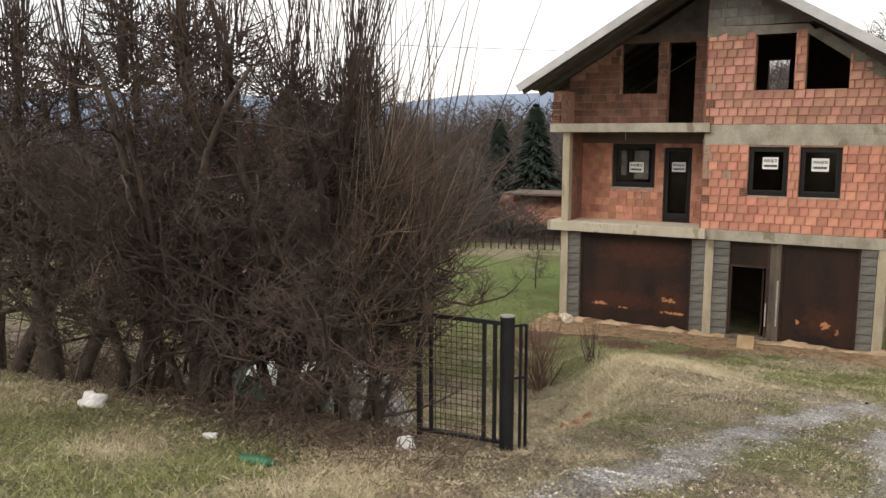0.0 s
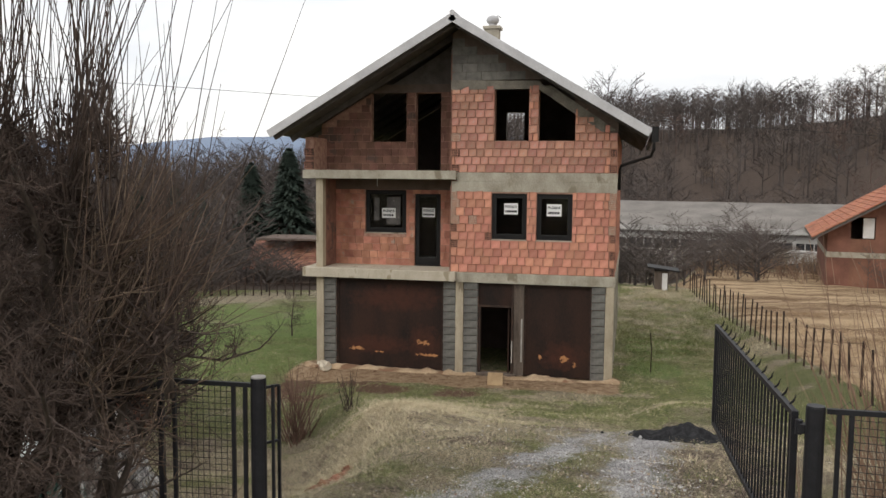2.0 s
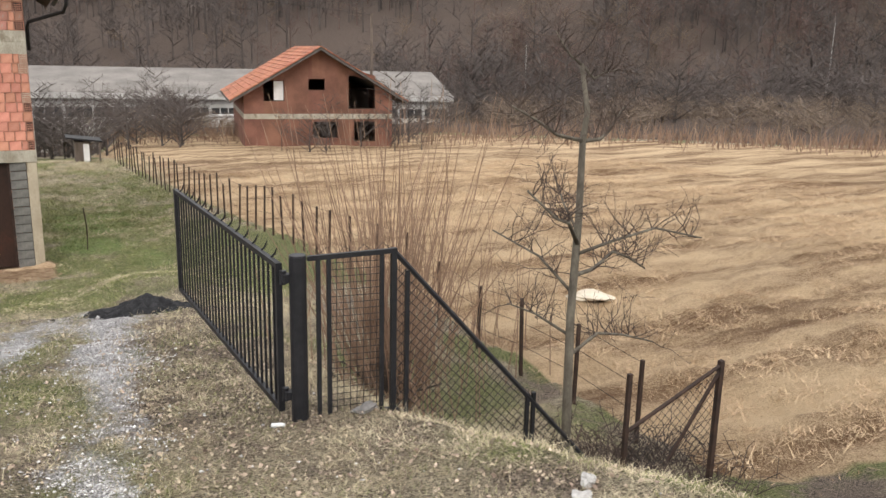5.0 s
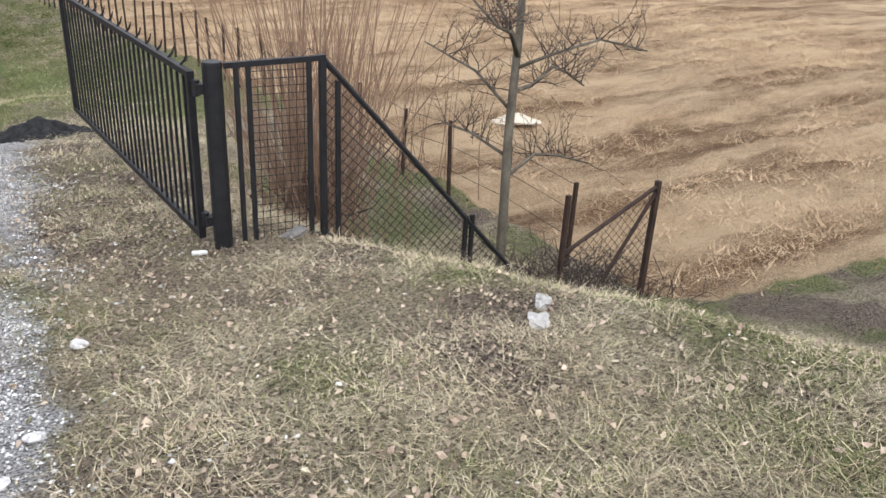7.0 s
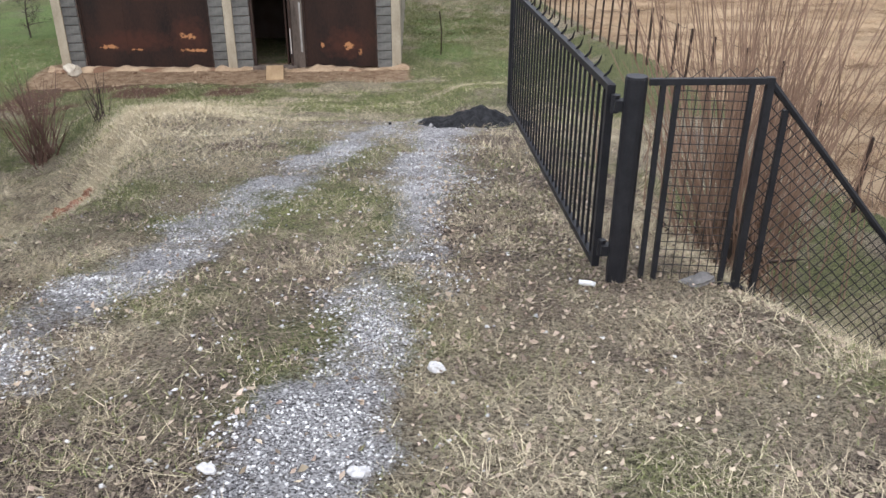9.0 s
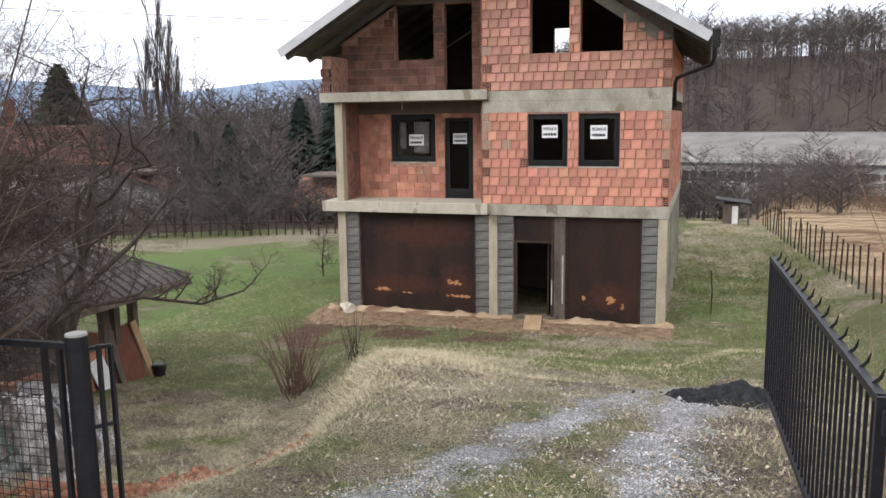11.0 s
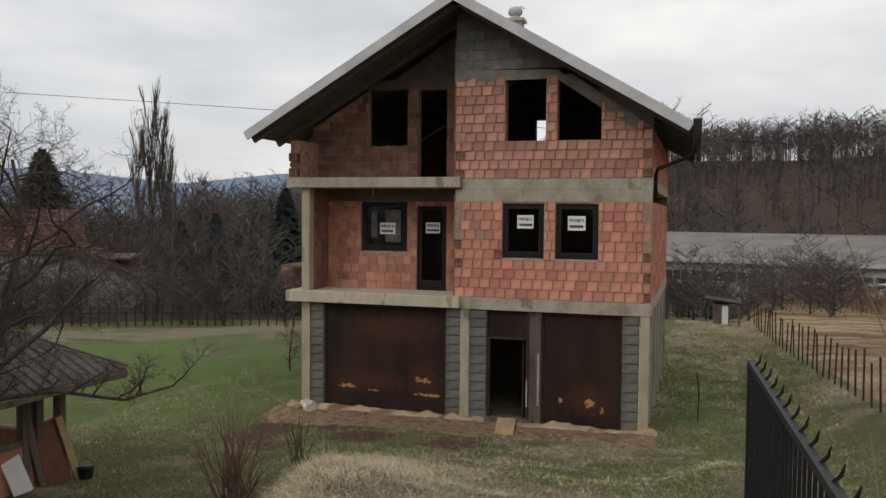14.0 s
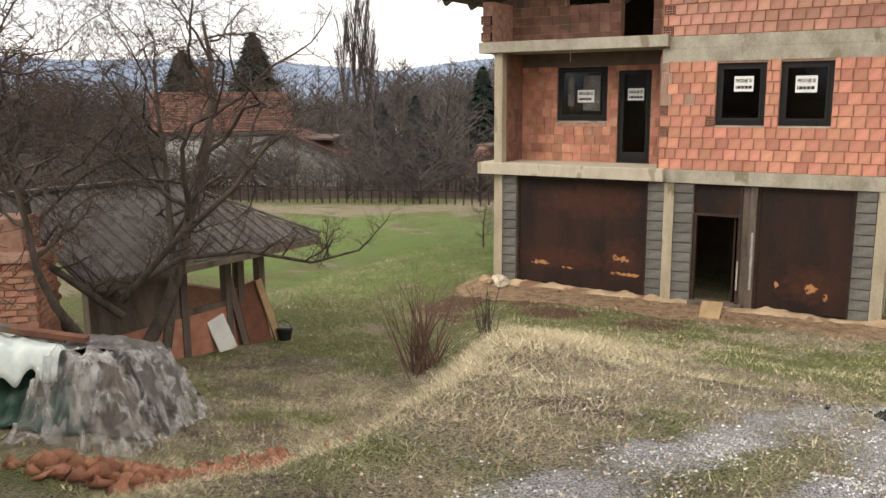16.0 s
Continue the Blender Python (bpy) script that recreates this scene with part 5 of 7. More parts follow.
HEDGE = [(9, 0.17, 0.03, 19, 0.40, 0.38, 0.75, 0.2), (6, 0.26, 0.05, 9, 0.52, 0.55, 0.6, 0.15), (4, 0.3, 0.04, 7, 0.55, 0.7, 0.6, 0.15), (3, 0.3, 0.02, 0, 0, 0, 0, 0)]
hedge_at = [
    (3.95, -15.6, [(0, 0, (0.15, -0.05, 1), 2.5, 0.075), (0.1, 0.1, (0.5, -0.1, 0.9), 2.2, 0.055), (0.05, 0.0, (-0.2, 0.0, 1), 2.3, 0.05)], [(0.4, 0.0, 2.0), (0.95, -0.1, 1.5), (0.1, -0.1, 2.5)]),
    (3.35, -15.75, [(0, 0, (0.05, 0.0, 1), 3.2, 0.08), (0.12, 0.1, (0.3, 0.0, 1), 3.0, 0.07), (-0.12, 0.05, (-0.15, 0.0, 1), 3.0, 0.06), (0.05, -0.1, (0.6, -0.05, 0.8), 2.4, 0.055)], [(0.1, 0.05, 3.0), (0.75, 0.2, 2.9), (0.5, 0.2, 2.2)]),
    (2.55, -16.0, [(0, 0, (-0.05, 0.0, 1), 3.5, 0.09), (0.16, -0.1, (0.1, 0.0, 1), 3.5, 0.08), (-0.14, 0.1, (-0.2, 0, 1), 3.2, 0.075), (-0.05, -0.12, (-0.02, 0, 1), 3.4, 0.08), (0.25, 0.05, (0.22, 0, 1), 3.2, 0.06), (-0.25, 0, (-0.45, 0, 0.9), 2.8, 0.05)], [(-0.1, 0, 3.5), (0.5, 0.0, 3.3), (-0.7, 0, 3.1)]),
    (1.95, -16.3, [(0, 0, (0.05, 0.0, 1), 3.6, 0.08), (0.1, 0.15, (0.3, 0.05, 1), 3.2, 0.06), (-0.15, 0, (-0.2, 0.0, 1), 3.2, 0.06)], [(0.1, 0, 3.5), (0.8, 0.1, 3.1)]),
    (0.2, -16.6, [(0, 0, (0.1, 0.0, 1), 3.4, 0.12), (0.2, 0.1, (0.3, 0.0, 1), 3.0, 0.09)], [(0.2, 0, 3.2), (0.7, 0, 2.8)]),
    (3.15, -15.5, [(0, 0, (0.1, 0.1, 1), 2.9, 0.09), (0.1, 0.2, (-0.3, 0.1, 1), 2.7, 0.08), (0.2, 0.0, (0.5, 0.1, 1), 2.6, 0.07)], [(0.2, 0.2, 2.6)]),
    (2.3, -15.8, [(0, 0, (0.1, 0.1, 1), 3.0, 0.09), (0.1, 0.2, (-0.3, 0.1, 1), 2.8, 0.08)], [(0.2, 0.2, 2.8)]),
    (1.0, -16.5, [(0, 0, (-0.1, 0.0, 1), 3.4, 0.13), (0.2, 0.1, (0.25, 0.0, 1), 3.1, 0.09)], [(-0.2, 0, 3.3), (0.6, 0, 3.0)]),
]
for i, (x, y, stems, heads) in enumerate(hedge_at):
    tree("pollard_tree", "bare pollarded tree with dense dark twigs and long shoots", x, y, stems, HEDGE, 40 + i, M_BARK, M_TWIG,
         pollard_heads(heads, 20, 2.3, 0.2, (0.13 if i < 2 else 0.02, 0.0, 0)))

# tan fan of thin shoots at the hedge's end
def fan(g_, rng_):
    for k in range(200):
        p = Vector((rng_.gauss(0, 0.25), rng_.gauss(0, 0.15), rng_.uniform(0.9, 2.2)))
        d = Vector((rng_.uniform(0.15, 1.0), rng_.gauss(-0.12, 0.22), rng_.uniform(0.0, 1.1))).normalized()
        ln = rng_.uniform(0.5, 1.35)
        g_[1].tube([p, p + d * ln * 0.5, p + d * ln + Vector((0, 0, 0.14 * ln))], [0.006, 0.0045, 0.002], 3, cap=False)


tree("hedge_bush", "bushy hedge end with fanned tan twigs", 4.3, -15.55, [(0, 0, (0.3, -0.15, 1), 1.9, 0.05), (-0.1, 0.0, (0.6, -0.15, 0.8), 1.6, 0.04), (-0.2, 0, (0.1, -0.1, 1), 2.0, 0.05)],
     [(6, 0.16, 0.03, 12, 0.42, 0.45, 0.7, 0.15), (4, 0.2, 0.05, 7, 0.55, 0.6, 0.6, 0.2), (3, 0.25, 0.05, 0, 0, 0, 0, 0)], 61, M_BARK, M_DEADSTEM, fan, "bush")

# low brush along the foot of the hedge
def brush(g_, rng_):
    for k in range(1300):
        bx, by = rng_.uniform(-4.6, 1.9), rng_.gauss(-0.15, 0.35)
        p = Vector((bx, by - 0.1 * bx, ground_z(3.6 + bx, -15.9 + by - 0.1 * bx) - ground_z(3.6, -15.9)))
        d = Vector((rng_.gauss(0, 0.9), rng_.gauss(0, 0.9), 0.8)).normalized()
        ln = rng_.uniform(0.1, 0.24 + 0.3 * rng_.random() ** 2 + (0.2 if bx < -2.2 else 0.0))
        g_[1].tube([p, p + d * ln * 0.5, p + d * ln + Vector((rng_.gauss(0, 0.1), rng_.gauss(0, 0.1), -0.05))], [0.005, 0.004, 0.002], 3, cap=False)


tree("undergrowth", "tangle of dry brown stems under the hedge", 3.6, -15.9, [], HEDGE, 71, M_BARK, M_DEADSTEM, brush, "undergrowth")

# old fruit tree by the shed
FRUIT = [(9, 0.17, 0.07, 11, 0.56, 0.55, 0.62, 0.42), (8, 0.3, 0.05, 9, 0.5, 0.55, 0.7, 0.2), (6, 0.36, 0.04, 7, 0.5, 0.6, 0.7, 0.15), (4, 0.36, 0.06, 5, 0.5, 0.6, 0.65, 0.2), (3, 0.3, 0.06, 0, 0, 0, 0, 0)]


def low_limbs(g_, rng_):
    """The two long limbs that reach out over the lawn and the shed."""
    limb = [(6, 0.16, 0.05, 9, 0.5, 0.5, 0.65, 0.1), (5, 0.25, 0.07, 6, 0.5, 0.6, 0.6, 0.2), (3, 0.25, 0.05, 0, 0, 0, 0, 0)]
    for pts, r in (([(0, 0, 1.3), (0.6, 0.5, 1.75), (1.2, 1.1, 1.8), (1.8, 1.7, 1.6), (2.3, 2.1, 1.75)], 0.045),
                   ([(0, 0, 1.2), (0.8, 0.2, 2.0), (1.5, 0.6, 2.7), (1.9, 0.9, 3.3)], 0.05),
                   ([(0, 0, 1.0), (-0.5, -0.6, 1.7), (-0.8, -1.3, 2.2), (-1.4, -1.8, 3.0)], 0.055)):
        v = [Vector(p) for p in pts]
        g_[0].tube(v, [r * (1 - 0.17 * i) for i in range(len(v))], 7, cap=False)
        for i in range(1, len(v)):
            for k in range(4):
                d = Vector((rng_.gauss(0.3, 0.6), rng_.gauss(0.2, 0.6), rng_.uniform(0.0, 1.0)))
                grow(g_, v[i].lerp(v[i - 1], rng_.random()), d, rng_.uniform(0.4, 0.85), 0.017, rng_, 0, limb)


tree("fruit_tree", "spreading leafless old fruit tree beside the shed", -0.35, -10.0, [(0, 0, (-0.05, 0.1, 1), 5.6, 0.11), (0.2, 0.12, (0.25, 0.35, 1), 5.2, 0.08), (-0.25, 0.0, (-0.6, -0.2, 1), 5.2, 0.085), (0.05, -0.2, (0.15, -0.55, 1), 4.8, 0.07)],
     FRUIT, 82, M_BARK, M_TWIG, low_limbs)

# pruned young tree in the ditch on the right
YOUNG = [(9, 0.05, 0.06, 15, 0.36, 0.6, 0.85, 0.22), (6, 0.24, 0.10, 8, 0.5, 0.65, 0.7, 0.2), (4, 0.28, 0.1, 4, 0.5, 0.6, 0.6, 0.2), (3, 0.2, 0.1, 0, 0, 0, 0, 0)]


def pruned_limbs(g_, rng_):
    """A stem that kinks where it was cut back, and level limbs that carry upright shoots."""
    twig = [(4, 0.22, 0.1, 4, 0.5, 0.6, 0.6, 0.2), (3, 0.25, 0.1, 0, 0, 0, 0, 0)]
    up = 0.97 - gz(12.5, -14.85)
    stem = [(-0.03, 0, -0.5), (-0.06, 0, 0.9), (-0.08, 0, 1.7), (-0.04, 0.02, 2.6), (-0.06, 0, 3.35), (-0.03, 0, 3.62), (-0.12, 0, 4.02)]
    limbs = [([(-0.06, 0, 3.35), (-0.4, -0.1, 3.42), (-0.62, -0.1, 3.55), (-0.93, -0.2, 3.68)], 0.02), ([(-0.06, 0, 3.35), (0.12, 0, 3.36), (0.3, 0.1, 3.42), (0.45, 0.1, 3.64)], 0.022),
             ([(-0.12, 0, 4.02), (0.02, 0, 3.9), (0.14, 0, 3.96), (0.26, 0, 3.98)], 0.014), ([(-0.12, 0, 4.02), (-0.25, 0, 4.1), (-0.41, 0, 4.3)], 0.012),
             ([(-0.05, 0, 2.4), (-0.3, -0.2, 2.65), (-0.5, -0.3, 2.72), (-0.87, -0.4, 3.0)], 0.022), ([(-0.05, 0, 2.1), (0.29, 0.2, 2.07), (0.6, 0.3, 2.2), (0.87, 0.4, 2.1), (1.2, 0.5, 1.92)], 0.022),
             ([(-0.05, 0, 2.3), (0.2, -0.2, 2.45), (0.6, -0.3, 2.56), (1.08, -0.4, 2.45)], 0.018), ([(-0.07, 0, 1.3), (0.4, 0.2, 1.4), (0.8, 0.3, 1.3), (1.3, 0.4, 1.12)], 0.02),
             ([(-0.07, 0, 1.5), (-0.35, 0.2, 1.7), (-0.6, 0.3, 1.8)], 0.016), ([(-0.05, 0, 1.9), (-0.2, 0.4, 2.2), (-0.5, 0.8, 2.4)], 0.018), ([(-0.05, 0, 2.5), (0.05, 0.4, 2.7), (0.2, 0.8, 2.9)], 0.016)]
    for pts, r in [(stem, 0.052)] + limbs:
        v = [Vector(p) + Vector((0, 0, up)) for p in pts]
        k = len(v)
        g_[0].tube(v, [r * (1 - 0.62 * i / (k - 1)) for i in range(k)], 7, cap=True)
        if r > 0.05:
            continue
        for i in range(k * 6):
            a = rng_.uniform(0.2, 1) * (k - 1)
            j = min(int(a), k - 2)
            d = Vector((rng_.gauss(0.1, 0.5), rng_.gauss(0, 0.5), rng_.uniform(-0.2, 1.2)))
            grow(g_, v[j].lerp(v[j + 1], a - j), d, rng_.uniform(0.15, 0.55), 0.0065, rng_, 0, twig)


tree("young_tree", "slender pruned young fruit tree without leaves", 12.5, -14.85, [], YOUNG, 91, M_BARKG, M_TWIG, pruned_limbs)


def ditch_tangle(g_, rng_):
    for k in range(750):
        bx, by = rng_.gauss(0.0, 0.55), rng_.gauss(0, 0.45)
        p = Vector((bx, by, ground_z(13.2 + bx, -14.9 + by) - ground_z(13.2, -14.9)))
        d = Vector((rng_.gauss(0, 0.7), rng_.gauss(0, 0.7), 1)).normalized()
        ln = rng_.uniform(0.15, 0.6)
        g_[1].tube([p, p + d * ln * 0.6, p + d * ln + Vector((rng_.gauss(0, 0.12), rng_.gauss(0, 0.12), -0.1))], [0.006, 0.005, 0.002], 3, cap=False)


tree("undergrowth", "dark tangle of dead stems in the ditch", 13.2, -14.9, [], YOUNG, 72, M_BARK, M_TWIG, ditch_tangle, "undergrowth")


def broom(n, length, lean, w, thick=1.0):
    def extra(g_, rng_):
        for k in range(n):
            p = Vector((rng_.gauss(0, w), rng_.gauss(0, w), -0.05))
            d = Vector((rng_.gauss(0, lean), rng_.gauss(0, lean), 1)).normalized()
            ln = length * rng_.uniform(0.5, 1.1)
            b = Vector((rng_.gauss(0, 0.06), rng_.gauss(0, 0.06), 0)) * ln
            g_[1].tube([p, p + d * ln * 0.35, p + d * ln * 0.7 + b * 0.4, p + d * ln + b], [0.0085 * thick, 0.0075 * thick, 0.005 * thick, 0.002], 3, cap=False)
            if rng_.random() < 0.6 * thick:
                q = p + d * ln * rng_.uniform(0.3, 0.7)
                g_[1].tube([q, q + (d + Vector((rng_.gauss(0, 0.25), rng_.gauss(0, 0.25), 0))).normalized() * ln * 0.35], [0.004, 0.002], 3, cap=False)
    return extra


tree("shrub", "tall coppiced shrub of thin tan shoots behind the fence", 10.75, -14.35, [(0, 0, (0, 0, 1), 0.75, 0.09), (0.1, 0.05, (0.5, 0, 1), 0.7, 0.06), (-0.1, 0, (-0.5, 0, 1), 0.7, 0.06), (0.05, -0.1, (0.3, -0.4, 1), 0.6, 0.05), (-0.05, -0.1, (-0.3, -0.3, 1), 0.6, 0.05)],
     [(5, 0.3, 0, 12, 0.8, 0.3, 0.75, 0.3), (4, 0.3, 0.1, 3, 0.6, 0.6, 0.6, 0.2), (3, 0.3, 0.1, 0, 0, 0, 0, 0)], 95, M_BARK, M_SHOOT, broom(120, 2.9, 0.2, 0.16), "shrub")
tree("shrub", "tall thin tan saplings in the dry field", 11.6, -12.6, [], HEDGE, 96, M_BARK, M_SHOOT, broom(70, 2.7, 0.12, 0.55), "shrub")
tree("shrub", "tall thin tan saplings in the dry field", 12.6, -11.0, [], HEDGE, 97, M_BARK, M_SHOOT, broom(55, 2.5, 0.12, 0.7), "shrub")
tree("bush", "bare multi-stemmed brown bush on the lawn", 2.08, -6.6, [], HEDGE, 98, M_BARK, M_REDTWIG, broom(44, 1.6, 0.36, 0.13, 1.6), "bush")
tree("bush", "small bare bush on the lawn bank", 3.1, -6.2, [], HEDGE, 99, M_BARK, M_TWIG, broom(16, 0.9, 0.3, 0.06), "bush")
tree("sapling", "small leafless sapling on the green lawn", -2.6, 4.2, [(0, 0, (0, 0, 1), 1.5, 0.03)], YOUNG, 100, M_BARK, M_TWIG)


# ---- distance ----
def bare_template(seed, n_limbs=9, spread=0.5, low=0.25):
    """Thin triangles for a leafless tree of height 1."""
    rng_ = random.Random(seed)
    tri = []

    def blade(a, b, w):
        d = (b - a)
        s = d.cross(Vector((rng_.gauss(0, 1), rng_.gauss(0, 1), 0.2)))
        s = s.normalized() * w if s.length > 1e-6 else Vector((w, 0, 0))
        tri.append((a - s, a + s, b))

    def limb(a, d, ln, w, lv):
        b = a + d * ln
        blade(a, b, w)
        if lv == 0:
            return
        for k in range(5 if lv > 1 else 4):
            s = rng_.uniform(0.3, 0.95)
            nd = (d + Vector((rng_.gauss(0, spread), rng_.gauss(0, spread), rng_.gauss(0.15, spread * 0.6)))).normalized()
            limb(a.lerp(b, s), nd, ln * rng_.uniform(0.4, 0.65), w * 0.5, lv - 1)

    top = 0.95 if low > 0.1 else 0.5
    blade(Vector((0, 0, -0.05)), Vector((0, 0, top)), 0.016)
    blade(Vector((0, 0, -0.05)), Vector((0, 0, top)), 0.016)
    for i in range(n_limbs):
        h = low + (0.65 if low > 0.1 else 0.45) * i / n_limbs
        a = rng_.uniform(0, 6.28)
        d = Vector((math.cos(a) * spread * 1.3, math.sin(a) * spread * 1.3, 0.8)).normalized()
        limb(Vector((0, 0, h)), d, 0.33 * (1.15 - h * 0.6), 0.008, 2)
    return np.array([[tuple(v) for v in t] for t in tri])


BARE = [bare_template(s) for s in range(4)]
SLIM = [bare_template(20 + s, 12, 0.17) for s in range(2)]


def scatter_trees(name, label, spots, templates, mat_, seed):
    """spots: rows of x, y, height, width factor."""
    rng_ = np.random.default_rng(seed)
    out = []
    for x, y, h, w in spots:
        t = templates[rng_.integers(len(templates))]
        a = rng_.uniform(0, 6.28)
        c, s = math.cos(a), math.sin(a)
        v = t.reshape(-1, 3)
        out.append(np.stack([(v[:, 0] * c - v[:, 1] * s) * h * w + x, (v[:, 0] * s + v[:, 1] * c) * h * w + y, v[:, 2] * h + gz(x, y)], 1))
    v = np.concatenate(out)
    return tagged(new(name, arrays_mesh(name, v, np.arange(len(v)).reshape(-1, 3), mat_)), label, "trees", kind="stuff")


def polar(az, r):
    return 8.3 - math.sin(radians(az)) * r, -21.2 + math.cos(radians(az)) * r


rng = random.Random(12)
BROAD = [bare_template(60 + s, 11, 0.85) for s in range(4)]
BUSHY = [bare_template(80 + s, 15, 0.75, 0.0) for s in range(4)]
FOREST = (("hillside_forest", "leafless grey-brown forest on the hillside", M_FARTWIG, 1900, (6, 10.5)),
          ("hillside_forest", "leafless reddish-brown forest on the hillside", M_FARRED, 1000, (5, 9)),
          ("hillside_brush", "tan brush and saplings on the hillside", M_FARTAN, 900, (2.5, 6)))
for k, (name, label, mat_, count, (ha, hb)) in enumerate(FOREST):
    spots = []
    while len(spots) < count:
        az, r = rng.uniform(-82, 14), 104 + 116 * rng.random() ** 0.8
        x, y = polar(az, r)
        patch = float(value_noise(x, y, 0.035, 80 + k)) + 0.6 * float(value_noise(x, y, 0.09, 84 + k))
        # a lighter clearing on the lower slope
        clearing = math.exp(-((az + 43) / 9) ** 2 - ((r - 128) / 16) ** 2)
        if k and az > -27 and rng.random() < 0.7:
            continue
        if rng.random() < (0.5 + 1.1 * patch) * (1 - 0.8 * clearing if k < 2 else 1):
            spots.append((x, y, rng.uniform(ha, hb), rng.uniform(0.9, 1.5)))
    scatter_trees(name, label, spots, (BARE + BROAD, BROAD, BUSHY)[k], mat_, 1 + 10 * k)
spots = []
for i in range(230):
    clump = 0.5 + 0.5 * math.sin(i * 0.21) * math.sin(i * 0.083 + 1)
    spots.append((*polar(-82 + 96 * (i + rng.random()) / 230, rng.uniform(200, 224)), 6 + 7.5 * clump * rng.uniform(0.5, 1.2) + 1.5 * rng.random(), rng.uniform(0.85, 1.3)))
scatter_trees("ridge_trees", "tall bare trees along the hill ridge", spots, BARE + BROAD, M_FARTWIG, 2)
spots = [(*polar(rng.uniform(20, 62), rng.uniform(46, 85)), rng.uniform(3, 6), rng.uniform(0.9, 1.5)) for i in range(260)]
spots += [(*polar(rng.uniform(15, 65), rng.uniform(90, 220)), rng.uniform(6, 11), rng.uniform(0.9, 1.5)) for i in range(520)]
spots += [(*polar(rng.uniform(9, 34), rng.uniform(95, 170)), rng.uniform(9, 14), rng.uniform(0.8, 1.3)) for i in range(200)]
scatter_trees("valley_thicket", "leafless orchard and thicket beyond the lawn", spots, BARE + BROAD, M_FARTWIG, 3)
spots = [(*polar(rng.uniform(22, 62), rng.uniform(38, 50)), rng.uniform(1.8, 4), rng.uniform(1, 1.5)) for i in range(150)]
scatter_trees("hedgerow", "dark leafless hedgerow behind the lawn fence", spots, BUSHY, M_FARTWIG, 6)
spots = [(*polar(rng.uniform(-9, 3), rng.uniform(46, 70)), rng.uniform(2.5, 5), rng.uniform(0.9, 1.4)) for i in range(80)]
spots += [(*polar(rng.uniform(-27, -14), rng.uniform(40, 62)), rng.uniform(2.0, 4.5), rng.uniform(0.8, 1.2)) for i in range(30)]
spots += [(*polar(rng.uniform(-75, -27), rng.uniform(66, 105)), rng.uniform(4, 8), rng.uniform(0.9, 1.5)) for i in range(130)]
scatter_trees("valley_brush", "bare brush round the factory and the field", spots, BUSHY + BROAD[:1], M_FARTWIG, 4)
spots = [(*polar(rng.uniform(-75, -24), rng.uniform(58, 104)), rng.uniform(1.5, 4.2), rng.uniform(1.2, 2.2)) for i in range(330)]
spots += [(*polar(rng.uniform(-14, 3), rng.uniform(50, 74)), rng.uniform(1.2, 2.6), rng.uniform(1.2, 2.0)) for i in range(70)]
scatter_trees("valley_scrub", "low tan scrub at the foot of the hill", spots, BUSHY, M_FARTAN, 5)
for az, r, h in ((-50.5, 128, 11), (-31.5, 120, 10), (-37.0, 116, 8)):
    x, y = polar(az, r)
    bt = thing("birch", "slim pale-barked leafless birch", "tree", at=(x, y, gz(x, y)))
    part("trunk", Geo().tube([(0, 0, -0.2), (0.1, 0, h * 0.5), (0.05, 0, h)], [0.12, 0.09, 0.03], 6), M_PALEBARK, bt)
    v = SLIM[0].reshape(-1, 3)
    new("crown", arrays_mesh("crown", v * h * np.array([0.5, 0.5, 1.0]), np.arange(len(v)).reshape(-1, 3), M_FARTWIG)).parent = bt
px, py = -57.3, 71.1
pop = thing("poplar", "tall slim leafless poplar", "tree", at=(px, py, gz(px, py)))
for k, (dx, h, w) in enumerate(((0, 21.5, 0.62), (1.6, 19, 0.62), (-1.9, 17, 0.6), (2.6, 15, 0.6))):
    t = np.concatenate([SLIM[0], SLIM[1], SLIM[k % 2][:, :, [1, 0, 2]]]).reshape(-1, 3)
    me = arrays_mesh("stem", np.stack([t[:, 0] * h * w + dx, t[:, 1] * h * w, t[:, 2] * h], 1), np.arange(len(t)).reshape(-1, 3), M_FARTWIG)
    new("stem", me).parent = pop


def conifer(x, y, h, w, seed, label="dark green pointed conifer"):
    t = thing("conifer", label, "tree", at=(x, y, gz(x, y)))
    rng_ = np.random.default_rng(seed)
    part("trunk", Geo().tube([(0, 0, -0.2), (0, 0, h * 0.9)], [w * 0.06, 0.03], 6), M_BARK, t)
    n = 5200
    s = rng_.random(n) ** 0.75
    ang = rng_.random(n) * 6.283
    layer = 0.75 + 0.25 * np.sin(s * 60 + np.floor(ang * 3) * 1.7)
    rad = w * 0.5 * (1 - s) ** 0.85 * layer * (0.35 + 0.65 * rng_.random(n) ** 0.4)
    z = h * (0.06 + 0.94 * s) - rad * 0.35
    c = np.stack([np.cos(ang) * rad, np.sin(ang) * rad, z], 1)
    out = np.stack([np.cos(ang), np.sin(ang), -0.35 + 0 * ang], 1)
    side = np.stack([-np.sin(ang), np.cos(ang), rng_.normal(0, 0.4, n)], 1)
    ln, wd = (h * 0.045 * (0.5 + rng_.random(n)))[:, None], (h * 0.016)
    v = np.stack([c - out * ln * 0.5 - side * wd, c - out * ln * 0.5 + side * wd, c + out * ln], 1).reshape(-1, 3)
    new("crown", arrays_mesh("crown", v, np.arange(len(v)).reshape(-1, 3), M_NEEDLE)).parent = t


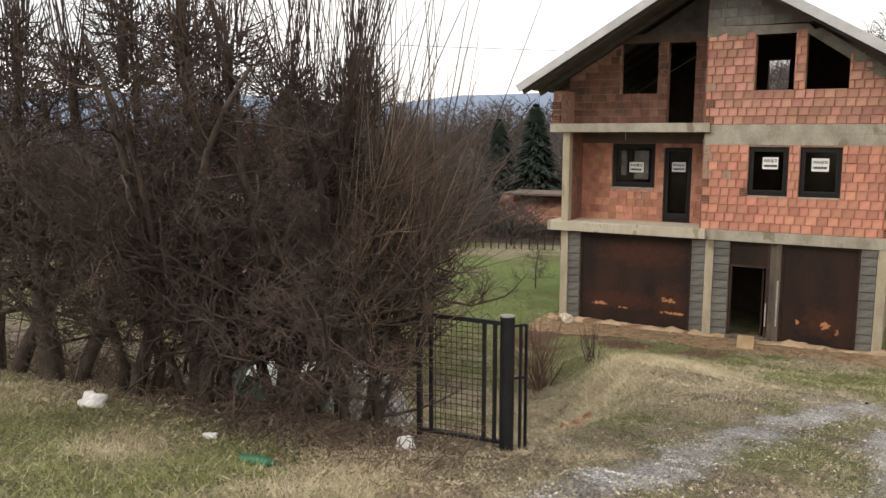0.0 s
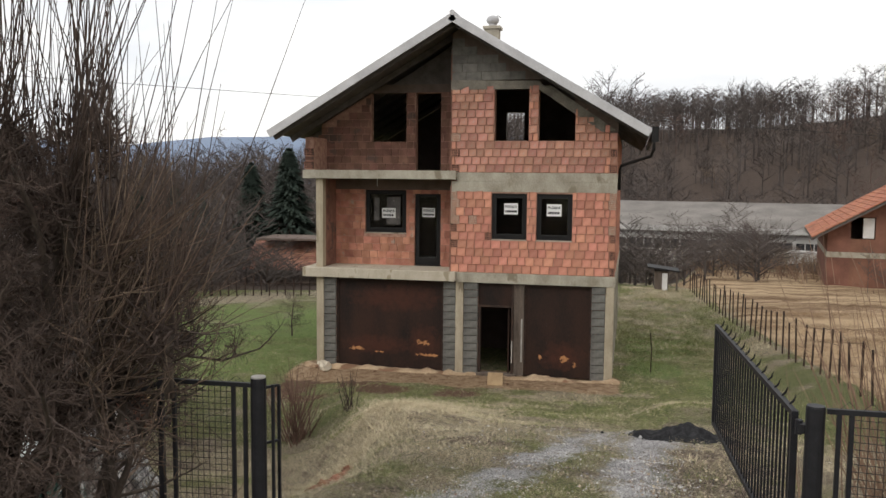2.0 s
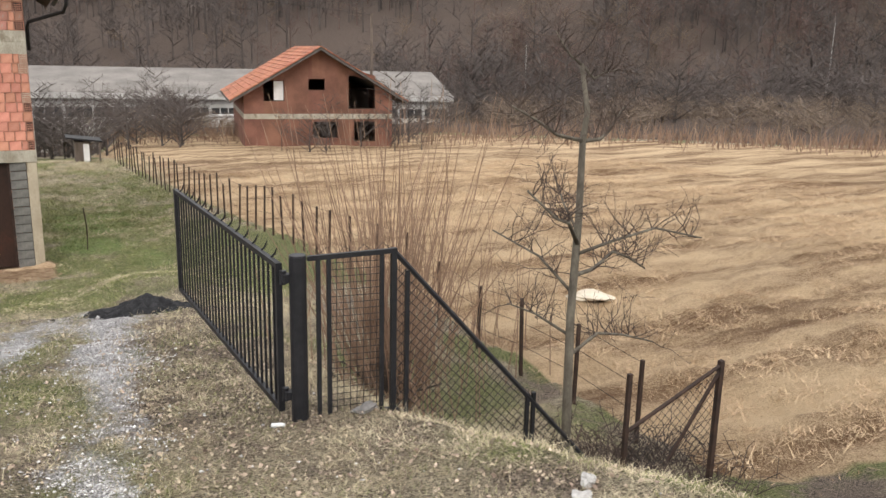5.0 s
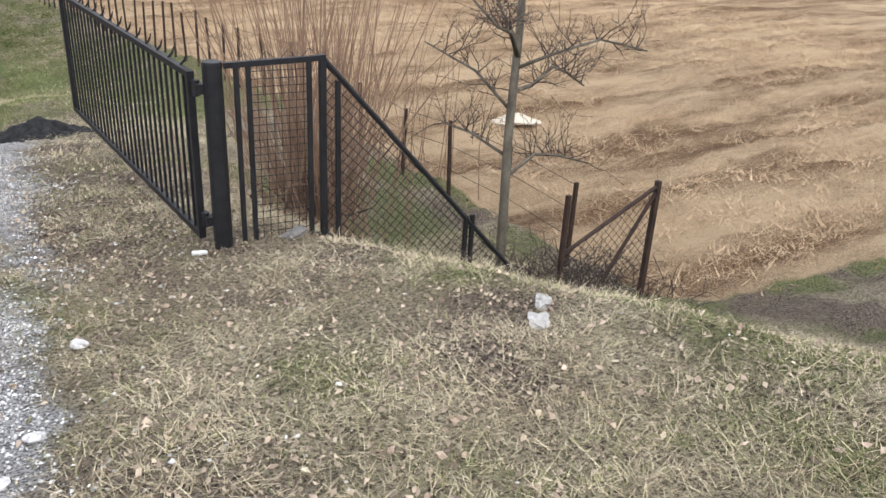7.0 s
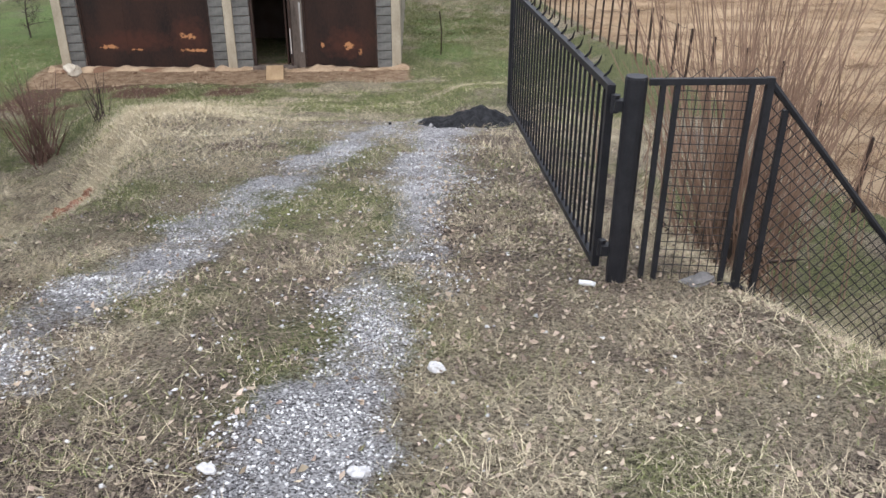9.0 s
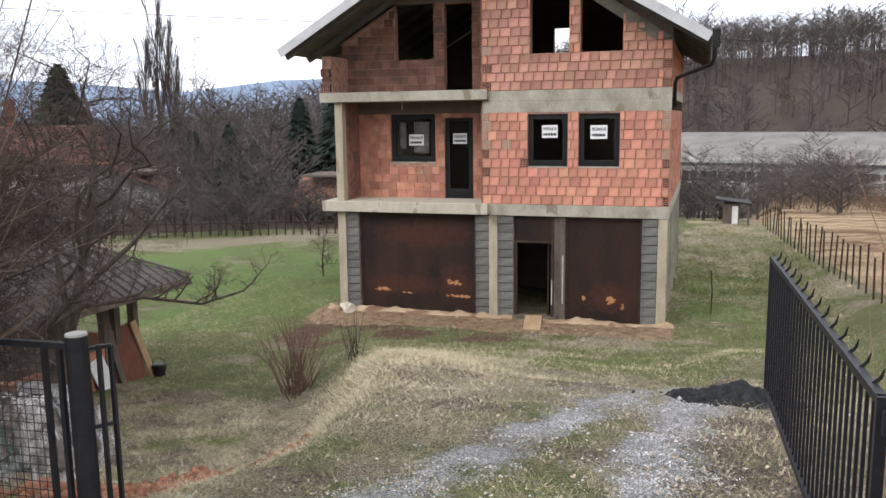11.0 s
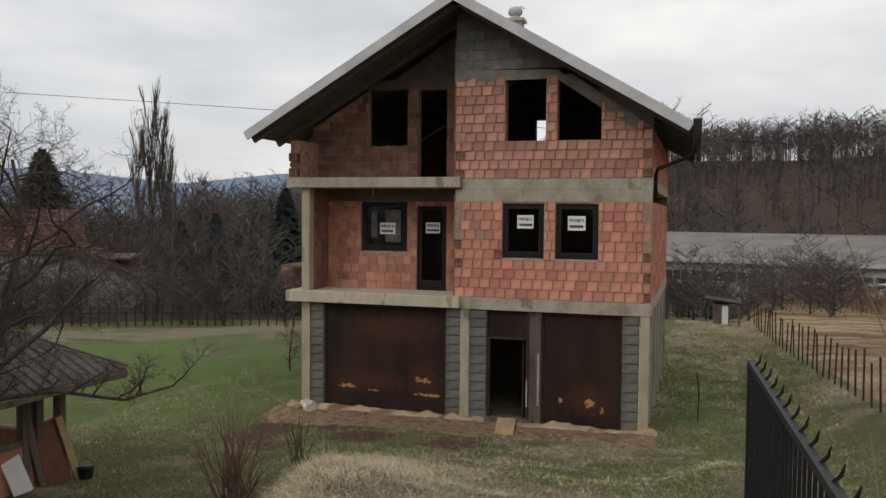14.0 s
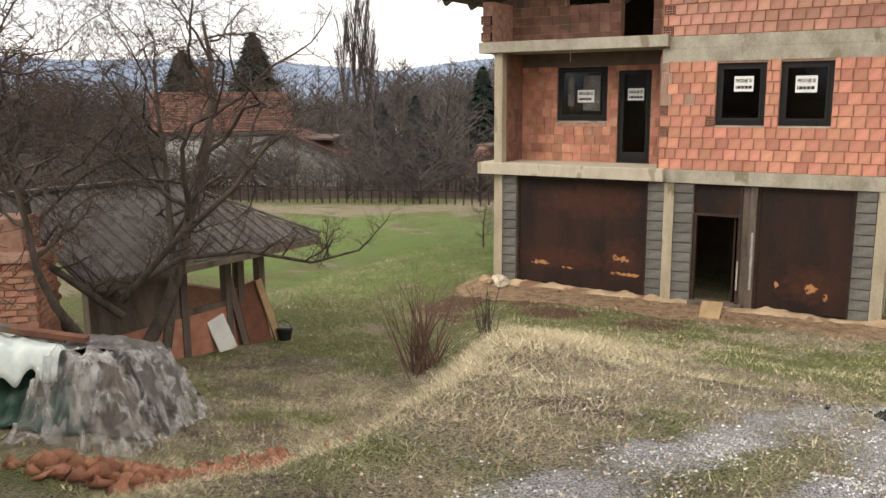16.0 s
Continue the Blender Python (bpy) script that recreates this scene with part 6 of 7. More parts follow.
for az, r, top, w, sd in ((23.3, 52, 2.2, 5.4, 1), (25.8, 56, 1.2, 4.4, 2), (40.2, 56, 3.3, 8.5, 3), (44.6, 57, 2.3, 8.0, 4), (30.8, 75, -0.4, 5, 5), (33.0, 78, -0.8, 5, 6), (29.2, 74, -0.9, 4.5, 7)):
    x, y = polar(az, r)
    conifer(x, y, 4.8 + r * math.tan(radians(top)) - gz(x, y), w, sd)


def tiled_slope(g_, p0, p1, p2, p3, rows, cols, t=0.05):
    """Overlapping tile strips between two edges: p0-p1 at the eave, p3-p2 at the ridge."""
    p0, p1, p2, p3 = map(Vector, (p0, p1, p2, p3))
    n_ = (p1 - p0).cross(p3 - p0).normalized()
    n_ = n_ if n_.z > 0 else -n_
    for r in range(rows):
        for c in range(cols):
            a, b = p0.lerp(p3, r / rows), p1.lerp(p2, r / rows)
            e, f_ = p0.lerp(p3, (r + 1.08) / rows), p1.lerp(p2, (r + 1.08) / rows)
            q = [a.lerp(b, c / cols), a.lerp(b, (c + 0.97) / cols), e.lerp(f_, (c + 0.97) / cols), e.lerp(f_, c / cols)]
            top = [q[0] + n_ * t, q[1] + n_ * t, q[2] + n_ * t * 0.4, q[3] + n_ * t * 0.4]
            k = len(g_.v)
            g_.v += [tuple(v_) for v_ in q + top]
            g_.f += [(k + 4, k + 5, k + 6, k + 7), (k, k + 1, k + 5, k + 4), (k + 1, k + 2, k + 6, k + 5), (k + 3, k, k + 4, k + 7)]


def small_house(name, label, at, yaw, w, d, h_eave, h_ridge, wall, tile, openings, over=0.5, slab=None, plinth=0):
    """A gable-fronted house; the gable faces -y of its own frame."""
    t = thing(name, label, "house")
    t.matrix_basis = pose(*at, 0, 0, yaw)
    g_ = Geo()
    xs = sorted({-w / 2, w / 2, *[v_ for o in openings for v_ in o[:2]]})
    top = lambda x: h_eave + (h_ridge - h_eave) * (1 - abs(x) / (w / 2))
    xs = sorted({*xs, 0.0})
    for a, b in zip(xs, xs[1:]):
        z = 0.0
        for o in sorted(o[2:] for o in openings if o[0] < (a + b) / 2 < o[1]):
            g_.box(a, b, -d / 2, -d / 2 + 0.25, z, o[0])
            z = o[1]
        g_.prism([(a, z), (b, z), (b, top(b)), (a, top(a))], -d / 2, -d / 2 + 0.25)
    part("front_wall", g_, wall, t)
    part("side_wall", Geo().box(-w / 2, -w / 2 + 0.25, -d / 2 + 0.25, d / 2, 0, h_eave), wall, t)
    part("side_wall", Geo().box(w / 2 - 0.25, w / 2, -d / 2 + 0.25, d / 2, 0, h_eave), wall, t)
    part("back_wall", Geo().prism([(-w / 2, 0), (w / 2, 0), (w / 2, h_eave), (0, h_ridge), (-w / 2, h_eave)], d / 2, d / 2 + 0.25), wall, t)
    k = (h_ridge - h_eave) / (w / 2)
    for s in (-1, 1):
        g_ = Geo()
        xe = s * (w / 2 + over)
        ze = h_eave - over * k + 0.06
        tiled_slope(g_, (xe, -d / 2 - over, ze), (xe, d / 2 + over, ze), (0, d / 2 + over, h_ridge + 0.06), (0, -d / 2 - over, h_ridge + 0.06), 16, 22)
        r_ = part("roof_slope", g_, tile, t)
        r_["kind"] = "stuff"
        part("rafter_layer", Geo().prism([(xe, ze - 0.02), (0, h_ridge + 0.03), (0, h_ridge - 0.12), (xe, ze - 0.16)], -d / 2 - over + 0.05, d / 2 + over), M_SOFFIT, r_)
    if slab:
        part("ring_beam", Geo().box(-w / 2 - 0.02, w / 2 + 0.02, -d / 2 - 0.02, d / 2, slab, slab + 0.28), M_CONC, t)
    part("inner_floor", Geo().box(-w / 2 + 0.25, w / 2 - 0.25, -d / 2 + 0.25, d / 2, (slab or 2.6) - 0.1, (slab or 2.6)).box(-w / 2 + 0.25, w / 2 - 0.25, 0.4, 0.6, 0, h_eave), M_DARKIN, t)
    return t


cx, cy = polar(-16.6, 51)
red = small_house("brick_house", "unfinished red brick house with orange tiled roof", (cx, cy, -1.7), -9, 8.1, 9.5, 4.45, 6.85, M_FARBRICK, M_TILE,
                  [(-3.0, -1.9, 4.0, 5.1), (-0.6, 0.3, 4.6, 5.2), (1.6, 3.1, 3.6, 5.4), (-0.4, 1.0, 2.0, 2.9), (1.9, 3.1, 1.8, 2.9), (-2.2, -0.6, -0.2, 0.35), (1.8, 3.3, -0.2, 0.35)], 0.75, slab=3.05)
part("window", Geo().box(-2.45, -1.95, -4.7, -4.64, 4.05, 5.05), M_WHITEWALL, red, "white window shutter")
cx, cy = polar(42.0, 50)
nb = small_house("neighbour_house", "white neighbour house with weathered red tile roof", (cx, cy, gz(cx, cy) - 0.2), -40, 5.6, 6.2, 3.3, 5.0, M_WHITEWALL, M_OLDTILE,
                 [(-2.0, -1.2, 1.0, 2.3), (0.6, 1.5, 1.9, 3.1)], 0.5)
part("chimney", Geo().box(0.6, 1.1, -1, -0.5, 5.0, 6.4), M_FARBRICK, nb)
cx, cy = polar(37.5, 50)
small_house("outbuilding", "grey plastered outbuilding behind the bare trees", (cx, cy, gz(cx, cy)), 30, 5.5, 5, 1.7, 2.9, M_GREYROCK, M_OLDTILE, [(-1.5, -0.4, 0.9, 2.0)], 0.4)
cx, cy = -8.6, 21.0
small_house("barn", "low dark wooden barn with orange tiled roof", (cx, cy, -0.7), 96, 3.6, 5.2, 1.25, 2.35, M_OLDWOOD, material("dull_red_tile", (0.25, 0.115, 0.08), (0.40, 0.205, 0.15), 2, 0.9, 0.3, 20, island=0.3), [(-1, 0.5, 0, 1.8)], 0.5)
cx, cy = polar(28, 135)
wb = thing("white_hall", "low white industrial hall in the valley", "building")
wb.matrix_basis = pose(cx, cy, gz(cx, cy), 0, 0, 25)
part("wall", Geo().box(-16, 16, 0, 12, 0, 5.5), M_WHITEWALL, wb)
part("roof", Geo().prism([(-16.5, 5.5), (16.5, 5.5), (16.5, 5.9), (-16.5, 5.9)], -0.5, 12.5), M_FACROOF, wb)

# long derelict factory
fx, fy = polar(-13, 90)
fac = thing("factory", "long derelict white factory hall with grey sheet roof", "building")
FB = -6.0
fac.matrix_basis = pose(fx, fy, FB, 0, 0, -13)
X0, X1, H = -52.0, 21.3, 6.3
part("lower_wall", Geo().box(X0, X1, 0, 0.3, 0, 3.9), M_PLASTER, fac, "stained pale plaster wall")
part("upper_wall", Geo().box(X0, X1, 0, 0.3, 4.9, H), M_FACWALL, fac)
part("end_wall", Geo().box(X1 - 0.3, X1, 0.3, 22, 0, H), M_PLASTER, fac)
part("added_inner_wall", Geo().box(X0, X1, 3.0, 3.2, 0, H), M_DARKGLASS, fac)
nwin = 26
for i in range(nwin + 1):
    x = X0 + (X1 - X0) * i / nwin
    part("column", Geo().box(x - 0.16, x + 0.16, -0.12, 0.0, 0, H), M_FACWALL, fac)
for i in range(nwin):
    a, b = X0 + (X1 - X0) * i / nwin + 0.16, X0 + (X1 - X0) * (i + 1) / nwin - 0.16
    wdw = part("window", Geo().box(a, b, 0.12, 0.16, 3.9, 4.9), M_DARKGLASS, fac)
    part("mullion", Geo().box((a * 2 + b) / 3 - 0.05, (a * 2 + b) / 3 + 0.05, 0.06, 0.12, 3.9, 4.9).box((a + 2 * b) / 3 - 0.05, (a + 2 * b) / 3 + 0.05, 0.06, 0.12, 3.9, 4.9), M_FACWALL, wdw)
for k, (y0, y1, z0, z1) in enumerate(((-0.7, 11, H, H + 2.35), (11, 22, H + 2.35, H))):
    part("roof_slope", Geo().poly([(X0, y0, z0), (X1 + 0.4, y0, z0), (X1 + 0.4, y1, z1), (X0, y1, z1)]).poly([(X0, y0, z0 - 0.2), (X0, y1, z1 - 0.2), (X1 + 0.4, y1, z1 - 0.2), (X1 + 0.4, y0, z0 - 0.2)]), M_FACROOF, fac)
part("fascia", Geo().box(X0, X1 + 0.4, -0.75, -0.68, H - 0.5, H + 0.05), M_FACWALL, fac)

# little field hut and the pale kerb of the far lane
hut = thing("garden_hut", "small dark board garden hut with a white door", "hut", at=(10.0, 20.5, gz(10.0, 20.5)))
part("wall", Geo().box(-0.4, 0.25, -0.6, 0.6, -0.2, 0.95), M_OLDWOOD, hut)
part("door", Geo().box(-0.05, 0.2, -0.64, -0.6, -0.1, 0.85), M_WHITEWALL, hut)
part("roof", Geo().prism([(-0.75, 1.12), (0.75, 0.93), (0.75, 0.99), (-0.75, 1.18)], -0.8, 0.8), M_FRAME, hut)
part("post", Geo().box(0.6, 0.68, -0.7, -0.62, -0.2, 0.95), M_OLDWOOD, hut)
g = Geo()
pts = [polar(-4 - 8 * i / 12, 62 + 1.5 * math.sin(i)) for i in range(13)]
lane = part("guard_rail", Geo().tube([(x, y, gz(x, y) + 0.9) for x, y in pts], 0.1, 5), M_WHITEWALL)
for x, y in pts[::3]:
    part("post", Geo().box(x - 0.1, x + 0.1, y - 0.1, y + 0.1, gz(x, y) - 0.2, gz(x, y) + 0.9), M_CONC, lane)
tagged(lane, "pale rail along the lane behind the field", "rail")
# overhead cable
wire = part("overhead_cable", Geo().tube([(-40 + 6 * s, 2.2 + 3.2 * s, 10.6 - 0.24 * s) for s in range(13)], 0.012, 4), M_FRAME)
tagged(wire, "thin black overhead cable", "cable")
for s in (0, 12):
    part("pole", Geo().tube([(-40 + 6 * s, 2.2 + 3.2 * s, gz(-40 + 6 * s, 2.2 + 3.2 * s) - 0.5), (-40 + 6 * s, 2.2 + 3.2 * s, 10.7 - 0.24 * s)], 0.11, 8), M_OLDWOOD, wire)


# ---- shed and yard things ----
shed = thing("garden_shed", "brick and timber garden shed with grey corrugated roof", "shed")
SA = 88
shed.matrix_basis = pose(-2.5, -7.75, -0.1, 0, 0, SA)
part("low_wall", Geo().box(-1.9, 1.45, -1.15, -1.0, -0.3, 0.85), M_SHEDBRICK, shed, "low orange brick wall")
part("low_wall", Geo().box(1.3, 1.45, -1.0, 1.3, -0.3, 0.85), M_SHEDBRICK, shed)
for x, y in ((-1.9, -1.1), (-0.3, -1.1), (0.62, -1.1), (0.9, -1.1), (1.38, -1.1), (1.38, 1.25), (-1.9, 1.25)):
    part("post", Geo().box(x - 0.07, x + 0.07, y - 0.07, y + 0.07, -0.2, 2.2), M_OLDWOOD, shed)
part("beam", Geo().box(-2.0, 1.5, -1.2, -1.05, 2.02, 2.2).box(1.3, 1.48, -1.05, 1.35, 2.02, 2.2), M_OLDWOOD, shed)
part("window_rail", Geo().box(-0.3, 1.4, -1.14, -1.08, 0.85, 0.95), M_OLDWOOD, shed)
part("cladding", Geo().box(-1.9, -0.35, -1.13, -1.08, 0.85, 2.05), M_OLDWOOD, shed)
EX0, EX1, EY, RX, EZ, RZ = -2.5, 2.1, 1.9, 0.35, 1.90, 2.92
for s in (-1, 1):
    g = Geo()
    for dz in (0.0, -0.035):
        g.v += [(EX0, s * EY, EZ + dz), (EX1, s * EY, EZ + dz), (RX, 0.0, RZ + dz), (EX0, 0.0, RZ + dz)]
    g.f += [(0, 1, 2, 3), (4, 7, 6, 5), (0, 4, 5, 1), (1, 5, 6, 2), (2, 6, 7, 3), (3, 7, 4, 0)]
    slope = part("roof_slope", g, M_SHEDROOF, shed, "grey ribbed sheet roof slope")
    for k in range(22):
        x = EX0 + 0.05 + k * 0.208
        top = 1.0 if x < RX else (EX1 - x) / (EX1 - RX)
        if top > 0.06:
            part("rib", Geo().bar((x, s * EY, EZ + 0.02), (x, s * EY * (1 - top), EZ + (RZ - EZ) * top + 0.02), 0.035, 0.04), M_SHEDROOF, slope)
    part("eave_board", Geo().box(EX0, EX1 - 0.02, s * EY - 0.03, s * EY - 0.005, EZ - 0.14, EZ - 0.04), M_OLDWOOD, slope)
g = Geo()
for dz in (0.0, -0.035):
    g.v += [(EX1, -EY, EZ + dz), (EX1, EY, EZ + dz), (RX, 0.0, RZ + dz)]
g.f += [(0, 1, 2), (3, 5, 4), (0, 3, 4, 1), (1, 4, 5, 2), (2, 5, 3, 0)]
hip = part("roof_hip", g, M_SHEDROOF, shed, "grey ribbed sheet hip end")
for s in (-1, 1):
    part("hip_cap", Geo().bar((EX1 + 0.02, s * EY, EZ + 0.04), (RX, 0, RZ + 0.05), 0.12, 0.04), M_SHEDROOF, hip)
part("ridge_cap", Geo().bar((EX0, 0, RZ + 0.04), (RX, 0, RZ + 0.04), 0.14, 0.05), M_SHEDROOF, hip)
oven = thing("brick_oven", "red brick oven stack with stepped chimney", "oven", at=(-1.15, -11.0, 0.0))
oven.rotation_euler.z = radians(38)
rows = 30
st_core = part("oven_body", Geo().box(-0.5, 0.42, -0.42, 0.42, -0.2, 2.25), M_MORTAR, oven)
OB = brick_mesh("brick", 0.235, 0.07, 0.1, M_SHEDBRICK, 51, 0.006)
for r in range(rows):
    for c in range(4):
        x = -0.5 + 0.245 * (c + (0.5 if r % 2 else 0.0)) + 0.1
        if x > 0.38:
            continue
        ob = new("brick", OB)
        ob.parent = st_core
        ob.location = (x, -0.40, -0.15 + r * 0.0805)
        ob = new("brick", OB)
        ob.parent = st_core
        ob.matrix_basis = pose(0.40, -0.3 + 0.245 * (c + (0.5 if r % 2 else 0)) * 0.85, -0.15 + r * 0.0805, 0, 0, 90)
part("cap", Geo().box(-0.55, 0.5, -0.5, 0.5, 2.25, 2.35), M_MORTAR, oven)
part("flue", Geo().box(-0.35, 0.3, -0.3, 0.3, 2.35, 2.75), M_MORTAR, oven)


def leaning(name, label, x, y, yaw, tilt, w, h, t, mat_, category="board", roll=0):
    b = tagged(part(name, Geo().box(-w / 2, w / 2, -t / 2, t / 2, 0, h), mat_, None, "", bevel=0.004), label, category)
    b.matrix_basis = pose(x, y, gz(x, y) - 0.03, tilt, roll, yaw)
    return b


leaning("loose_panel", "white flat panel leaning on the shed wall", -1.2, -7.35, 88, -14, 0.36, 0.72, 0.03, M_WHITE, roll=-14)
leaning("door_panel", "brown wooden door leaning on the shed", -1.2, -6.6, 88, -8, 0.5, 1.1, 0.05, M_REDBOARD, roll=-8)
leaning("plank", "pale weathered plank leaning on the shed", -1.1, -6.25, 88, -8, 0.14, 1.2, 0.04, M_WOOD, roll=-14)
leaning("plank", "dark weathered plank leaning on the shed", -1.2, -6.95, 88, -8, 0.14, 1.25, 0.04, M_OLDWOOD, roll=-8)
bx, by = -1.0, -6.2
bucket = thing("bucket", "black plastic bucket on the grass", "bucket", at=(bx, by, gz(bx, by)))
part("body", Geo().tube([(0, 0, 0), (0, 0, 0.02), (0, 0, 0.2), (0, 0, 0.21)], [0.1, 0.11, 0.14, 0.15], 14), M_BLACKP, bucket, smooth=True)
part("handle", Geo().tube([(-0.15, 0, 0.2), (-0.12, 0, 0.31), (0, 0, 0.35), (0.12, 0, 0.31), (0.15, 0, 0.2)], 0.006, 5), M_BLACKP, bucket)


# heap under plastic sheets
def draped(name, mat_, x0, x1, y0, y1, top, seed, parent, nx=64, ny=52, ragged=0.12, label="", ang=0.0, fold=0.05):
    rng_ = np.random.default_rng(seed)
    u, w_ = np.meshgrid(np.linspace(0, 1, nx), np.linspace(0, 1, ny))
    x = x0 + (x1 - x0) * u + rng_.normal(0, ragged * 0.12, u.shape)
    y = y0 + (y1 - y0) * w_ + rng_.normal(0, ragged * 0.12, u.shape)
    e = np.minimum(np.minimum(u, 1 - u) * (x1 - x0), np.minimum(w_, 1 - w_) * (y1 - y0))
    z = top * smooth(-0.05, 0.42, e) + fold * value_noise(x, y, 3.2, seed) + fold * 0.9 * value_noise(x * 2.2 + y, y, 6, seed + 1) + fold * 2.2 * np.abs(value_noise(x * 1.2 + y * 0.6, y - x * 0.5, 4.3, seed + 2)) - fold * 0.4 + 0.02
    c, s = math.cos(ang), math.sin(ang)
    mx, my = (x0 + x1) / 2, (y0 + y1) / 2
    X, Y = mx + (x - mx) * c - (y - my) * s, my + (x - mx) * s + (y - my) * c
    Z = ground_z(X, Y) + np.maximum(z, 0.012)
    i = (np.arange(ny - 1)[:, None] * nx + np.arange(nx - 1)[None]).ravel()
    ob = new(name, arrays_mesh(name, np.stack([X.ravel(), Y.ravel(), Z.ravel()], 1), np.stack([i, i + 1, i + 1 + nx, i + nx], 1), mat_, True))
    ob.parent = parent
    if label:
        ob["label"] = label
    sol = ob.modifiers.new("thickness", "SOLIDIFY")
    sol.thickness = 0.004
    return ob


heap = thing("covered_heap", "firewood heap under pale and grey plastic sheets", "heap")
draped("wood_pile", M_OLDWOOD, -0.7, 1.65, -12.28, -10.58, 0.70, 4, heap, label="stacked old wood", ang=0.5, fold=0.04)
draped("green_tarp", M_DGREEN, -0.95, 1.2, -12.68, -10.78, 0.72, 5, heap, label="dark green tarpaulin", ang=0.5)
def laid(name, mat_, x0, x1, y0, y1, seed, label, lift):
    """A sheet laid over the heap's top, hanging a little over its edge."""
    nx = ny = 60
    u, w_ = np.meshgrid(np.linspace(0, 1, nx), np.linspace(0, 1, ny))
    x = x0 + (x1 - x0) * u + 0.06 * value_noise(w_ * 3, u, 4, seed)
    y = y0 + (y1 - y0) * w_ + 0.1 * value_noise(u * 3, w_, 4, seed + 1)
    e = np.minimum(np.minimum(x + 0.7, 1.65 - x), np.minimum(y + 12.5, -10.58 - y))
    z = 0.80 * smooth(-0.12, 0.34, e) + lift + 0.09 * np.abs(value_noise(x * 1.2 + y * 0.6, y - x * 0.5, 3.1, seed + 2)) + 0.04 * value_noise(x * 2 + y, y, 6, seed + 3)
    mx, my, c, s_ = 0.475, -11.43, math.cos(0.5), math.sin(0.5)
    X, Y = mx + (x - mx) * c - (y - my) * s_, my + (x - mx) * s_ + (y - my) * c
    Z = ground_z(X, Y) + np.maximum(z, 0.015)
    i = (np.arange(ny - 1)[:, None] * nx + np.arange(nx - 1)[None]).ravel()
    ob = new(name, arrays_mesh(name, np.stack([X.ravel(), Y.ravel(), Z.ravel()], 1), np.stack([i, i + 1, i + 1 + nx, i + nx], 1), mat_, True))
    ob.parent = heap
    ob["label"] = label
    ob.modifiers.new("thickness", "SOLIDIFY").thickness = 0.004


laid("pale_sheet", M_TARP, -0.75, 0.85, -12.36, -10.5, 6, "pale green crumpled plastic sheet", 0.07)
laid("dark_sheet", M_GREYTARP, 0.5, 1.66, -11.9, -10.5, 16, "dark grey tarpaulin", 0.10)
draped("clear_sheet", M_FILM, 0.72, 1.95, -12.62, -10.2, 0.86, 7, heap, label="clear torn plastic sheet", ang=0.5, fold=0.11)
for k, (a, b, t) in enumerate((((-0.3, -12.1, 1.05), (0.8, -11.6, 1.05), 0.07), ((0.3, -11.9, 1.05), (1.0, -11.5, 1.05), 0.06))):
    p = tagged(part("plank", Geo().bar((a[0], a[1], gz(a[0], a[1]) + a[2] - 0.08), (b[0], b[1], gz(b[0], b[1]) + b[2] - 0.08), 0.12, t), M_OLDWOOD if k == 0 else M_REDBOARD), "old plank weighing down the plastic sheet", "plank")


def rock(name, label, x, y, s, seed, mat_, flat=0.6, category="stone"):
    bm = bmesh.new()
    bmesh.ops.create_icosphere(bm, subdivisions=3, radius=1)
    rng_ = random.Random(seed)
    off = Vector((rng_.uniform(0, 50), rng_.uniform(0, 50), 0))
    for v_ in bm.verts:
        v_.co *= 1 + 0.55 * noise.noise(v_.co * 1.1 + off) + 0.2 * noise.noise(v_.co * 3 + off)
        v_.co = Vector((v_.co.x * s[0], v_.co.y * s[1], v_.co.z * s[2] if len(s) > 2 else v_.co.z * s[0] * flat))
    me = bpy.data.meshes.new(name)
    bm.to_mesh(me)
    bm.free()
    me.materials.append(mat_)
    ob = tagged(new(name, me), label, category)
    ob.matrix_basis = pose(x, y, gz(x, y) + (s[2] if len(s) > 2 else s[0] * flat) * 0.45, 0, 0, rng_.uniform(0, 360))
    return ob


rock("boulder", "pale limestone boulder by the house corner", 0.30, -0.35, (0.24, 0.18, 0.15), 1, M_ROCK)
rock("stone", "grey stone at the foot of the fence panel", 10.06, -15.62, (0.11, 0.06, 0.035), 2, M_ROCKDARK)
rock("stone", "pale stone lying in the wheel track", 8.487, -16.72, (0.045, 0.03), 3, M_STONE)
rock("stone", "pale stone lying in the wheel track", 7.64, -17.53, (0.04, 0.025), 4, M_STONE)
rock("stone", "flat pale stone at the edge of the drive", 8.05, -17.84, (0.038, 0.03), 5, M_STONE)
rock("stone", "flat pale stone at the edge of the drive", 8.19, -17.56, (0.036, 0.03), 6, M_STONE)
rock("litter_bag", "crumpled white plastic bag by the fence", 4.86, -16.0, (0.075, 0.08, 0.075), 7, M_PLASTICW, category="litter")
rock("litter_bag", "crumpled white plastic bag under the hedge", 2.2, -16.95, (0.12, 0.06, 0.09), 8, M_PLASTICW, category="litter")
rock("litter_bag", "small white litter under the hedge", 3.62, -16.95, (0.06, 0.04, 0.03), 9, M_PLASTICW, category="litter")
rock("litter_bag", "torn white plastic in the ditch", 13.5, -15.45, (0.1, 0.07, 0.05), 10, M_PLASTICW, category="litter")
rock("field_stone", "pale flat stone in the brown field", 16.8, -9.3, (0.42, 0.3, 0.07), 11, M_ROCK)
rock("stone", "grey concrete lump on the bank", 10.47, -17.78, (0.075, 0.055, 0.035), 12, M_LUMP)
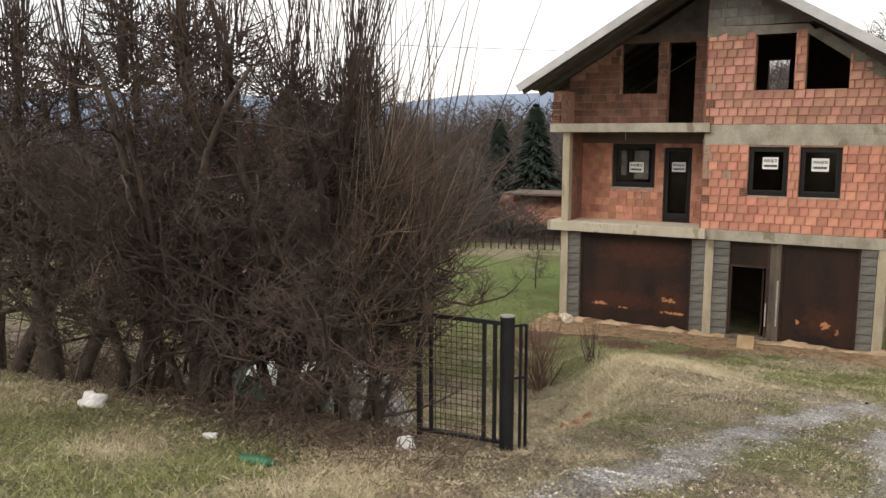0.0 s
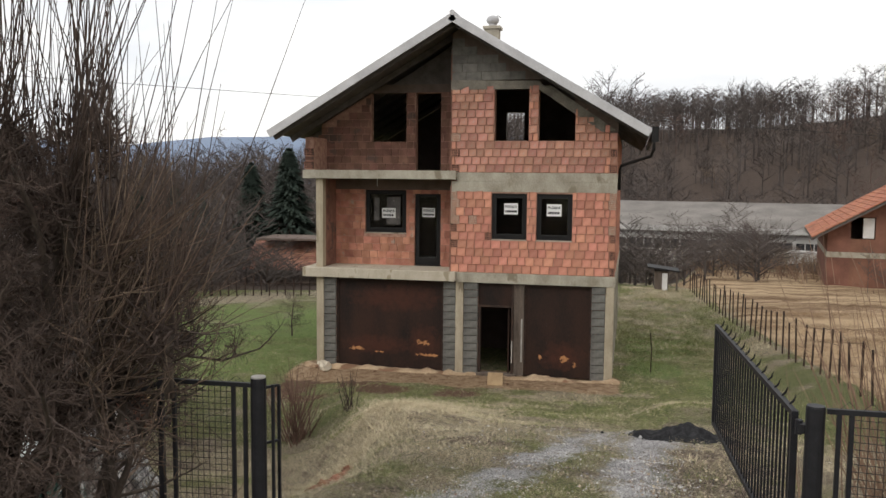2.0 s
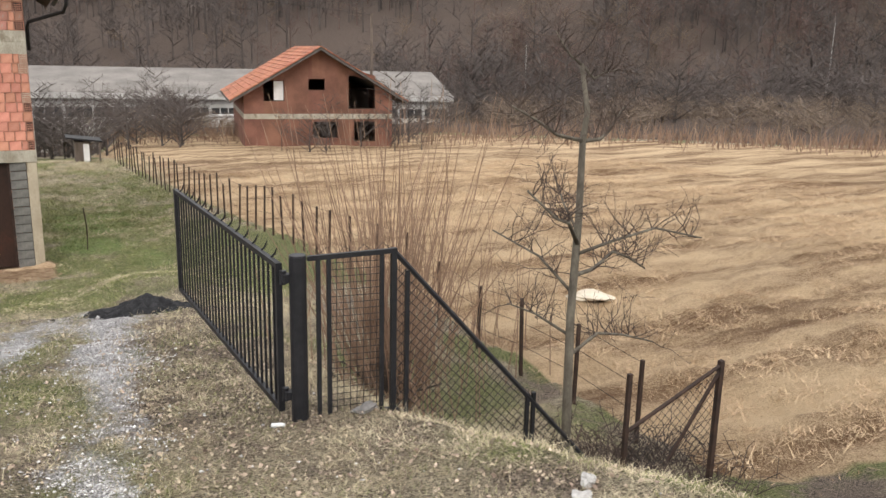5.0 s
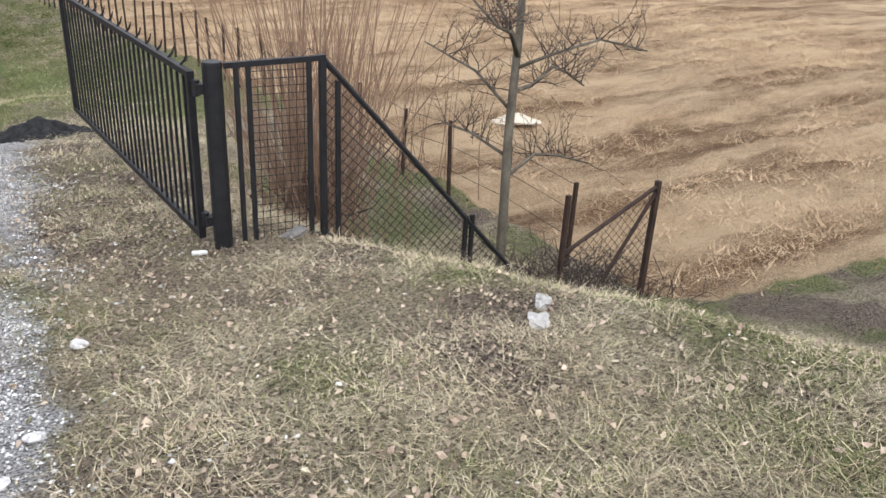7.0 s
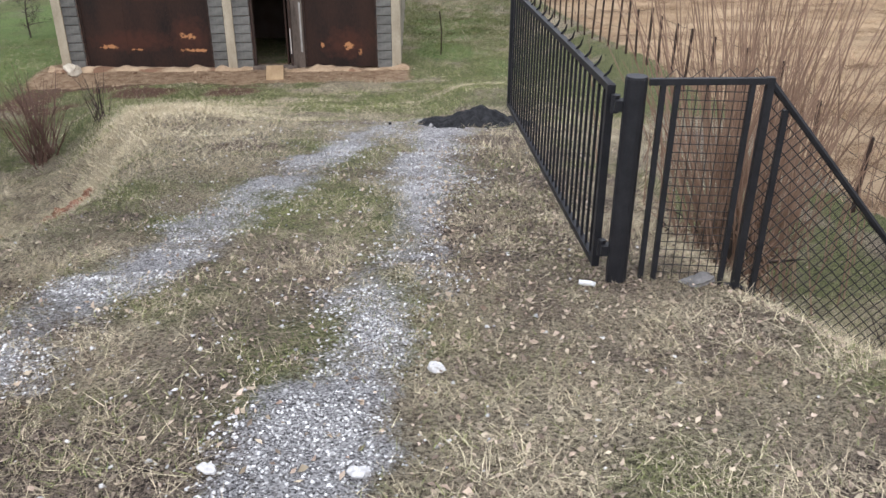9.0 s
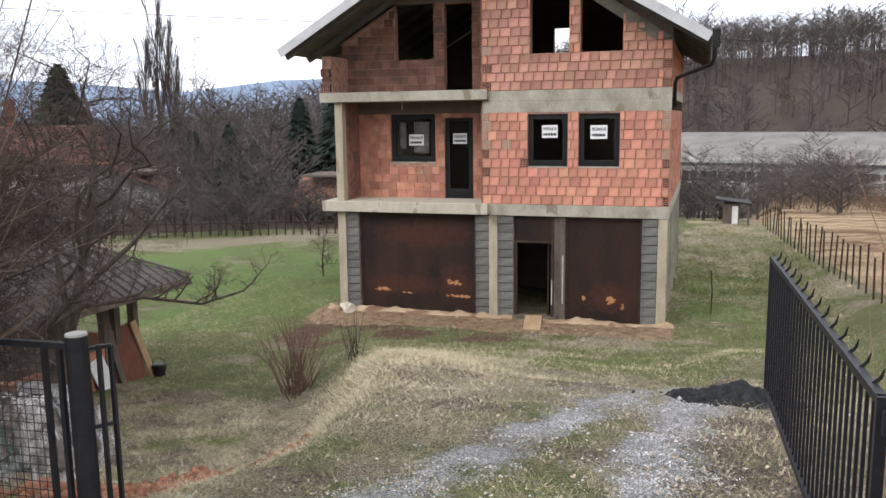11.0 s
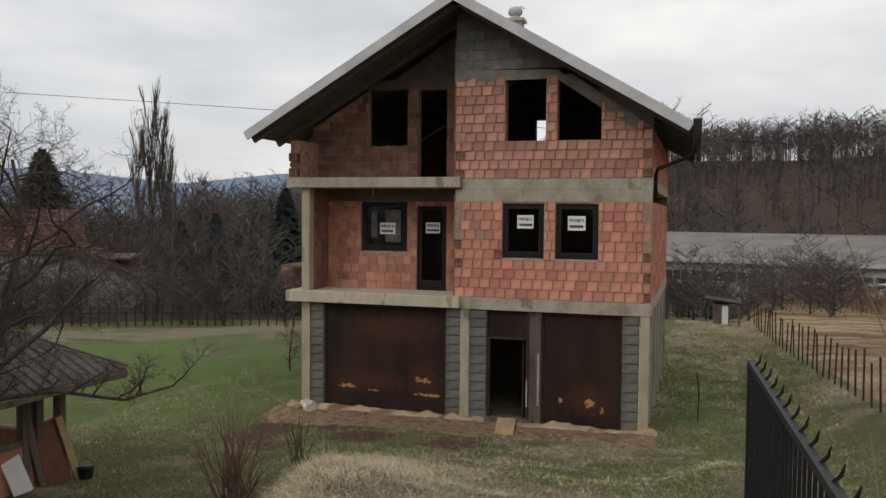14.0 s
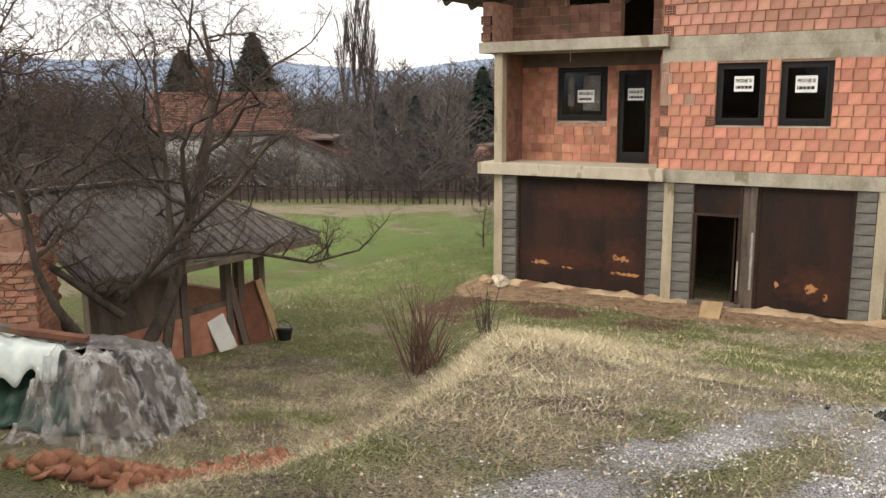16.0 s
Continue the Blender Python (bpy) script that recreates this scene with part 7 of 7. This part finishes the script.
rock("stone", "pale concrete lump at the edge of the bank", 10.62, -17.62, (0.06, 0.045, 0.045), 13, M_LUMP)
lit = tagged(part("crushed_can", Geo().tube([(-0.07, 0, 0.025), (-0.03, 0.005, 0.02), (0.03, 0, 0.028), (0.07, 0, 0.022)], [0.022, 0.026, 0.024, 0.02], 8), M_PLASTICW, None, smooth=True), "white crushed cup beside the gate post", "litter")
lit.matrix_basis = pose(9.40, -15.62, gz(9.40, -15.62), 0, 0, -20) @ Matrix.Scale(0.7, 4)
bo = thing("plastic_bottle", "crushed green plastic bottle on the grass", "bottle")
bo.matrix_basis = pose(4.38, -17.25, gz(4.38, -17.25) + 0.03, 0, 0, 12)
part("body", Geo().tube([(-0.13, 0, 0), (-0.12, 0, 0), (-0.02, 0.01, 0.0), (0.08, 0, 0), (0.12, 0, 0)], [0.025, 0.045, 0.038, 0.045, 0.02], 10), M_GREENP, bo, smooth=True)
part("neck", Geo().tube([(0.12, 0, 0), (0.15, 0, 0)], 0.016, 8), M_GREENP, bo)
ramp_b = tagged(part("door_ramp", Geo().box(-0.2, 0.2, -0.42, 0.42, -0.025, 0.025), M_WOOD, None, bevel=0.006), "pale wooden board ramp at the doorway", "board")
ramp_b.matrix_basis = pose(5.05, -0.55, -0.02, 9, 0, 8)

# heap of dark ash beside the open leaf
n = 40
u, w_ = np.meshgrid(np.linspace(-1, 1, n), np.linspace(-1, 1, n))
X, Y = 9.2 + u * 0.85, -9.1 + w_ * 0.6
hgt = 0.17 * np.maximum(0, 1 - np.hypot(u, w_)) ** 0.6 * (1 + 1.6 * value_noise(X, Y, 4, 31)) + 0.12 * value_noise(X, Y, 14, 32) * (np.hypot(u, w_) < 0.9) - 0.02
i = (np.arange(n - 1)[:, None] * n + np.arange(n - 1)[None]).ravel()
ash = new("coal_ash", arrays_mesh("ash_heap", np.stack([X.ravel(), Y.ravel(), (ground_z(X, Y) + hgt).ravel()], 1), np.stack([i, i + 1, i + 1 + n, i + n], 1), M_ASH))
tagged(ash, "low heap of black ash and coal", "heap")

# ---- loose cover: grass, leaves, gravel, rubble ----
def blades(name, label, mat_, pts, hmin, hmax, width, lean, seed):
    rng_ = np.random.default_rng(seed)
    m = len(pts)
    z = ground_z(pts[:, 0], pts[:, 1]) - 0.005
    h = hmin + (hmax - hmin) * rng_.random(m) ** 1.6
    a = rng_.random(m) * 6.283
    wd = width * (0.6 + 0.8 * rng_.random(m))
    dx, dy = np.cos(a) * wd, np.sin(a) * wd
    lx, ly = rng_.normal(0, lean, m) * h, rng_.normal(0, lean, m) * h
    b = np.stack([pts[:, 0], pts[:, 1], z], 1)
    v = np.stack([b - np.stack([dx, dy, 0 * dx], 1), b + np.stack([dx, dy, 0 * dx], 1), b + np.stack([lx, ly, h], 1)], 1).reshape(-1, 3)
    return tagged(new(name, arrays_mesh(name, v, np.arange(len(v)).reshape(-1, 3), mat_)), label, "grass", kind="stuff")


def sow(m, x0, x1, y0, y1, seed, keep):
    rng_ = np.random.default_rng(seed)
    p = np.stack([rng_.uniform(x0, x1, m), rng_.uniform(y0, y1, m)], 1)
    return p[rng_.random(m) < keep(p[:, 0], p[:, 1])]


def cover(k, green):
    def keep(x, y):
        g_ = masks(x, y)
        bare = np.clip(1 - 0.93 * np.clip(g_["gravel"] * 1.2, 0, 1) - g_["clay"] - 0.8 * g_["redsoil"] - 0.45 * np.clip(g_["litter"], 0, 1), 0, 1)
        p = np.clip(g_["green"], 0.05, 0.95)
        patch = np.clip(0.62 + 1.3 * value_noise(x, y, 1.1, 40 + k) + 1.5 * value_noise(x, y, 4.3, 44 + k), 0.22, 1)
        return bare * (p if green else 1 - p * 0.7) * patch
    return keep


NEAR = (4.6, 13.5, -21.5, -13.0)
blades("green_grass", "short green winter grass", M_GREEN, sow(430000, *NEAR, 1, cover(1, True)), 0.012, 0.05, 0.0019, 1.0, 11)
blades("dry_grass", "short matted bleached grass", M_DRY, sow(640000, *NEAR, 2, cover(2, False)), 0.01, 0.05, 0.0018, 1.9, 12)
blades("dead_grass", "brown dead grass between the tufts", M_DEADSTEM, sow(160000, *NEAR, 32, cover(5, False)), 0.012, 0.05, 0.0018, 1.8, 32)
blades("drive_grass", "dry and green grass along the drive", M_DRY, sow(110000, 3.5, 12, -13, -7.5, 33, cover(2, False)), 0.015, 0.075, 0.003, 1.3, 33)
blades("drive_green_grass", "short green grass along the drive", M_GREEN, sow(110000, 3.5, 12, -13, -7.5, 34, cover(1, True)), 0.015, 0.06, 0.003, 0.9, 34)
blades("hedge_grass", "green and bleached grass before the hedge", M_GREEN, sow(150000, -1.5, 5.5, -20.0, -16.3, 35, lambda x, y: np.clip(0.55 + 1.5 * value_noise(x, y, 1.2, 66), 0, 1) * (1 - smooth(-17.2, -16.4, y))), 0.015, 0.06, 0.0028, 1.0, 35)
blades("hedge_dry_grass", "bleached grass before the hedge", M_DRY, sow(170000, -1.5, 5.5, -20.0, -15.6, 36, lambda x, y: np.clip(0.5 - 1.5 * value_noise(x, y, 1.2, 66), 0.1, 1) * (0.35 + 0.65 * smooth(-16.0, -17.2, y))), 0.015, 0.07, 0.0026, 1.5, 36)
blades("bank_grass", "worn olive grass below the bank", M_GREEN, sow(110000, -2.5, 3.8, -13.5, -7.5, 37, cover(6, True)), 0.015, 0.06, 0.0035, 1.0, 37)
blades("bank_dry_grass", "bleached grass below the bank", M_DRY, sow(110000, -2.5, 3.8, -13.5, -7.5, 38, cover(7, False)), 0.015, 0.06, 0.0035, 1.4, 38)
blades("side_lawn_grass", "green grass beside the house", M_GREEN, sow(60000, 8.0, 12, 4, 20, 40, cover(8, True)), 0.03, 0.09, 0.008, 0.9, 40)
blades("side_lawn_dry_grass", "bleached grass beside the house", M_DRY, sow(60000, 8.0, 12.5, 3, 22, 41, cover(9, False)), 0.03, 0.1, 0.008, 1.3, 41)
blades("lawn_grass", "rough green lawn grass by the house", M_GREEN, sow(150000, -4, 12, -7.5, 4, 3, cover(3, True)), 0.02, 0.07, 0.005, 0.8, 13)
blades("lawn_dry_grass", "dry tufts in the lawn", M_DRY, sow(130000, -4, 12, -7.5, 4, 4, cover(4, False)), 0.02, 0.07, 0.005, 1.2, 14)
blades("mound_grass", "long bleached grass hanging over the bank", M_DRY, sow(60000, 2.6, 7, -13, -6, 5, lambda x, y: np.exp(-((x - 4.5 - 0.12 * (y + 9)) / 0.9) ** 2)), 0.04, 0.14, 0.0035, 1.4, 15)
blades("ditch_grass", "long dry grass on the bank beside the fence", M_DRY, sow(40000, 9.8, 14.5, -18, -14, 6, lambda x, y: np.exp(-((x - 11.0 - 0.55 * (-15.6 - y)) / 0.7) ** 2)), 0.02, 0.09, 0.003, 1.2, 16)
blades("field_grass", "brown flattened grass of the fallow field", M_STRAW, sow(420000, 12.5, 34, -16.5, 12, 7, lambda x, y: np.clip(masks(x, y)["field"], 0, 1) * np.clip(0.5 + 1.8 * value_noise(x * 0.35, y, 1.6, 50) + 1.5 * value_noise(x * 0.8, y, 4.0, 51), 0.05, 1)), 0.02, 0.13, 0.006, 1.7, 17)
reeds = sow(30000, 12, 66, -12, 40, 8, lambda x, y: np.exp(-((np.hypot(x - 8.3, y + 21.2) - 53 - 4 * value_noise(x, y, 0.1, 9)) / 4.0) ** 2))
blades("reeds", "reddish dry reeds at the field's far edge", material("reddish_reed", (0.17, 0.10, 0.07), (0.32, 0.22, 0.155), 0.5, 0.9, 0.0, 6, island=0.3), reeds, 0.3, 1.5, 0.03, 0.3, 18)


def flakes(name, label, mat_, pts, size, seed, category):
    """Small curled flat pieces: dead leaves."""
    rng_ = np.random.default_rng(seed)
    m = len(pts)
    z = ground_z(pts[:, 0], pts[:, 1]) + 0.012
    a = rng_.random(m) * 6.283
    s = size * (0.5 + rng_.random(m))
    c, n_ = np.cos(a) * s, np.sin(a) * s
    zz = rng_.normal(0, 0.35, (m, 4)) * s[:, None]
    x, y = pts[:, 0], pts[:, 1]
    q = np.stack([np.stack([x - c, y - n_, z + zz[:, 0]], 1), np.stack([x + n_ * 0.5, y - c * 0.5, z + zz[:, 1]], 1), np.stack([x + c, y + n_, z + zz[:, 2]], 1), np.stack([x - n_ * 0.5, y + c * 0.5, z + zz[:, 3]], 1)], 1).reshape(-1, 3)
    f_ = np.arange(m)[:, None] * 4
    tri = np.concatenate([f_ + np.array([[0, 1, 3]]), f_ + np.array([[1, 2, 3]])])
    return tagged(new(name, arrays_mesh(name, q, tri, mat_)), label, category, kind="stuff")


flakes("dead_leaves", "scattered brown dead leaves", M_LEAF, np.concatenate([sow(26000, 4.5, 13.5, -21, -11, 9, lambda x, y: 0.08 + 0.6 * np.clip(masks(x, y)["litter"], 0, 1) ** 1.3), sow(5000, 8.4, 11.5, -19, -12.5, 39, lambda x, y: 0.7 + 0 * x), sow(9000, -1.0, 5.8, -17.2, -14.8, 10, lambda x, y: 0.9 + 0 * x)]), 0.016, 21, "leaves")


def pebbles(name, label, mat_, pts, smin, smax, seed, category, flat=0.6):
    rng_ = np.random.default_rng(seed)
    m = len(pts)
    base = np.array([(1, 0, 0), (-1, 0, 0), (0, 1, 0), (0, -1, 0), (0, 0, 1), (0, 0, -1)], float)
    s = smin + (smax - smin) * rng_.random(m) ** 3
    v = base[None] * (0.65 + 0.7 * rng_.random((m, 6, 1))) * s[:, None, None] * np.array([1, 1, flat])
    v = v + rng_.normal(0, 0.18, (m, 6, 3)) * s[:, None, None]
    a = rng_.random(m) * 6.283
    c, n_ = np.cos(a)[:, None], np.sin(a)[:, None]
    x, y = v[:, :, 0] * c - v[:, :, 1] * n_, v[:, :, 0] * n_ + v[:, :, 1] * c
    v = np.stack([x + pts[:, :1], y + pts[:, 1:], v[:, :, 2] + (ground_z(pts[:, 0], pts[:, 1]) + s * flat * 0.35)[:, None]], 2).reshape(-1, 3)
    f_ = np.array([(0, 2, 4), (2, 1, 4), (1, 3, 4), (3, 0, 4), (2, 0, 5), (1, 2, 5), (3, 1, 5), (0, 3, 5)])
    tri = (np.arange(m)[:, None, None] * 6 + f_[None]).reshape(-1, 3)
    return tagged(new(name, arrays_mesh(name, v, tri, mat_)), label, category, kind="stuff")


pebbles("gravel", "pale crushed limestone gravel in the wheel tracks", M_STONE, sow(520000, 4.5, 10, -21, -8, 11, lambda x, y: np.clip(track_mask(x, y), 0, 1) ** 1.3 * np.clip(0.55 + 1.6 * value_noise(x, y, 2.2, 60), 0.05, 1)), 0.003, 0.012, 22, "gravel")
pebbles("loose_stones", "loose pale stones scattered on the drive", M_STONE, sow(11000, 4.5, 11.5, -21, -8, 12, lambda x, y: 0.06 + 0.8 * np.clip(1 - np.abs(x - 7.6) / 2.2, 0, 1)), 0.003, 0.018, 23, "gravel")
pebbles("clay_rubble", "broken red clay and brick rubble on the bank", M_CLAY, np.concatenate([sow(5000, 2.7, 5.0, -13.6, -11.6, 13, lambda x, y: np.exp(-((y + 12.15 - 0.55 * (x - 4.6)) / 0.28) ** 2)), sow(2600, 2.6, 4.2, -13.2, -10.7, 16, lambda x, y: np.exp(-((x - 3.35) / 0.28) ** 2))]), 0.02, 0.13, 24, "rubble")
pebbles("yard_rubble", "pale rubble along the house front", M_SANDY, sow(420, -0.5, 8.3, -1.4, -0.2, 14, lambda x, y: 0.5 + 0 * x), 0.01, 0.06, 25, "rubble")
pebbles("coal_lumps", "black coal lumps on the ash heap", M_ASH, sow(1100, 8.0, 10.0, -10.0, -8.4, 15, lambda x, y: np.exp(-((x - 9.1) / 0.6) ** 2 - ((y + 9.1) / 0.45) ** 2)), 0.012, 0.055, 26, "coal")
pebbles("ash_clinker", "pale clinker bits in the ash heap", M_STONE, sow(130, 8.5, 9.9, -9.6, -8.6, 19, lambda x, y: 0.6 + 0 * x), 0.012, 0.04, 27, "clinker", 1.2)
